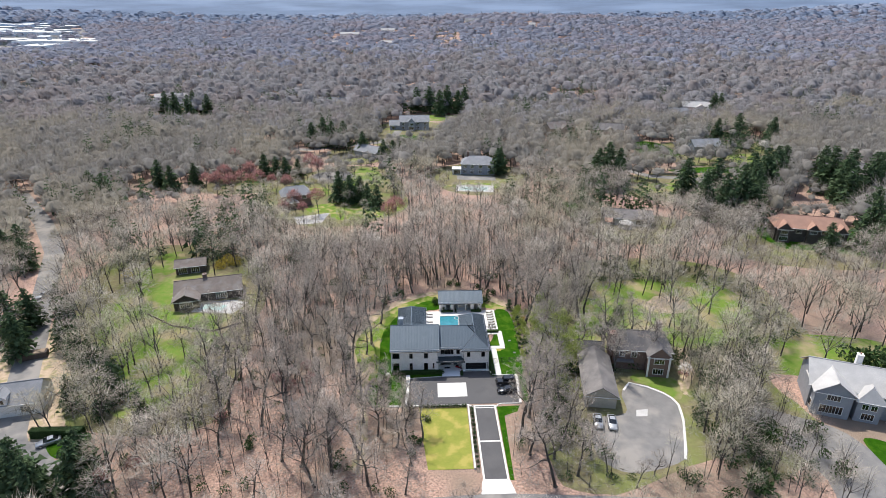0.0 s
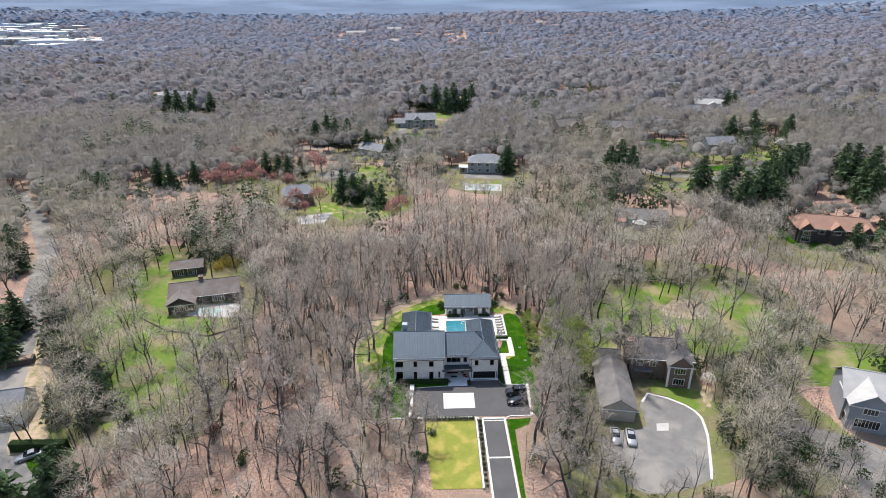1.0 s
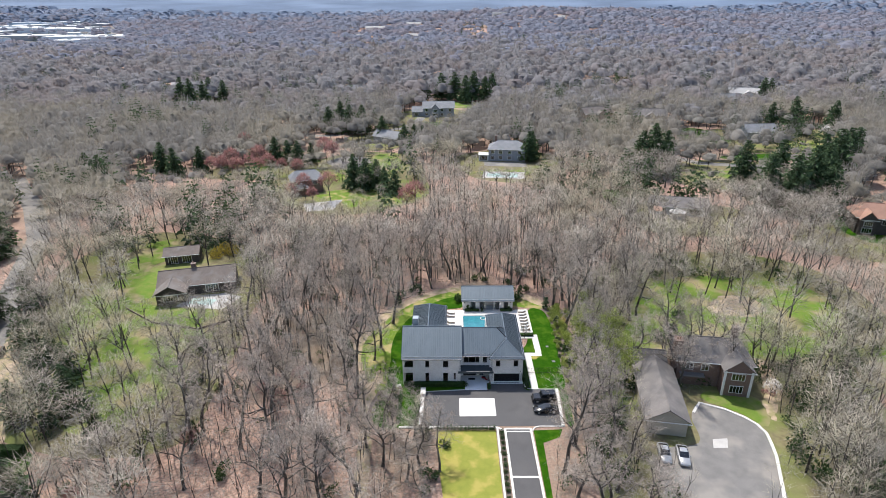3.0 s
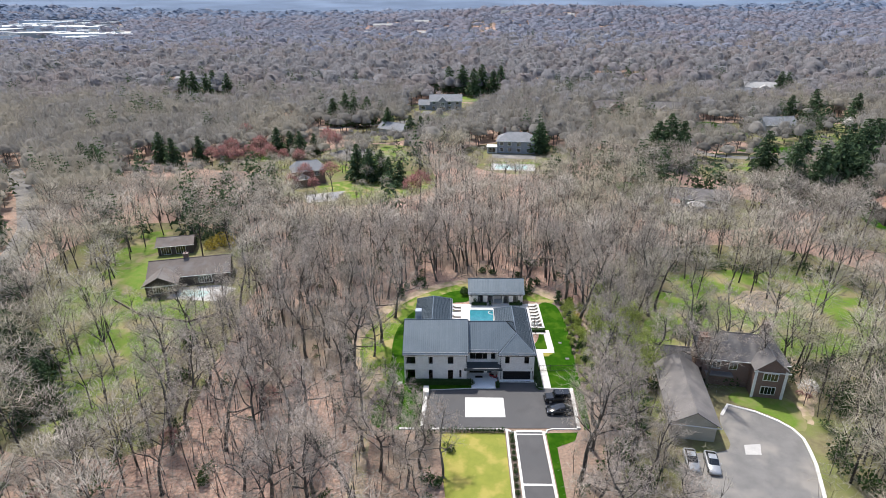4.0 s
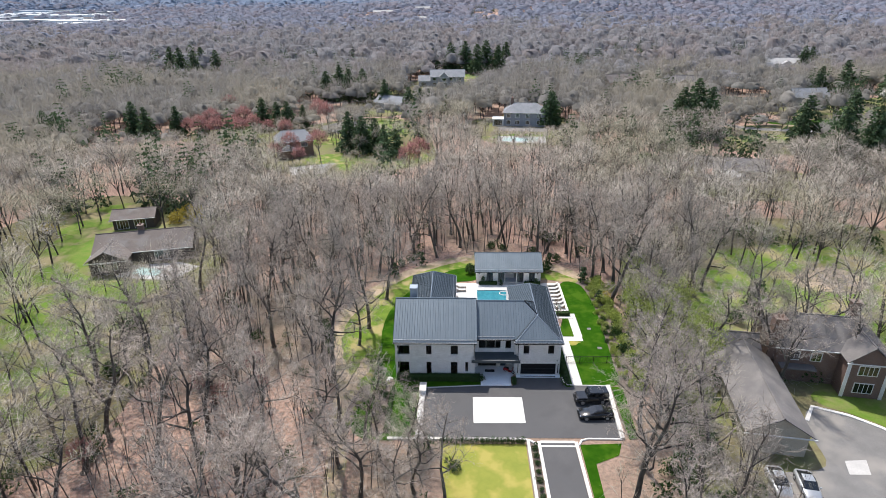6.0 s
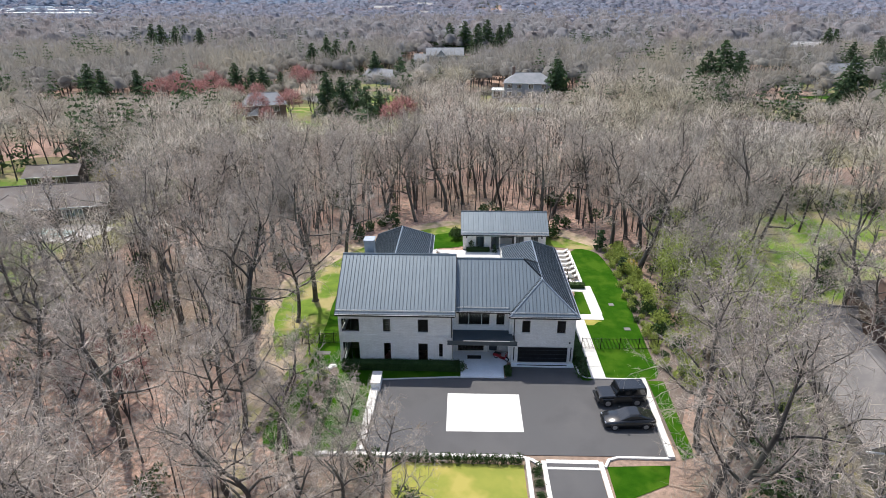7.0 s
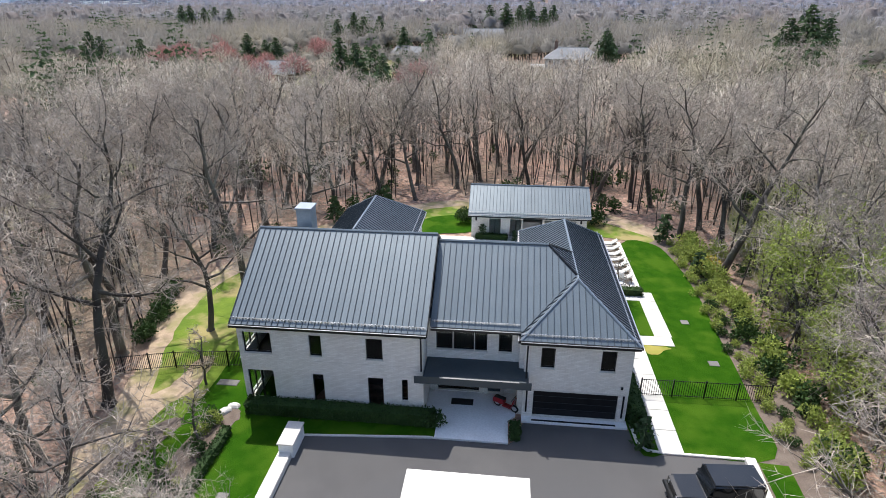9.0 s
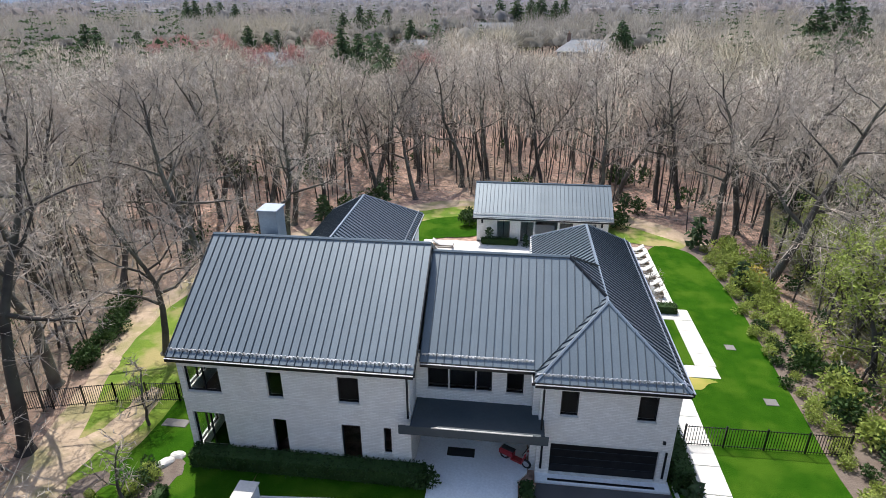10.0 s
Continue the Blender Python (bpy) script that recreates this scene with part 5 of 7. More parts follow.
def join(*pairs):
    vs, fs, k = [], [], 0
    for v, f in pairs:
        vs.append(v)
        fs.append(f + k)
        k += len(v)
    return np.concatenate(vs), np.concatenate(fs)


def unit(v):
    return v / (np.linalg.norm(v) + 1e-9)


def grow(seed, h, limbs, kids, grand, twigs, clear=0.35, wide=0.30, slim=1.0):
    """A bare broad-leaved tree: trunk and limbs, then branches and twigs."""
    rng = np.random.default_rng(seed)
    r0 = h * 0.018
    thick, fine, ts, te, tw = [], [], [], [], []
    pts, p, d = [np.zeros(3)], np.zeros(3), np.array([0, 0, 1.0])
    steps = 7
    for i in range(steps):
        d = unit(d + rng.normal(size=3) * np.array([0.15, 0.15, 0.02]) + np.array([0, 0, 0.05]))
        p = p + d * h * 0.9 / steps
        pts.append(p)
    rad = lambda f: r0 * (1 - 0.9 * f) + 0.02
    thick.append((*pts[0], *(pts[0] + (pts[1] - pts[0]) * 0.16), r0 * 1.7, r0 * 1.08))
    for i in range(steps):
        thick.append((*pts[i], *pts[i + 1], rad(i / steps), rad((i + 1) / steps)))

    def at(f):
        x = min(f * steps, steps - 1e-6)
        i = int(x)
        return pts[i] + (pts[i + 1] - pts[i]) * (x - i)

    spin = rng.uniform(0, 6.28)
    for i in range(limbs):
        f = clear + (1 - clear) * (i + rng.uniform(0, 0.6)) / limbs
        q = at(min(f, 0.99))
        ang = spin + i * 2.4 + rng.uniform(-0.4, 0.4)
        rise = 0.38 + 0.8 * (f - clear) / (1 - clear) + rng.uniform(-0.2, 0.25)
        d = unit(np.array([math.cos(ang), math.sin(ang), rise]))
        L = h * wide * (1.25 - 0.65 * (f - clear) / (1 - clear)) * rng.uniform(0.75, 1.2)
        lp, r = [q], rad(f) * 0.62
        for k in range(4):
            d = unit(d + rng.normal(size=3) * 0.32 + np.array([0, 0, 0.07]))
            q = q + d * L / 4
            lp.append(q)
            thick.append((*lp[-2], *lp[-1], r * (1 - k * 0.23), r * (1 - (k + 1) * 0.23)))
        for k in range(kids):
            u = 0.2 + 0.8 * (k + rng.uniform(0, 0.9)) / kids
            x = min(u * 4, 3.999)
            b = lp[int(x)] + (lp[int(x) + 1] - lp[int(x)]) * (x - int(x))
            d2 = unit(unit(lp[int(x) + 1] - lp[int(x)]) * 0.7 + rng.normal(size=3) * 0.6 + np.array([0, 0, 0.10]))
            L2 = L * rng.uniform(0.28, 0.5) * (1.2 - 0.4 * u)
            m = b + d2 * L2 * 0.55
            d2 = unit(d2 + rng.normal(size=3) * 0.35 + np.array([0, 0, 0.05]))
            e = m + d2 * L2 * 0.5
            rr = max(r * 0.38 * (1.1 - 0.5 * u), 0.022)
            fine.append((*b, *m, rr, rr * 0.7))
            fine.append((*m, *e, rr * 0.7, rr * 0.3))
            for g in range(grand):
                u2 = (g + rng.uniform(0.1, 1)) / grand
                s = b + (m - b) * u2 * 2 if u2 < 0.5 else m + (e - m) * (u2 * 2 - 1)
                d3 = unit(d2 * 0.6 + rng.normal(size=3) * 0.65 + np.array([0, 0, 0.06]))
                L3 = L2 * rng.uniform(0.3, 0.55) + 0.25
                ee = s + d3 * L3
                ts.append(s); te.append(ee); tw.append(0.062 * slim)
                for w in range(twigs):
                    s4 = s + (ee - s) * rng.uniform(0.2, 0.95)
                    d4 = unit(d3 * 0.7 + rng.normal(size=3) * 0.65 + np.array([0, 0, 0.04]))
                    ts.append(s4); te.append(s4 + d4 * L3 * rng.uniform(0.4, 0.9)); tw.append(0.044 * slim)
    trunk = tubes(thick, 7)
    crown = join(tubes(fine, 3), slivers(ts, te, tw, rng))
    return trunk, crown


def crown_twigs(s, e, width, centre, rng, even=0.3):
    """Twigs as slivers that lie flat on the crown, with the crown's own normals."""
    d = e - s
    out = (s + e) / 2 - centre
    out /= np.linalg.norm(out, axis=1, keepdims=True) + 1e-9
    side = np.cross(d, out + rng.normal(size=d.shape) * 0.45)
    side /= np.linalg.norm(side, axis=1, keepdims=True) + 1e-9
    w = np.asarray(width).reshape(-1, 1) * side
    v = np.stack([s + w / 2, s - w / 2, e], axis=1)
    face = np.cross(v[:, 1] - v[:, 0], v[:, 2] - v[:, 0])
    turn = (face * out).sum(axis=1) < 0
    v[turn] = v[turn][:, [1, 0, 2]]
    n = out + np.array([0, 0, 0.25]) + rng.normal(size=out.shape) * even
    n /= np.linalg.norm(n, axis=1, keepdims=True) + 1e-9
    v = np.concatenate([v, np.repeat(n[:, None], 3, axis=1)], axis=2).reshape(-1, 6)
    return v, np.arange(len(v)).reshape(-1, 3)


def dome_tree(seed, h, n, width, length, limbs=6, r=0.25, spread=0.30):
    """A light bare tree for the woods: a leaning trunk, forked limbs and a dome of twigs that fan out from them."""
    rng = np.random.default_rng(seed)
    lean = rng.normal(size=2) * h * 0.035
    c = np.array([lean[0], lean[1], h * 0.60])
    R = np.array([h * spread, h * spread, h * 0.38]) * rng.uniform(0.9, 1.1, 3)
    fork = np.array([lean[0], lean[1], h * 0.42])
    segs = [(0, 0, 0, *fork, r, r * 0.7), (*fork, *(c + R * np.array([0.1, -0.1, 0.6])), r * 0.6, r * 0.15)]
    for i in range(limbs):
        a = i * 2.4 + rng.uniform(0, 1)
        q = fork * rng.uniform(0.72, 0.99)
        m = c + R * np.array([math.cos(a) * 0.40, math.sin(a) * 0.40, rng.uniform(-0.25, 0.15)])
        e = c + R * np.array([math.cos(a + 0.3) * 0.78, math.sin(a + 0.3) * 0.78, rng.uniform(0.1, 0.6)])
        segs.append((*q, *m, r * 0.42, r * 0.28))
        segs.append((*m, *e, r * 0.28, r * 0.08))
    dirs = rng.normal(size=(n, 3))
    dirs /= np.linalg.norm(dirs, axis=1, keepdims=True)
    dirs[:, 2] = np.abs(dirs[:, 2]) * 1.1 - 0.25
    depth = rng.uniform(0.35, 1.0, (n, 1)) ** 0.6
    s = c + R * dirs * depth * 0.82
    out = dirs * 0.75 + rng.normal(size=(n, 3)) * 0.55 + np.array([0, 0, 0.12])
    out /= np.linalg.norm(out, axis=1, keepdims=True)
    e = s + out * length * rng.uniform(0.6, 1.2, (n, 1))
    return tubes(segs, 3), crown_twigs(s, e, width * rng.uniform(0.6, 1.3, n), c - np.array([0, 0, h * 0.12]), rng)


def round_tree(seed, h, rings, segs, hairs, spread=0.36, fill=1.0, hair=1.8, width=0.3, up=0.75):
    """A far bare tree: an uneven, lobed dome of merged twigs with sprays standing out of it, on a trunk."""
    rng = np.random.default_rng(seed)
    R = np.array([h * spread, h * spread, h * 0.33]) * rng.uniform(0.78, 1.22, 3)
    c = np.array([0, 0, h * 0.58])
    ph = rng.uniform(0, 6.28, 4)
    bulge = lambda t, f: 1 + 0.2 * math.sin(3 * t + ph[0]) * math.sin(2.2 * f + ph[1]) + 0.14 * math.sin(2 * t + ph[2]) * f + rng.uniform(-0.07, 0.07)
    dirs = [(0, 0, 1.0)]
    for i in range(rings):
        f = (i + 1) / rings
        el = math.pi / 2 - f * 1.95
        for j in range(segs):
            t = 2 * math.pi * (j + 0.5 * (i % 2)) / segs
            k = bulge(t, f)
            dirs.append((math.cos(el) * math.cos(t) * k, math.cos(el) * math.sin(t) * k, math.sin(el) * k))
    D = np.array(dirs)
    D[0, 2] += rng.uniform(-0.08, 0.1)
    # up leans the normals skyward, which evens out light and dark sides.
    n = D / np.linalg.norm(D, axis=1, keepdims=True) + np.array([0, -0.1, up]) + rng.normal(size=D.shape) * 0.3
    n /= np.linalg.norm(n, axis=1, keepdims=True)
    faces = [(0, 1 + j, 1 + (j + 1) % segs) for j in range(segs)]
    for i in range(rings - 1):
        p, q = 1 + i * segs, 1 + (i + 1) * segs
        for j in range(segs):
            k = (j + 1) % segs
            faces += [(p + j, q + j, q + k), (p + j, q + k, p + k)]
    crown = (np.concatenate([c + D * R * fill, n], axis=1), np.array(faces))
    if hairs:
        d = rng.normal(size=(hairs, 3))
        d[:, 2] = np.abs(d[:, 2]) * 1.1 - 0.3
        d /= np.linalg.norm(d, axis=1, keepdims=True)
        s = c + d * R * rng.uniform(0.7, 0.95, (hairs, 1))
        out = d * 0.9 + np.array([0, 0, 0.35]) + rng.normal(size=(hairs, 3)) * 0.35
        crown = join(crown, crown_twigs(s, s + out * hair * rng.uniform(0.6, 1.2, (hairs, 1)), width * rng.uniform(0.6, 1.3, hairs), c - np.array([0, 0, h * 0.1]), rng))
    lean = rng.normal(size=2) * 0.5
    segs3 = [(0, 0, 0, lean[0], lean[1], h * 0.5, 0.26, 0.16)] + [(lean[0], lean[1], h * 0.3, lean[0] + R[0] * 0.6 * math.cos(a), lean[1] + R[0] * 0.6 * math.sin(a), h * 0.55, 0.14, 0.06) for a in (ph[0], ph[0] + 2.1, ph[0] + 4.2)]
    return tubes(segs3, 3), crown


def conifer(seed, h, tiers, per, sub):
    """A conifer: straight trunk, tiers of drooping boughs with needle sprays."""
    rng = np.random.default_rng(seed)
    s, e, w = [], [], []
    for t in range(tiers):
        f = (t + 0.5) / tiers
        z = h * (0.08 + 0.9 * f)
        L = h * 0.27 * (1 - f) ** 0.62 * (0.8 + 0.4 * rng.uniform()) + 0.3
        for k in range(per):
            a = rng.uniform(0, 6.28)
            d = np.array([math.cos(a), math.sin(a), rng.uniform(-0.25, 0.2)])
            Lk = L * rng.uniform(0.6, 1.15)
            for q in range(sub):
                u = (q + rng.uniform(0, 1)) / sub
                b = np.array([0, 0, z]) + d * Lk * u * 0.9
                dd = unit(d + rng.normal(size=3) * 0.55)
                s.append(b)
                e.append(b + dd * max(Lk * 0.35, 0.5) * rng.uniform(0.7, 1.2) + np.array([0, 0, -0.12 * Lk]))
                w.append(max(Lk * 0.3, 0.4) * rng.uniform(0.7, 1.3))
    return tubes([(0, 0, 0, 0, 0, h * 0.97, h * 0.014, 0.03)], 6), slivers(s, e, w, rng)


def leaf_clump(seed, n, rx, ry, rz, leaf):
    """A shrub crown of many small leaves in an uneven rounded mass."""
    rng = np.random.default_rng(seed)
    lobes = rng.normal(size=(6, 3)) * 0.35
    d = rng.normal(size=(n, 3))
    d /= np.linalg.norm(d, axis=1, keepdims=True)
    c = lobes[rng.integers(0, 6, n)]
    p = (c + d * rng.uniform(0.45, 0.75, (n, 1))) * np.array([rx, ry, rz]) + np.array([0, 0, rz])
    p[:, 2] = np.maximum(p[:, 2], 0.02)
    o = d + rng.normal(size=(n, 3)) * 0.8
    o /= np.linalg.norm(o, axis=1, keepdims=True)
    return slivers(p, p + o * leaf * rng.uniform(0.7, 1.3, (n, 1)), leaf * 0.75 * rng.uniform(0.7, 1.3, n), rng)


def scatter(pair, places):
    """Copies of one light model at places (x, y, z, turn, scale, stretch), as arrays."""
    v, f = pair
    P = np.array(places)
    c, s = np.cos(P[:, 3])[:, None], np.sin(P[:, 3])[:, None]
    k, kz = P[:, 4][:, None], (P[:, 4] * P[:, 5])[:, None]
    X = (v[None, :, 0] * c - v[None, :, 1] * s) * k + P[:, 0][:, None]
    Y = (v[None, :, 0] * s + v[None, :, 1] * c) * k + P[:, 1][:, None]
    Z = v[None, :, 2] * kz + P[:, 2][:, None]
    cols = [X, Y, Z]
    if v.shape[1] > 3:
        cols += [v[None, :, 3] * c - v[None, :, 4] * s, v[None, :, 3] * s + v[None, :, 4] * c, np.broadcast_to(v[None, :, 5], X.shape)]
    V = np.stack(cols, axis=2).reshape(-1, len(cols))
    F = (f[None] + (np.arange(len(P)) * len(v))[:, None, None]).reshape(-1, 3)
    return V, F


def stuff(name, models, places, mat, label, category, which, smooth=False):
    """Many light trees as one object. places[i] goes to model i."""
    pairs = [scatter(m[which], p) for m, p in zip(models, places) if p]
    if pairs:
        me = big_mesh(name, *join(*pairs), mat)
        if smooth:
            me.polygons.foreach_set("use_smooth", [True] * len(me.polygons))
        tagged(new(name, me), label, category, "", "stuff")


# open ground: outlines and circles without trees; thin: lawns with scattered trees
OPEN = [CLEARING,
        strip([(-140, -45), (-60, -41), (-20, -37.5), (10, -36), (40, -38), (80, -46), (140, -60)], 8),
        strip([(-190, 150), (-157, 112), (-135, 82), (-122, 55), (-106, 22), (-98, 5), (-88, -16), (-80, -26), (-76, -40)], 9),
        strip([(-110, 236), (-70, 232), (-52, 240), (-30, 250), (-22, 268), (-20, 285)], 8), strip([(95, 196), (112, 168), (150, 158), (200, 170), (300, 160)], 6),
        [(40.5, -12), (40, 2), (60, 4), (57, -10), (52.5, -17), (46, -19), (36, -18), (31, -14), (31, 8), (41, 12)],
        [(35, -29), (52, -29), (54, -19), (34, -18)], [(-104, -18), (-80, -18), (-64, -14), (-62, -32), (-84, -40), (-112, -20)], [(-112, 10), (-104, 30), (-92, 14), (-84, -4)],
        [(-86, 40), (-76, 30), (-54, 32), (-52, 44), (-56, 60), (-80, 60)], [(-90, 60), (-72, 60), (-72, 70), (-90, 70)],
        [(74, -8), (80, 0), (110, 4), (112, -28), (90, -32), (86, -40), (78, -40), (80, -24)],
        [(124, 76), (140, 70), (160, 64), (166, 84), (156, 98), (126, 98)],
        [(10, 142), (34, 140), (40, 186), (12, 190)], [(-30, 250), (-2, 246), (8, 285), (26, 318), (24, 345), (-4, 345), (-12, 320), (-30, 300)],
        [(-46, 202), (-28, 202), (-24, 226), (-44, 230)], [(-66, 104), (-36, 104), (-38, 122), (-52, 140), (-70, 140)], [(66, 88), (92, 84), (92, 110), (68, 114)]]
THIN = [[(34, 15), (40, 28), (48, 44), (62, 52), (80, 50), (92, 42), (88, 22), (72, 13), (44, 13)],
        [(-58, -6), (-56, 28), (-60, 34), (-84, 42), (-94, 50), (-96, 34), (-86, 12), (-74, -6)],
        [(80, 2), (86, 14), (100, 18), (118, 12), (116, -2), (96, -1)], [(-60, 108), (-14, 108), (-12, 134), (-40, 136)], [(-44, 150), (-24, 150), (-24, 192), (-42, 192)],
        [(126, 206), (148, 206), (148, 246), (126, 246)], [(94, 143), (130, 143), (130, 158), (94, 158)], [(168, 180), (192, 180), (192, 214), (168, 214)], [(-100, 58), (-84, 60), (-88, 82), (-104, 74)], [(130, 172), (172, 172), (172, 184), (130, 184)]]
BOXES = [(min(p[0] for p in z), max(p[0] for p in z), min(p[1] for p in z), max(p[1] for p in z), z) for z in OPEN]
THINB = [(min(p[0] for p in z), max(p[0] for p in z), min(p[1] for p in z), max(p[1] for p in z), z) for z in THIN]
CON_EAST = [(114, 132, 17), (110, 106, 18), (123, 124, 19), (116, 101, 19), (124, 105, 21), (133, 112, 20), (128, 100, 17), (141, 128, 20), (149, 132, 21), (138, 119, 18), (161, 144, 19), (168, 150, 18), (153, 138, 17), (80, 152, 17), (84, 150, 20), (90, 152, 17)]
CON_EAST += [(186, 148, 18), (184, 139, 20), (185, 129, 21), (180, 124, 18), (191, 123, 21), (200, 130, 19), (178, 116, 17), (156, 74, 18), (155, 66, 17), (163, 73, 20), (138, 69, 11), (170, 92, 16)]
CON_WEST = [(-106, 36, 9), (-99, 26, 10), (-89, 13, 9), (-83, 4, 8), (-78, 6, 8), (-72, -3, 9), (-73, -7, 8), (-80, -6, 8), (-95, 17, 8), (-85, 12, 7), (-111, 23, 13), (-104, 14, 12), (-110, 29, 11), (-143, 70, 12), (-141, 75, 12), (-134, 65, 11), (-78, -31, 13), (-73, -33, 14), (-65, -31, 12), (-66, -27, 11), (-70, -35, 12), (-84, -36, 13), (-63, -11, 7)]
CON_MID = [(-40, 133, 13), (-35, 130, 12), (-27, 126, 10), (-23, 125, 9), (-31, 133, 11), (-71, 167, 11), (-82, 170, 12), (-77, 173, 10), (-66, 172, 9), (-58, 236, 15), (-64, 242, 16), (-51, 236, 15), (-70, 238, 14), (-25, 204, 11), (-20, 208, 10), (-16, 206, 10), (-38, 221, 12), (35, 173, 13), (37, 178, 12)]
CON_NORTH = [(10, 340, 18), (16, 348, 20), (2, 352, 19), (24, 344, 17), (-8, 356, 18), (30, 354, 18), (-20, 348, 15), (-120, 150, 12), (-128, 156, 13), (-112, 158, 11), (-140, 130, 14), (-150, 138, 13), (-178, 330, 17), (-190, 336, 18), (-168, 342, 16), (-200, 344, 18), (-182, 352, 17), (220, 330, 16), (228, 336, 15), (180, 240, 14), (196, 246, 16), (214, 238, 15), (-46, 66, 8)]
CONIFERS = CON_EAST + CON_WEST + CON_MID + CON_NORTH
REDS = [(-98, 157), (-89, 154), (-81, 154), (-102, 189), (-98, 146), (-60, 177), (-79, 206), (-52, 112), (-57, 120), (-14, 106), (-17, 102), (-66, 145), (-82, 145), (-91, 145), (-55, 169), (-105, 152), (-74, 151), (-88, 163), (-47, 118), (-60, 112), (-34, 1), (-31, 3.4), (-36.5, -1), (-29, -1.5), (-33, -4), (-62, -30), (-57, -27), (57.4, 0.2), (58.6, -0.6), (-45, -14)]


def woods_here(x, y, rng):
    for x0, x1, y0, y1, z in BOXES:
        if x0 < x < x1 and y0 < y < y1 and inside(x, y, z):
            return False
    for x0, x1, y0, y1, z in THINB:
        if x0 < x < x1 and y0 < y < y1 and inside(x, y, z):
            return rng.random() < (0.32 if x > 0 else 0.75)
    return True


SEEN = [(25, 176, 22), (-12, 290, 22), (-34, 215, 14), (-50, 116, 9), (140, 82, 18), (-68, 44, 14), (-80, 62, 8), (91, -10, 16), (38, -4, 10), (50, 4, 12), (20, 152, 14), (8, 332, 20), (-14, 258, 13), (-33, 172, 10), (136, 226, 13), (112, 150, 16), (-32, 122, 20), (-86, 172, 10), (180, 196, 12), (-182, 338, 22), (6, 346, 26), (-64, 214, 16), (-30, 138, 12), (-126, 152, 16), (172, 122, 16), (196, 242, 22), (-222, 406, 18), (118, 262, 12), (160, 214, 10), (205, 160, 14), (215, 345, 14), (150, 178, 20), (88, 270, 12), (-66, 178, 12), (-100, 156, 16)]


def sight(x, y):
    """Lower, younger trees stand on the south side of houses and lawns."""
    for hx, hy, w in SEEN:
        if abs(x - hx * (y + 112) / (hy + 112)) < w and -50 < y - hy < 2:
            return 0.42 + 0.4 * min(1, (hy - y) / 55)
    return 1.0


def opened(x, y):
    return any(abs(x - hx) < w and -7 - w * 0.3 < y - hy < 4 for hx, hy, w in SEEN)


def evergreen_stand(x, y):
    """Where stands of conifers grow in the far woods."""
    return noise.noise(Vector((x * 0.011, y * 0.007, 3))) > (0.30 if x < 0.1 * y else 0.40)


def in_view(x, y):
    return abs(x) < 0.80 * (y + 112) + 16


def bare_tree(name, label, trunk, crown, m, group):
    t = thing(name, label, "tree", group)
    t.matrix_world = m
    part("trunk", trunk, None, t)
    part("crown", crown, None, t)
    return t


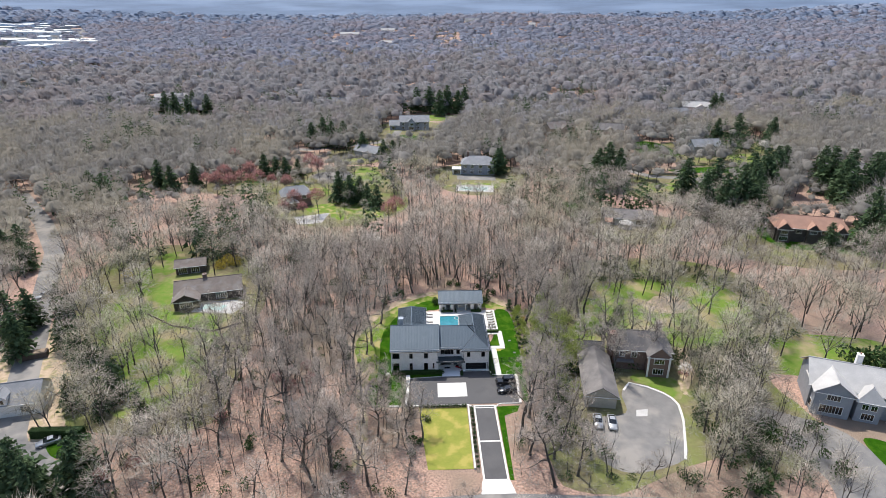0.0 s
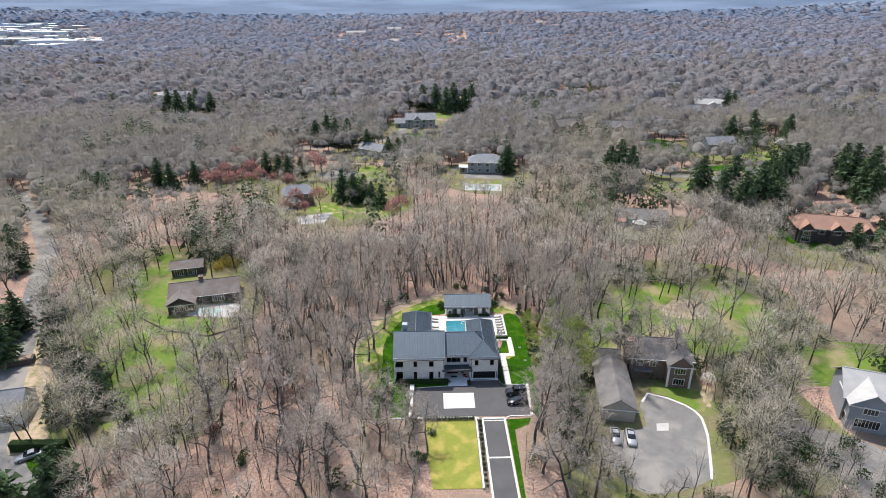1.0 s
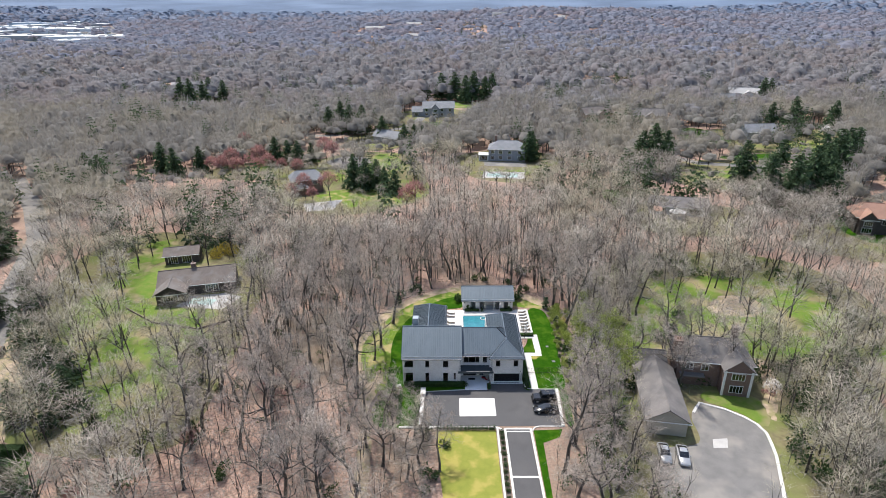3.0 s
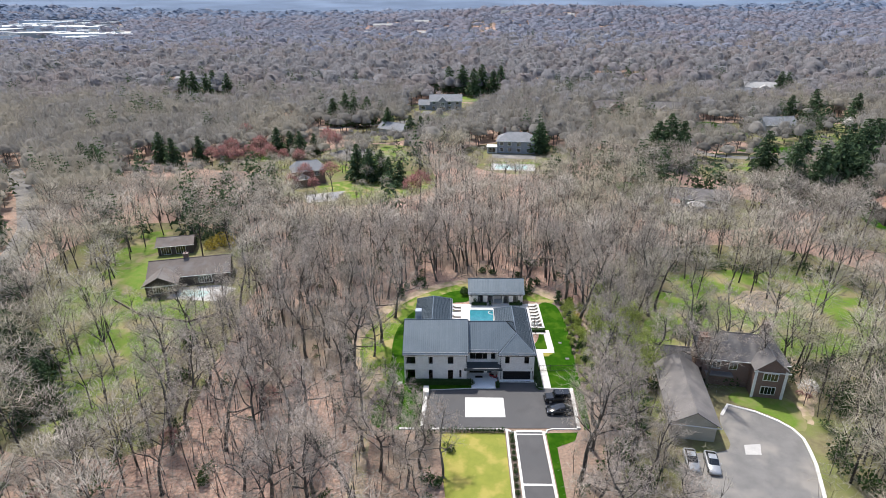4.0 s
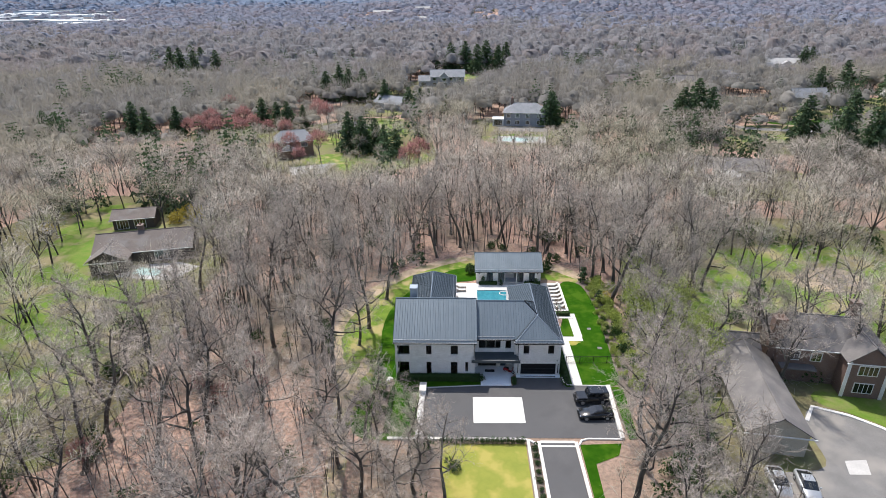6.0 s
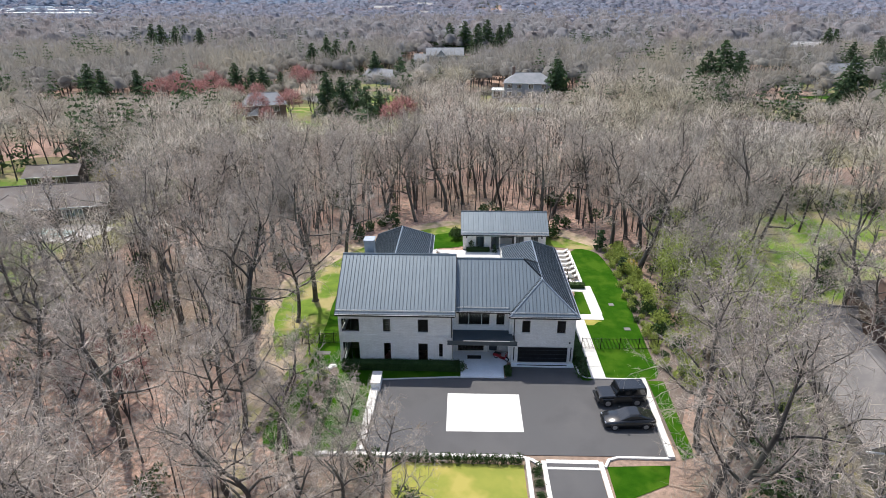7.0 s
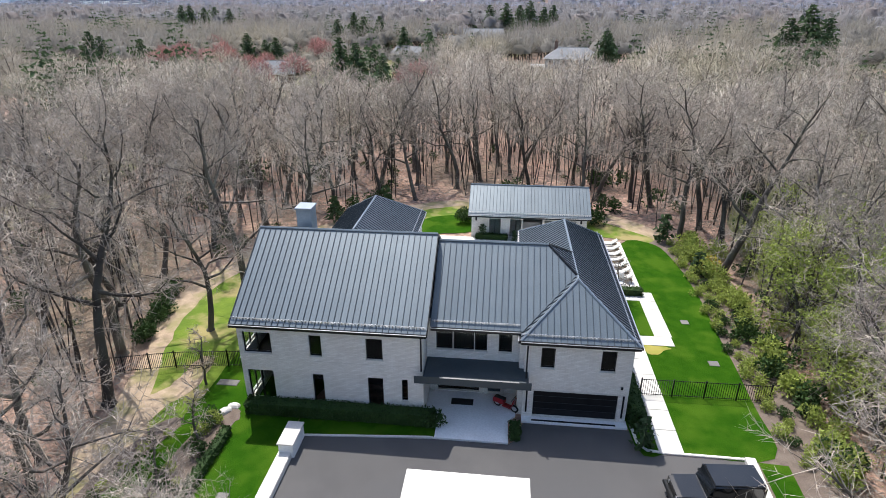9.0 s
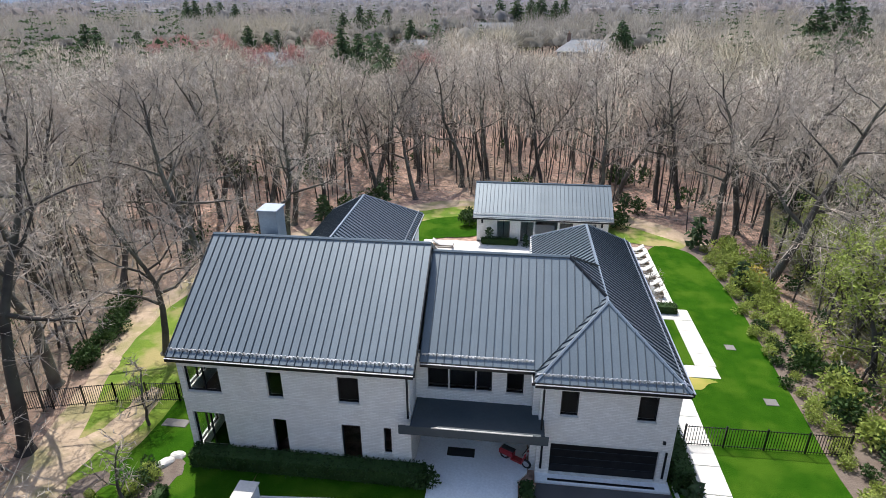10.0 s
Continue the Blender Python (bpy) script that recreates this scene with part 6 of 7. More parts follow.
def woods():
    rng = random.Random(3)
    hi, mid = [], []
    for k in range(6):
        tr, cr = grow(100 + k, 18.5, 13, 8, 6, 5, 0.30 + 0.03 * (k % 3), 0.29, 0.66)
        hi.append((big_mesh("trunk", *tr, M_BARK), big_mesh("crown", *cr, M_TWIG)))
        tr, cr = grow(200 + k, 18.0, 11, 7, 5, 4, 0.36, 0.31)
        mid.append((big_mesh("trunk", *tr, M_BARK), big_mesh("crown", *cr, M_TWIG)))
    for a, b in hi + mid:
        a.polygons.foreach_set("use_smooth", [True] * len(a.polygons))

    near = [(-12.7, -17.2, 0.72), (-6.8, -16.6, 0.70), (-3.4, -18.4, 0.62), (-16.8, 17.7, 0.95), (-22.4, 8.7, 1.0), (-19.8, 3.4, 1.02), (20.9, -6.4, 0.84), (23.4, -2.6, 0.9), (26.4, 1.8, 0.7), (27.4, 6.0, 0.65), (29.0, 11.0, 0.7), (-15.0, 27.5, 0.9), (-17.6, 12.6, 0.7), (-8.6, -20.5, 0.62), (-5.2, -10.4, 0.54), (-8.0, -11.2, 0.56), (-11.2, -11.8, 0.58), (-13.6, -8.6, 0.68), (-17.4, -5.6, 0.74), (-19.6, -9.0, 0.8), (-15.8, -13.0, 0.7), (-20.4, -1.6, 0.8)]
    spots = [(x, y, s, True) for x, y, s in near]
    b_far, c_far, d_far, e_far, g_far = [], [], [], [], []
    taken = {}

    def free(x, y, gap):
        i, j = int(x // 4), int(y // 4)
        for a in range(i - 1, i + 2):
            for b in range(j - 1, j + 2):
                for q in taken.get((a, b), ()):
                    if (q[0] - x) ** 2 + (q[1] - y) ** 2 < gap * gap:
                        return False
        taken.setdefault((i, j), []).append((x, y))
        return True

    for x, y, s in near:
        free(x, y, 0.1)
    # woods round the property and outwards, by distance from the house
    y = -52.0
    while y < 352:
        step = 5.3 if y < 110 else 6.3
        x = -0.80 * (y + 112) - 16
        while x < 0.80 * (y + 112) + 16:
            px, py = x + rng.uniform(-2.4, 2.4), y + rng.uniform(-2.4, 2.4)
            sparse = -46 < px < -8 and -32 < py < 24
            if woods_here(px, py, rng) and not (-22 < px < -6 and -16 < py < 1) and not (sparse and rng.random() < (0.62 if px > -26 else 0.45)) and (math.hypot(px, py) < 60 or not opened(px, py) or rng.random() < 0.25) and free(px, py, 2.6):
                d = math.hypot(px - 1, py - 8)
                s = rng.uniform(0.74, 1.02)
                if d > 56:
                    s *= sight(px, py)
                if abs(px - 4) < 12 and py < -20:
                    s *= 0.62
                if 27 < px < 50 and -38 < py < -6:
                    s *= 0.45
                if d < 56 and len(spots) < 295:
                    spots.append((px, py, s, d < 38))
                elif d < 165:
                    b_far.append((px, py, 0, rng.uniform(0, 6.28), s, rng.uniform(0.9, 1.1)))
                else:
                    (d_far if rng.random() < (py - 250) / 110 else c_far).append((px, py, far_rise(px, py), rng.uniform(0, 6.28), s, rng.uniform(0.85, 1.1)))
            x += step
        y += step
    for i in range(170):
        px, py = rng.uniform(-125, 125), rng.uniform(-150, -62)
        if free(px, py, 3.2):
            b_far.append((px, py, 0, rng.uniform(0, 6.28), rng.uniform(0.6, 0.8), rng.uniform(0.85, 1.05)))
    y = 352.0
    while y < 900:
        x = -0.80 * (y + 112) - 16
        while x < 0.80 * (y + 112) + 16:
            px, py = x + rng.uniform(-5.5, 5.5), y + rng.uniform(-5.5, 5.5)
            if not any(abs(px - hx) < w and -w * 1.6 < py - hy < w * 0.4 for hx, hy, w in FAR_HOUSES) and not (evergreen_stand(px, py) and rng.random() < 0.75):
                # Mixed with the next, bluer tier so the haze tint comes on gradually.
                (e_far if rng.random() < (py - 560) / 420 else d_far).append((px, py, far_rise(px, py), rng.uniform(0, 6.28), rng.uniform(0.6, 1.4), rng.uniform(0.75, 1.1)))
            x += 8.6
        y += 8.6
    y = 900.0
    while y < 2500:
        g = 12.5 + (y - 900) * 0.013
        x = -0.80 * (y + 112) - 16
        while x < 0.80 * (y + 112) + 16:
            px, py = x + rng.uniform(-g * 0.6, g * 0.6), y + rng.uniform(-g * 0.6, g * 0.6)
            if not (px < -0.575 * py and 960 < py < 2100 and rng.random() < 0.93) and not any(abs(px - hx) < w and -w * 2 < py - hy < w for hx, hy, w in FAR_HOUSES) and not (evergreen_stand(px, py) and py < 1700 and rng.random() < 0.6):
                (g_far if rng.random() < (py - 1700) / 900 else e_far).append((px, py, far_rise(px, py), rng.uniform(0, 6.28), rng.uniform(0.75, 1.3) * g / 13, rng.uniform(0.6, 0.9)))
            x += g
        y += g
    for i, (x, y, s, fine) in enumerate(spots):
        tr, cr = (hi if fine else mid)[i % 6]
        bare_tree("bare_tree", "tall leafless broad-leaved tree with grey twigs", tr, cr, pose(x, y, -0.05, 0, 0, rng.uniform(0, 360)) @ Matrix.Diagonal((s, s, s * rng.uniform(0.9, 1.08), 1)), "trees round the property")

    def split(places, n):
        return [places[k::n] for k in range(n)]

    mb = [dome_tree(300 + k, 15.5, 400, 0.085, 2.3, 5, 0.24, 0.36) for k in range(8)]
    stuff("woodland_trunks", mb, split(b_far, 8), M_WOODBARK, "dark trunks of the leafless woodland", "woods", 0)
    stuff("woodland_twigs", mb, split(b_far, 8), M_WOODS, "grey-brown leafless crowns of the woodland", "woods", 1)
    mc = [round_tree(400 + k, 14.0, 3, 7, 104, 0.42, 0.62, 3.2, 0.2) for k in range(9)]
    stuff("woodland_trunks", mc, split(c_far, 9), M_WOODBARK, "dark trunks of the farther leafless woodland", "woods", 0)
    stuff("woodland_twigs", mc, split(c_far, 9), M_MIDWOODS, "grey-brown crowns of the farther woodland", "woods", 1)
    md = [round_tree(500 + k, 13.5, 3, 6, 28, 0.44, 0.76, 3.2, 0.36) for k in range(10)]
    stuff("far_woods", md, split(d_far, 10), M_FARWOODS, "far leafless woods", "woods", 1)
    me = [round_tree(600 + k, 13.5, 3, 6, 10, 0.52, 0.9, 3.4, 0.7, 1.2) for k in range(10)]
    stuff("distant_woods", me, split(e_far, 10), M_DISTANTHAZE, "distant leafless woods on low hills", "woods", 1)

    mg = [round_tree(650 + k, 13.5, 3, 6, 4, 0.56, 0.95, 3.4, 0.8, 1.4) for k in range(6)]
    stuff("horizon_woods", mg, split(g_far, 6), M_HORIZONHAZE, "blue-grey woods towards the horizon", "woods", 1)

    # thin young stems between the big trees
    poles = []
    while len(poles) < 860:
        px, py = rng.uniform(-78, 78), rng.uniform(-48, 100)
        if in_view(px, py) and woods_here(px, py, rng) and not any(inside(px, py, z) for z in THIN):
            poles.append((px, py, 0, rng.uniform(0, 6.28), rng.uniform(0.45, 0.95) * (0.6 if abs(px - 4) < 14 and py < -8 else 1), rng.uniform(0.9, 1.2)))
    while len(poles) < 1200:
        px, py = rng.uniform(-48, 46), rng.uniform(4, 78)
        if woods_here(px, py, rng) and not any(inside(px, py, z) for z in THIN):
            poles.append((px, py, 0, rng.uniform(0, 6.28), rng.uniform(0.6, 1.1), rng.uniform(0.95, 1.25)))
    mp = [dome_tree(860 + k, 13, 70, 0.05, 1.5, 2, 0.11, 0.16) for k in range(5)]
    stuff("young_stems", mp, split(poles, 5), M_WOODBARK, "thin dark young stems in the woods", "woods", 0)
    stuff("young_twigs", mp, split(poles, 5), M_WOODS, "sparse twigs of young stems", "woods", 1)

    # conifers
    cn = [conifer(700 + k, 15, 27, 10, 4) for k in range(4)]
    cm = [(big_mesh("trunk", *t, M_BARK), big_mesh("needles", *c, M_PINE)) for t, c in cn]
    for i, (x, y, h) in enumerate(CONIFERS):
        t = thing("conifer", "tall dark green conifer among bare trees", "tree", "conifers")
        s = h * 1.12 / 15
        t.matrix_world = pose(x, y, 0, 0, 0, i * 67) @ Matrix.Diagonal((s * 1.18, s * 1.18, s, 1))
        part("trunk", cm[i % 4][0], None, t)
        part("needles", cm[i % 4][1], None, t)
    far_con = []
    for k in range(3600):
        y = 330 + 1500 * rng.random() ** 1.4
        x = rng.uniform(-0.78, 0.78) * (y + 100)
        if evergreen_stand(x, y) or k % 23 == 0:
            far_con.append((x, y, far_rise(x, y), rng.uniform(0, 6), rng.uniform(0.8, 1.1), rng.uniform(0.85, 1.05)))
    clear = len(far_con) + 260
    while len(far_con) < clear:
        y = rng.uniform(70, 420)
        x = rng.uniform(-0.78, 0.78) * (y + 100)
        if abs(x) + abs(y) > 95 and woods_here(x, y, rng) and not opened(x, y) and (noise.noise(Vector((x * 0.02, y * 0.02, 7))) > 0.24 or rng.random() < 0.015):
            far_con.append((x, y, far_rise(x, y), rng.uniform(0, 6), rng.uniform(0.7, 1.25), rng.uniform(0.8, 1.05)))
    cf = [conifer(750 + k, 16, 13, 6, 2) for k in range(3)]
    stuff("far_conifers", cf, split(far_con, 3), M_PINE, "dark conifers scattered in the far woods", "woods", 1)

    # budding red maples, blossom
    rm = [dome_tree(800 + k, 14, 560, 0.2, 1.7, 6, 0.22, 0.33) for k in range(3)]
    rmm = [(big_mesh("trunk", *a, M_BARK), big_mesh("crown", *b, M_RED)) for a, b in rm]
    for i, (x, y) in enumerate(REDS):
        t = thing("red_maple", "budding red maple with a rosy crown", "tree", "red maples", x, y, 0, i * 50)
        t.scale = [rng.uniform(0.6, 0.95) if y > 50 else (0.16 if x > 50 else 0.4)] * 3
        part("trunk", rmm[i % 3][0], None, t)
        part("crown", rmm[i % 3][1], None, t)
    for i, (x, y, s) in enumerate([(57.5, -1.5, 0.42), (61, -14, 0.55), (64, -18, 0.5), (29, 21, 0.45), (190, 206, 0.8)]):
        tr, cr = dome_tree(830 + i, 14, 420, 0.2, 1.0, 7, 0.2, 0.32)
        t = thing("blossom_tree", "small tree in white blossom", "tree", "blossom trees", x, y, 0, i * 40)
        t.scale = (s, s, s)
        part("trunk", big_mesh("trunk", *tr, M_BARK), None, t)
        part("crown", big_mesh("crown", *cr, M_WHITEBLOOM), None, t)
    fo = big_mesh("leaves", *leaf_clump(850, 500, 1.8, 1.6, 1.1, 0.35), M_YELLOW)
    for i, (x, y, s) in enumerate([(-72, 66, 1.2), (-69, 68, 1.3), (-66, 67, 1.0), (-98, 60, 1.0), (236, 176, 2.0), (-240, 620, 4.0), (18, 186, 1.0)]):
        t = thing("forsythia", "forsythia shrub in yellow flower", "shrub", "forsythias", x, y, 0, i * 70)
        t.scale = (s, s, s)
        part("leaves", fo, None, t)
        part("stem", Geo().tube((0, 0, 0), (0.1, 0, 0.9), 0.05, 0.02, 5), M_BARK, t)


woods()

# ---------- planting near the house ----------
def shrub(name, label, mesh, x, y, s=(1, 1, 1), turn=0, group="", stem=True):
    t = thing(name, label, "shrub", group, x, y, 0, turn)
    t.scale = s
    part("leaves", mesh, None, t)
    if stem:
        part("stem", STEM, None, t)
    return t


STEM = Geo().tube((0, 0, 0), (0.05, 0, 0.5), 0.04, 0.02, 5).data("stem", M_BARK)
BALL = [big_mesh("leaves", *leaf_clump(900 + k, 420, 0.62, 0.62, 0.52, 0.16), M_LEAF) for k in range(3)]
LOOSE = [big_mesh("leaves", *leaf_clump(910 + k, 420, 0.95, 0.95, 0.75, 0.26), M_LEAF) for k in range(3)]
FRESH = [big_mesh("leaves", *leaf_clump(920 + k, 420, 0.95, 0.95, 0.85, 0.25), M_YLEAF) for k in range(3)]
GOLD = [big_mesh("leaves", *leaf_clump(930 + k, 360, 0.9, 0.9, 0.8, 0.25), M_YELLOW) for k in range(2)]
rs = random.Random(8)
for i in range(17):
    shrub("boxwood", "clipped round boxwood in a row beside the lawn", BALL[i % 3], -4.0 + i * 0.62, -8.72, (0.55, 0.55, 0.85), i * 50, "boxwood row")


shrub("boxwood", "clipped round boxwood at the end of the front hedge", BALL[0], 0.95, 3.6, (1.15, 1.0, 1.1), 20, "clipped balls")


def hedge(label, x0, x1, y0, y1, h, seed):
    """A clipped hedge of small leaves over a dense core."""
    rng = np.random.default_rng(seed)
    n = int(((x1 - x0) * (y1 - y0) + (x1 - x0 + y1 - y0) * h * 2) * 150)
    p = np.stack([rng.uniform(x0, x1, n), rng.uniform(y0, y1, n), rng.uniform(0.02, h, n)], axis=1)
    side = rng.integers(0, 5, n)
    for k, (ax, val) in enumerate(((0, x0), (0, x1), (1, y0), (1, y1), (2, h))):
        p[side == k, ax] = val + rng.normal(size=(side == k).sum()) * 0.05
    d = rng.normal(size=(n, 3))
    d /= np.linalg.norm(d, axis=1, keepdims=True)
    t = thing("hedge", label, "hedge", "clipped hedges")
    part("leaves", big_mesh("leaves", *slivers(p, p + d * 0.12, np.full(n, 0.1), rng), M_LEAF), None, t)
    part("core", Geo().box(x0 + 0.05, x1 - 0.05, y0 + 0.05, y1 - 0.05, 0, h - 0.06), M_LEAF, t)


hedge("dark clipped hedge under the front windows", -10.6, 1.0, 3.35, 4.2, 0.95, 1)
hedge("dark clipped hedge beside the entry slab", 5.62, 6.2, 2.8, 4.0, 0.6, 2)
hedge("dark clipped hedge along the garage wall", 12.75, 13.6, 4.6, 12.5, 1.3, 3)
hedge("low clipped hedge in the west bed", -11.35, -10.8, -7.0, 1.6, 0.6, 9)
hedge("low dark hedge before the pool house", 2.0, 5.2, 32.9, 33.5, 0.7, 4)
hedge("low dark hedge before the pool house", 10.5, 13.3, 32.9, 33.5, 0.7, 5)
hedge("low dark hedge beside the terrace", 13.8, 16.9, 21.6, 22.4, 0.7, 6)
hedge("low dark hedge beside the terrace", 13.2, 14.0, 15.6, 20.6, 0.6, 7)
hedge("tall dark hedge beside the asphalt drive", -83.5, -73, -15.8, -14.4, 2.0, 8)
for i in range(40):
    y = 2.5 + i * 0.8
    m = rs.choice(LOOSE + FRESH + FRESH)
    shrub("bed_shrub", "low green shrub in the mulched bed", m, 21.95 + 0.5 * math.sin(i * 1.7) + (0.4 if y > 20 else 0), y, [rs.uniform(0.36, 0.6)] * 3, i * 40, "bed shrubs")
for i in range(36):
    y = 1.5 + i * 0.95
    m = rs.choice(FRESH * 2 + GOLD[:1]) if 21 < y < 31 else rs.choice(LOOSE + FRESH + FRESH)
    shrub("bed_shrub", "taller yellow-green shrub at the back of the bed", m, 23.9 + rs.uniform(-0.7, 0.9), y, [rs.uniform(0.65, 1.1)] * 3, i * 60, "bed shrubs")
for i, (x, y, k) in enumerate([(27.5, 12, 1.0), (29, 15.5, 1.2), (27.8, 18.8, 1.1), (30.5, 20.5, 1.3), (28.4, 23.5, 0.9), (26.9, 8.0, 0.8), (31.8, 13.0, 1.2), (30.5, 8.5, 1.0), (33.5, 5.0, 1.0), (34.0, 17.5, 1.1), (27.4, 2.5, 0.8), (32.5, 24.5, 1.0), (29.0, 28.5, 0.9), (35.5, 10.5, 1.1), (25.6, -1.5, 0.8), (26.2, 4.2, 0.85), (25.9, 9.4, 0.8), (27.0, -5.5, 0.9), (26.6, 14.6, 1.15), (28.4, 11.0, 1.3), (26.3, 6.4, 1.0), (28.0, 7.0, 1.25), (29.6, 3.6, 1.2), (27.2, 21.0, 1.0), (31.6, 17.0, 1.3), (30.2, 11.8, 1.35)]):
    tr, cr = grow(980 + i, 7.0, 8, 4, 3, 2, 0.2, 0.34, 0.5)
    t = thing("leafing_tree", "young tree coming into fresh yellow-green leaf", "tree", "leafing trees", x, y, 0, i * 70)
    t.scale = (k * 1.2, k * 1.2, k * 1.1)
    part("trunk", big_mesh("trunk", *tr, M_BARK), None, t)
    part("twigs", big_mesh("twigs", *cr, M_TWIG), None, t)
    lf = np.random.default_rng(i)
    tips = cr[0][lf.integers(0, len(cr[0]), 1800)] + lf.normal(size=(1800, 3)) * 0.24
    part("leaves", big_mesh("leaves", *slivers(tips, tips + lf.normal(size=(1800, 3)) * 0.10, lf.uniform(0.06, 0.13, 1800), lf), M_YLEAF), None, t)
for i in range(64):
    shrub("understory_shrub", "thin shrub in fresh yellow-green leaf under bare trees", FRESH[i % 3] if i % 4 else LOOSE[i % 3], rs.uniform(25.8, 36), rs.uniform(-8, 34), [rs.uniform(0.5, 1.15)] * 3, i * 53, "understory shrubs")
for i in range(12):
    shrub("bed_shrub", "low green shrub in the outer mulched bed", FRESH[i % 3] if i % 2 else LOOSE[i % 3], -16.5 + i * 0.17 + rs.uniform(-0.35, 0.35), -6.4 + i * 0.68, [rs.uniform(0.25, 0.42)] * 3, i * 71, "bed shrubs")
for i in range(18):
    shrub("bed_shrub", "low shrub in the bed by the west lawn", rs.choice(LOOSE + FRESH), rs.uniform(-12.9, -11.7), rs.uniform(-6.5, 3.0), [rs.uniform(0.3, 0.55)] * 3, i * 33, "bed shrubs")
for i in range(15):
    a = i / 14
    shrub("rhododendron", "dark broad-leaved evergreen shrub at the wood's edge", LOOSE[i % 3], -21.9 - 2.4 * a + rs.uniform(-0.5, 0.5), 10.5 + 9 * a, [rs.uniform(0.5, 1.0)] * 3, i * 47, "woodland evergreens")
for i, (x, y, s) in enumerate([(-13.5, 41, 1.0), (-12, 43, 0.9), (-14.8, 39, 0.8), (-11, 44.5, 0.9), (5, 50, 1.0), (7.6, 49.5, 0.9), (18, 43.5, 1.0), (14, 48, 0.9), (0.6, 39.5, 1.0), (0.4, 37.8, 1.0), (15, 39.2, 1.2), (-46, -12, 1.2), (-38, -20, 1.1), (-20, -26, 0.9), (-2.5, -13, 0.8), (-4.2, -20, 0.8), (-5.5, -23, 0.9), (24, -14, 2.0), (26, -10, 2.6), (28, -4, 2.8), (31, 4, 2.4), (25, -20, 2.2), (48, 24, 1.6), (52, 30, 1.6), (44, 20, 1.4), (106, 2, 3.6), (103, 4, 3.0), (-56, 16, 1.8), (-52, 4, 1.6), (62, -26, 3.0), (66, -22, 2.6), (58, -34, 2.8), (18, 54, 1.8), (-30, 50, 2.0), (34, 46, 1.8)]):
    shrub("evergreen_shrub", "dark evergreen shrub under the bare trees", LOOSE[i % 3], x, y, [s] * 3, i * 31, "woodland evergreens")
for i in range(14):
    shrub("drive_shrub", "small shrub in the bed beside the drive", rs.choice(LOOSE), 7.25, -9.6 - i * 1.3, [rs.uniform(0.3, 0.45)] * 3, i * 25, "bed shrubs")
sc = [conifer(950 + k, 3.2, 10, 7, 2) for k in range(2)]
scm = [(big_mesh("trunk", *t, M_BARK), big_mesh("needles", *c, M_PINE)) for t, c in sc]
for i, (x, y, s) in enumerate([(21.6, 34.5, 1.0), (22.8, 26.5, 0.75), (13.2, 3.0, 0.7), (-9.5, 42, 0.9), (16.2, 41.8, 0.9), (-14.5, 36.6, 1.0), (2.6, 33.2, 0.55), (6.0, 33.0, 0.4), (12.6, 33.0, 0.5)]):
    t = thing("small_conifer", "small conical evergreen near the lawn", "tree", "small conifers", x, y, 0, i * 80)
    t.scale = (s, s, s)
    part("trunk", scm[i % 2][0], None, t)
    part("needles", scm[i % 2][1], None, t)
for i, (x, y) in enumerate([(-12.3, 0.6), (-12.2, -3.6), (14.9, 21.2), (-14.6, 6.0)]):
    tr, cr = grow(970 + i, 4.0, 7, 4, 3, 2, 0.3, 0.3)
    t = thing("sapling", "slender leafless sapling in the bed", "tree", "saplings", x, y, 0, i * 90)
    part("trunk", big_mesh("trunk", *tr, M_BARK), None, t)
    part("crown", big_mesh("crown", *cr, M_TWIG), None, t)


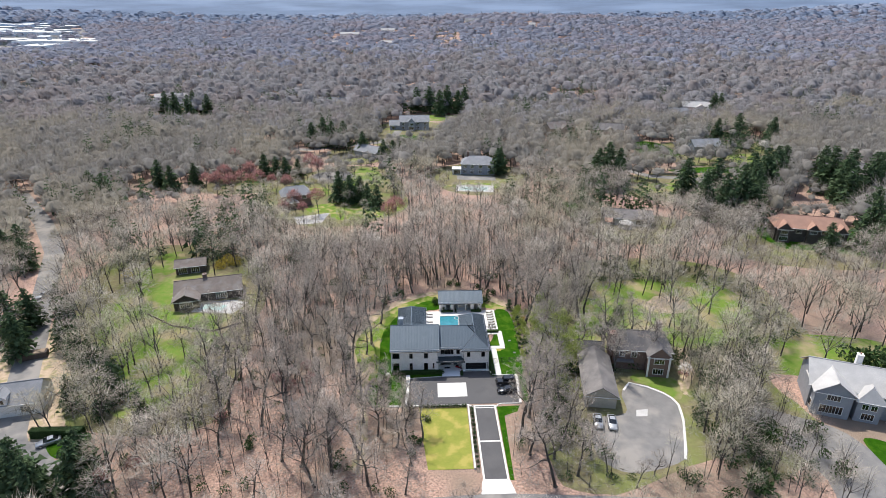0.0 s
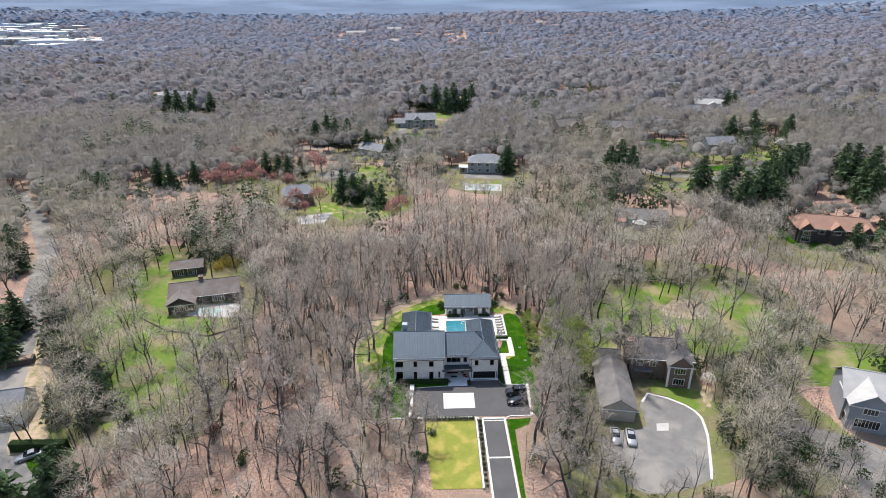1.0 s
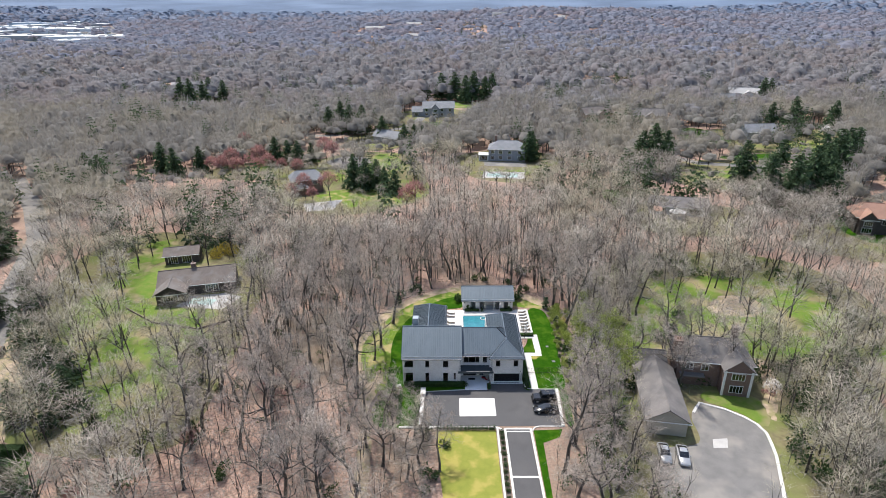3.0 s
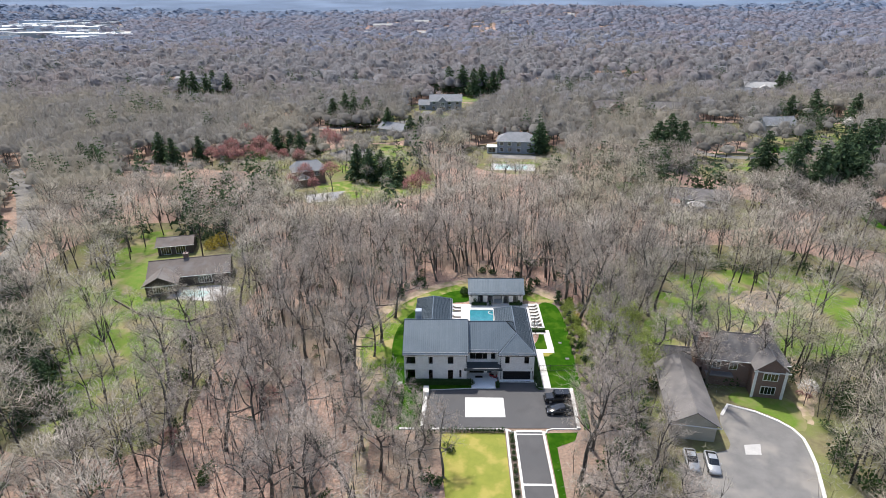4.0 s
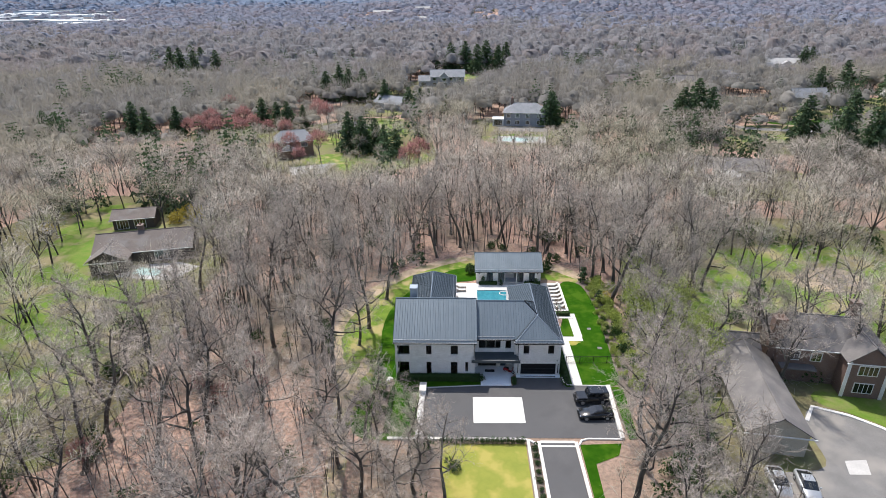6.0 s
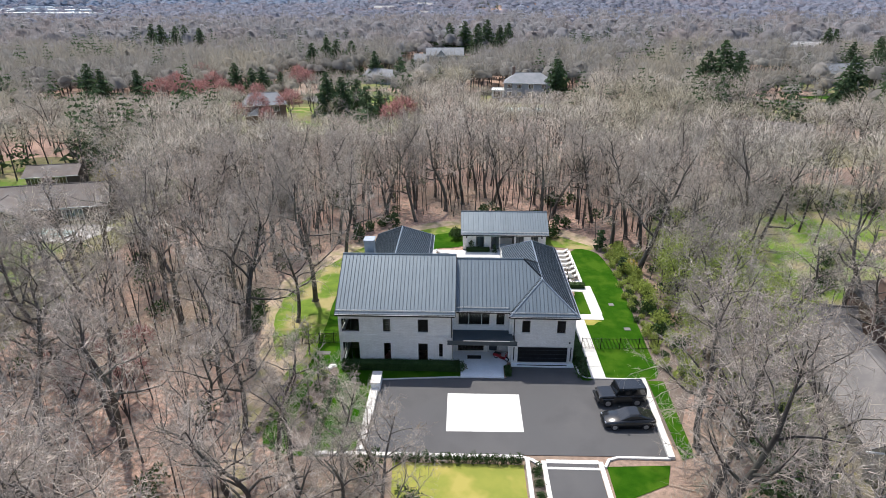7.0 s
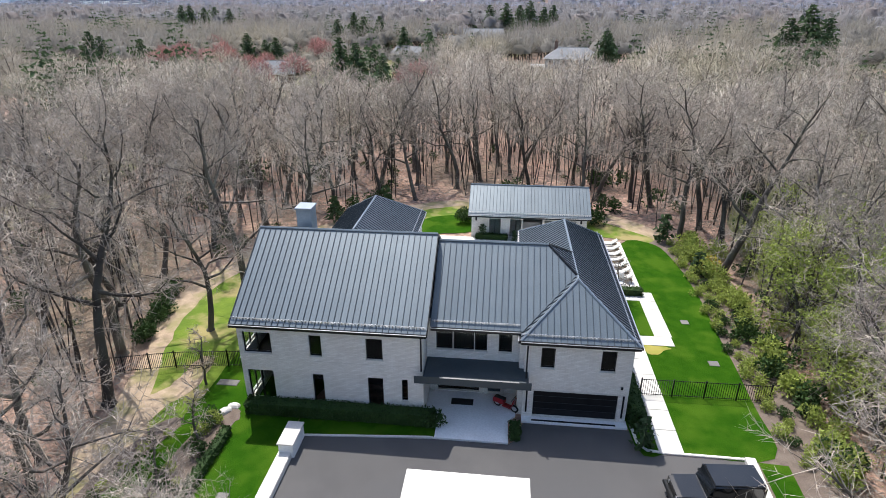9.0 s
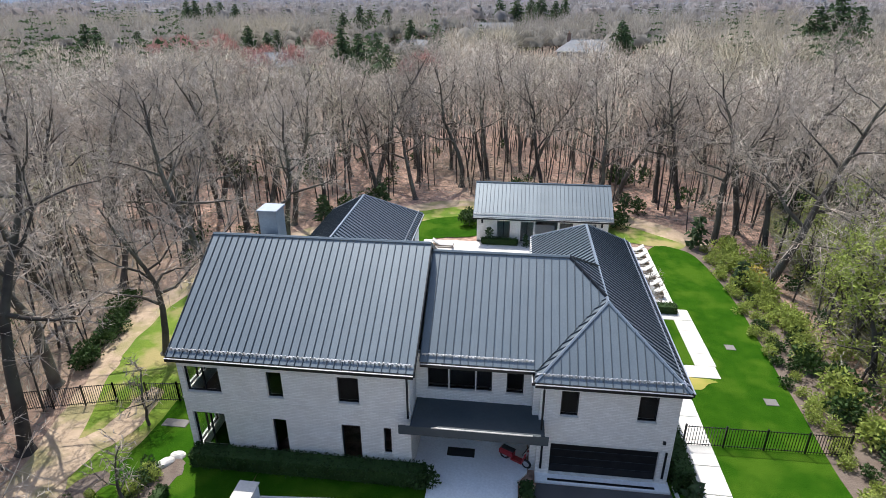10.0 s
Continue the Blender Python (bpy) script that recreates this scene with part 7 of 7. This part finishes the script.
def undergrowth():
    r = random.Random(17)
    clump = leaf_clump(990, 36, 1.3, 1.3, 0.8, 0.9)
    clump2 = leaf_clump(991, 130, 1.0, 1.0, 0.8, 0.3)
    brown, green = [], []
    while len(brown) < 1300:
        x, y = r.uniform(-75, 75), r.uniform(-45, 95)
        if in_view(x, y) and woods_here(x, y, r) and not inside(x, y, THIN[0]) and not inside(x, y, THIN[1]):
            (green if r.random() < 0.07 else brown).append((x, y, 0, r.uniform(0, 6), r.uniform(0.4, 1.1), r.uniform(0.6, 1.2)))
    while len(brown) < 2300:
        x, y = r.uniform(25, 70), r.uniform(-20, 75)
        if woods_here(x, y, r) and not inside(x, y, THIN[0]):
            brown.append((x, y, 0, r.uniform(0, 6), r.uniform(0.5, 1.4), r.uniform(0.7, 1.5)))
    while len(brown) < 3100:
        x, y = r.uniform(-70, 70), r.uniform(-48, -9)
        if woods_here(x, y, r):
            (green if r.random() < 0.05 else brown).append((x, y, 0, r.uniform(0, 6), r.uniform(0.6, 1.5), r.uniform(0.7, 1.5)))
    while len(brown) < 4500:
        x, y = r.uniform(-62, 48), r.uniform(2, 88)
        if woods_here(x, y, r) and not inside(x, y, THIN[0]) and not inside(x, y, THIN[1]):
            (green if r.random() < 0.04 else brown).append((x, y, 0, r.uniform(0, 6), r.uniform(0.5, 1.5), r.uniform(0.7, 1.6)))
    while len(brown) < 5300:
        x, y = r.uniform(53, 96), r.uniform(-34, 60)
        if woods_here(x, y, r) and not inside(x, y, THIN[0]) and not inside(x, y, THIN[2]):
            (green if r.random() < 0.16 else brown).append((x, y, 0, r.uniform(0, 6), r.uniform(0.6, 1.6), r.uniform(0.7, 1.5)))
    thinner = lambda p: (np.stack([p[0].reshape(-1, 3, 3)[:, 2] * 0.04 + p[0].reshape(-1, 3, 3)[:, 0] * 0.96, p[0].reshape(-1, 3, 3)[:, 0] * 0.96 + p[0].reshape(-1, 3, 3)[:, 1] * 0.04, p[0].reshape(-1, 3, 3)[:, 2]], axis=1).reshape(-1, 3), p[1])
    ob = new("undergrowth", big_mesh("undergrowth", *scatter(thinner(clump), brown), M_WOODS))
    tagged(ob, "thin leafless undergrowth between the trunks", "undergrowth", "", "stuff")
    ob = new("low_evergreens", big_mesh("low_evergreens", *scatter(clump2, green), M_LEAF))
    tagged(ob, "low dark evergreens scattered in the woods", "undergrowth", "", "stuff")


undergrowth()


def fallen_wood():
    rng = np.random.default_rng(23)
    r = random.Random(23)
    n, pts = 17000, []
    while len(pts) < n:
        x, y = r.uniform(-60, 60), r.uniform(-40, 75)
        if abs(x) + abs(y) < 40 or r.random() < 0.5:
            if not inside(x, y, CLEARING) and woods_here(x, y, r):
                pts.append((x, y, r.uniform(0.02, 0.12)))
    p = np.array(pts)
    a, L = rng.uniform(0, 6.28, n), rng.uniform(0.25, 1.0, n) ** 2 * 2.4 + 0.2
    e = p + np.stack([np.cos(a) * L, np.sin(a) * L, rng.uniform(-0.02, 0.15, n)], axis=1)
    v, f = slivers(p, e, rng.uniform(0.04, 0.13, n), rng)
    v[:, 2] = np.maximum(v[:, 2], 0.01)
    tagged(new("fallen_branches", big_mesh("fallen_branches", v, f, M_WOODS)), "fallen twigs and branches on the woodland floor", "branches", "", "stuff")


fallen_wood()


# ---------- fences, piers, furniture ----------
def metal_fence(pts, label):
    t = thing("fence", label, "fence", "black fences")
    h = 1.35
    for a, b in zip(pts, pts[1:]):
        A, B = Vector((*a, 0)), Vector((*b, 0))
        n = max(1, round((B - A).length / 1.8))
        for i in range(n):
            p, q = A.lerp(B, i / n), A.lerp(B, (i + 1) / n)
            part("post", Geo().box(p.x - 0.04, p.x + 0.04, p.y - 0.04, p.y + 0.04, 0, h + 0.08), M_BLACK, t)
            for z in (0.18, h - 0.05):
                part("rail", Geo().tube((p.x, p.y, z), (q.x, q.y, z), 0.022, 0.022, 4), M_BLACK, t)
            for k in range(1, 14):
                c = p.lerp(q, k / 14)
                part("picket", Geo().box(c.x - 0.012, c.x + 0.012, c.y - 0.012, c.y + 0.012, 0.08, h), M_BLACK, t)
        part("post", Geo().box(B.x - 0.04, B.x + 0.04, B.y - 0.04, B.y + 0.04, 0, h + 0.08), M_BLACK, t)


metal_fence([(14.0, 7.9), (22.0, 8.0)], "black metal picket fence across the side lawn")
metal_fence([(-11.0, 8.4), (-14.0, 8.1), (-17.6, 7.6), (-22.5, 6.2)], "black metal picket fence across the west grass")

pier = thing("stone_pier", "pale stone pier at the corner of the court", "pier", "", -6.85, 0.95)
part("shaft", Geo().box(-0.42, 0.42, -0.85, 0.95, 0, 0.95, None, 0.02), M_SLAB, pier)
part("cap", Geo().box(-0.48, 0.48, -0.92, 1.02, 0.95, 1.05, None, 0.02), M_STONE, pier)
for i, (x, y, s) in enumerate([(-11.7, 4.0, 0.5), (-12.1, 3.4, 0.6), (-12.5, 2.8, 0.45)]):
    bm = bmesh.new()
    bmesh.ops.create_icosphere(bm, subdivisions=2, radius=1)
    for v in bm.verts:
        v.co *= 1 + 0.25 * noise.noise(v.co * 1.5 + Vector((i * 3, 0, 0)))
    me = bpy.data.meshes.new("boulder")
    bm.to_mesh(me)
    bm.free()
    me.materials.append(M_STONE)
    ob = tagged(new("boulder", me), "pale rough boulder edging the bed", "boulder", "boulders")
    ob.matrix_world = pose(x, y, s * 0.2, 0, 0, i * 50) @ Matrix.Diagonal((s * 0.9, s * 0.5, s * 0.35, 1))
for x, y, w in ((19.4, 17.6, 0.3), (19.9, 12.0, 0.35), (-13.2, 6.3, 0.7), (-9.2, -3.0, 0.3)):
    part_ob = tagged(part("drain_cover", Geo().box(x - w, x + w, y - 0.3, y + 0.3, 0.0, 0.11, None, 0.02), M_ROAD), "pale flat cover set in the lawn", "cover", "drain covers")
mat_ob = tagged(part("doormat", Geo().box(1.9, 3.3, 5.6, 6.2, 0.141, 0.165, None, 0.005), M_RUBBER), "black rectangular doormat on the entry slab", "doormat")


def lounger():
    t = thing("sun_lounger", "pale cushioned sun lounger on the terrace", "lounger", "sun loungers")
    part("frame", Geo().box(-0.33, 0.33, -1.0, 0.95, 0.26, 0.32, None, 0.01), M_TEAK, t)
    for x in (-0.28, 0.28):
        for y in (-0.9, 0.85):
            part("leg", Geo().box(x - 0.03, x + 0.03, y - 0.03, y + 0.03, 0, 0.26), M_TEAK, t)
    part("mattress", Geo().box(-0.31, 0.31, -0.97, 0.35, 0.32, 0.42, None, 0.03), M_FABRIC, t)
    part("backrest", Geo().box(-0.31, 0.31, 0, 0.75, 0, 0.1, pose(0, 0.35, 0.34, 35), 0.03), M_FABRIC, t)
    return t


first = lounger()
first.matrix_world = pose(15.6, 32.4, 0.11, 0, 0, -90)
for k in range(1, 7):
    copy_thing(first, pose(15.6, 32.4 - 1.35 * k, 0.11, 0, 0, -90))
for x, y in ((-1.6, 31.8), (-1.6, 30.4), (-1.6, 27.6), (-1.6, 26.2)):
    copy_thing(first, pose(x, y, 0.11, 0, 0, 90))


def garden_chair(x, y, turn):
    t = thing("garden_chair", "white metal garden chair", "chair", "garden chairs", x, y, 0.1, turn)
    part("seat", Geo().box(-0.25, 0.25, -0.25, 0.25, 0.42, 0.47, None, 0.01), M_WHITE, t)
    part("backrest", Geo().box(-0.25, 0.25, 0.22, 0.26, 0.5, 0.9, None, 0.01), M_WHITE, t)
    for a in (-0.22, 0.22):
        for b in (-0.22, 0.22):
            part("leg", Geo().box(a - 0.02, a + 0.02, b - 0.02, b + 0.02, 0, 0.42), M_WHITE, t)


for x, y, a in ((14.6, 23.2, 0), (15.5, 23.2, 0), (14.6, 24.4, 180), (15.5, 24.4, 180)):
    garden_chair(x, y, a)


def scooter():
    t = thing("motor_scooter", "red motor scooter parked by the entry", "scooter", "", 5.35, 5.5, 0.14, 62)
    for y in (-0.6, 0.6):
        g = Geo()
        for k in range(12):
            a0, a1 = 2 * math.pi * k / 12, 2 * math.pi * (k + 1) / 12
            g.tube((0, y + 0.22 * math.cos(a0), 0.27 + 0.22 * math.sin(a0)), (0, y + 0.22 * math.cos(a1), 0.27 + 0.22 * math.sin(a1)), 0.06, 0.06, 5)
        w = part("wheel", g, M_RUBBER, t)
        part("rim", Geo().tube((-0.03, y, 0.27), (0.03, y, 0.27), 0.16, 0.16, 10, True), M_CHROME, w)
    part("body", Geo().box(-0.17, 0.17, 0.1, 0.85, 0.3, 0.68, None, 0.08).box(-0.18, 0.18, -0.4, 0.2, 0.22, 0.32, None, 0.03), M_REDPAINT, t)
    part("seat", Geo().box(-0.15, 0.15, 0.05, 0.75, 0.68, 0.78, None, 0.04), M_RUBBER, t)
    part("leg_shield", Geo().box(-0.22, 0.22, -0.03, 0.03, 0, 0.7, pose(0, -0.42, 0.3, 15), 0.02), M_REDPAINT, t)
    part("handlebar", Geo().tube((-0.33, -0.52, 1.02), (0.33, -0.52, 1.02), 0.02, 0.02, 6, True), M_BLACK, t)
    part("headlamp", Geo().tube((0, -0.62, 0.92), (0, -0.5, 0.92), 0.09, 0.11, 8, True), M_CHROME, t)


scooter()


# ---------- vehicles ----------
def wheels(t, xs, half, r):
    for x in xs:
        for s in (-1, 1):
            w = part("wheel", Geo().tube((x, s * half, r), (x, s * (half - 0.24), r), r, r, 16, True), M_RUBBER, t)
            part("rim", Geo().tube((x, s * (half + 0.012), r), (x, s * (half - 0.1), r), r * 0.62, r * 0.62, 12, True), M_CHROME, w)


def hull(g, sections):
    """A skin through cross-sections (x, half width, bottom, shoulder height, top half width, top)."""
    rings = []
    for x, w, b, sh, tw, tp in sections:
        rings.append([(x, -w, b), (x, -w, sh), (x, -tw, tp), (x, tw, tp), (x, w, sh), (x, w, b)])
    k = 6
    vs = [p for r in rings for p in r]
    fs = [tuple(range(k))[::-1], tuple((len(rings) - 1) * k + i for i in range(k))]
    for i in range(len(rings) - 1):
        for j in range(k):
            a, b = i * k + j, i * k + (j + 1) % k
            fs.append((a, b, b + k, a + k))
    g.add(vs, fs)
    return g


def off_roader(x, y, turn):
    t = thing("off_road_car", "boxy black off-road car parked on the court", "car", "parked cars", x, y, 0.05, turn)
    part("body", hull(Geo(), [(-2.1, 0.78, 0.5, 0.95, 0.7, 1.02), (-1.9, 0.80, 0.42, 1.0, 0.74, 1.08), (-0.75, 0.84, 0.42, 1.05, 0.78, 1.12), (-0.7, 0.86, 0.42, 1.08, 0.8, 1.14), (2.0, 0.86, 0.42, 1.1, 0.8, 1.15), (2.1, 0.84, 0.5, 1.05, 0.78, 1.12)]), M_CARBLACK, t)
    cab = part("cabin", hull(Geo(), [(-0.72, 0.78, 1.1, 1.15, 0.76, 1.2), (-0.45, 0.78, 1.1, 1.75, 0.70, 1.8), (2.02, 0.78, 1.1, 1.78, 0.70, 1.83), (2.08, 0.78, 1.1, 1.7, 0.68, 1.75)]), M_CARGLASS, t, "tinted windows of the cabin")
    part("hard_top", Geo().box(-0.42, 2.06, -0.74, 0.74, 1.80, 1.88, None, 0.03), M_CARBLACK, cab)
    for px in (-0.45, 0.65, 1.45, 2.02):
        for s in (-1, 1):
            part("pillar", Geo().box(px - 0.05, px + 0.05, s * 0.77 - 0.03, s * 0.77 + 0.03, 1.1, 1.8), M_CARBLACK, cab)
    wheels(t, (-1.35, 1.3), 0.93, 0.41)
    for px in (-1.35, 1.3):
        for s in (-1, 1):
            part("fender", Geo().box(px - 0.52, px + 0.52, min(s * 0.82, s * 0.98), max(s * 0.82, s * 0.98), 0.84, 0.92, None, 0.03), M_CARBLACK, t)
    part("bumper", Geo().box(-2.3, -2.1, -0.85, 0.85, 0.45, 0.65, None, 0.03), M_BLACK, t)
    part("bumper", Geo().box(2.1, 2.25, -0.8, 0.8, 0.45, 0.62, None, 0.03), M_BLACK, t)
    for s in (-1, 1):
        part("headlight", Geo().tube((-2.13, s * 0.55, 0.82), (-2.05, s * 0.55, 0.82), 0.11, 0.11, 12, True), M_CHROME, t)
        part("tail_light", Geo().box(2.08, 2.13, s * 0.72 - 0.07, s * 0.72 + 0.07, 0.75, 0.98), M_LAMP, t)
        part("mirror", Geo().box(-0.55, -0.42, s * 0.95 - 0.08, s * 0.95 + 0.08, 1.15, 1.32, None, 0.02), M_CARBLACK, t)
    part("spare_wheel", Geo().tube((2.13, 0, 0.95), (2.34, 0, 0.95), 0.39, 0.39, 16, True), M_RUBBER, t)
    part("grille", Geo().box(-2.12, -2.09, -0.4, 0.4, 0.66, 0.95), M_BLACK, t)


def saloon(x, y, turn, paint, label, group="parked cars"):
    t = thing("car", label, "car", group, x, y, 0.05, turn)
    part("body", hull(Geo(), [(-2.25, 0.62, 0.35, 0.5, 0.5, 0.56), (-2.05, 0.82, 0.25, 0.62, 0.66, 0.70), (-1.0, 0.92, 0.2, 0.78, 0.78, 0.88), (-0.6, 0.92, 0.2, 0.82, 0.8, 0.92), (1.3, 0.93, 0.2, 0.86, 0.8, 0.96), (2.0, 0.88, 0.25, 0.86, 0.7, 0.94), (2.25, 0.74, 0.35, 0.72, 0.6, 0.84)]), paint, t, "", True)
    cab = part("cabin", hull(Geo(), [(-0.85, 0.74, 0.85, 0.9, 0.7, 0.92), (-0.05, 0.72, 0.85, 1.28, 0.56, 1.36), (0.75, 0.72, 0.85, 1.30, 0.56, 1.40), (1.85, 0.70, 0.85, 0.94, 0.6, 0.98)]), M_CARGLASS, t, "tinted windows of the cabin")
    part("roof_skin", hull(Geo(), [(-0.02, 0.58, 1.33, 1.36, 0.5, 1.385), (0.8, 0.58, 1.35, 1.39, 0.5, 1.425), (1.0, 0.56, 1.3, 1.33, 0.5, 1.36)]), paint, cab)
    wheels(t, (-1.35, 1.35), 0.95, 0.34)
    for s in (-1, 1):
        part("headlight", Geo().box(-2.16, -2.0, s * 0.6 - 0.14, s * 0.6 + 0.14, 0.55, 0.68, None, 0.02), M_CHROME, t)
        part("tail_light", Geo().box(2.18, 2.26, s * 0.55 - 0.16, s * 0.55 + 0.16, 0.62, 0.74, None, 0.02), M_LAMP, t)
        part("mirror", Geo().box(-0.55, -0.4, s * 1.0 - 0.09, s * 1.0 + 0.09, 0.92, 1.04, None, 0.02), paint, t)


off_roader(15.9, -0.6, 4)
saloon(15.8, -3.7, 3, M_CARBLACK, "low black coupe parked on the court")
saloon(36.5, -15.5, 80, M_CARGREY, "silver car parked before the garage wing")
saloon(33.6, -15.0, 82, M_CARGREY, "pale grey car parked before the garage wing")
saloon(-79, -17.2, 30, M_CARGREY, "silver car parked on the asphalt drive")
saloon(-118, 47, 65, M_CARGREY, "silver car standing on the lane", "")
skip = thing("skip_container", "brown waste container filled with rubble", "container", "", -101, 14, 0, 20)
part("bin", hull(Geo(), [(-3.2, 1.1, 0.1, 1.5, 1.15, 1.55), (3.2, 1.1, 0.1, 1.5, 1.15, 1.55)]), M_DARKSIDING, skip)
part("rubble", Geo().box(-2.8, 2.8, -0.95, 0.95, 1.5, 1.75, None, 0.1), M_TEAK, skip)
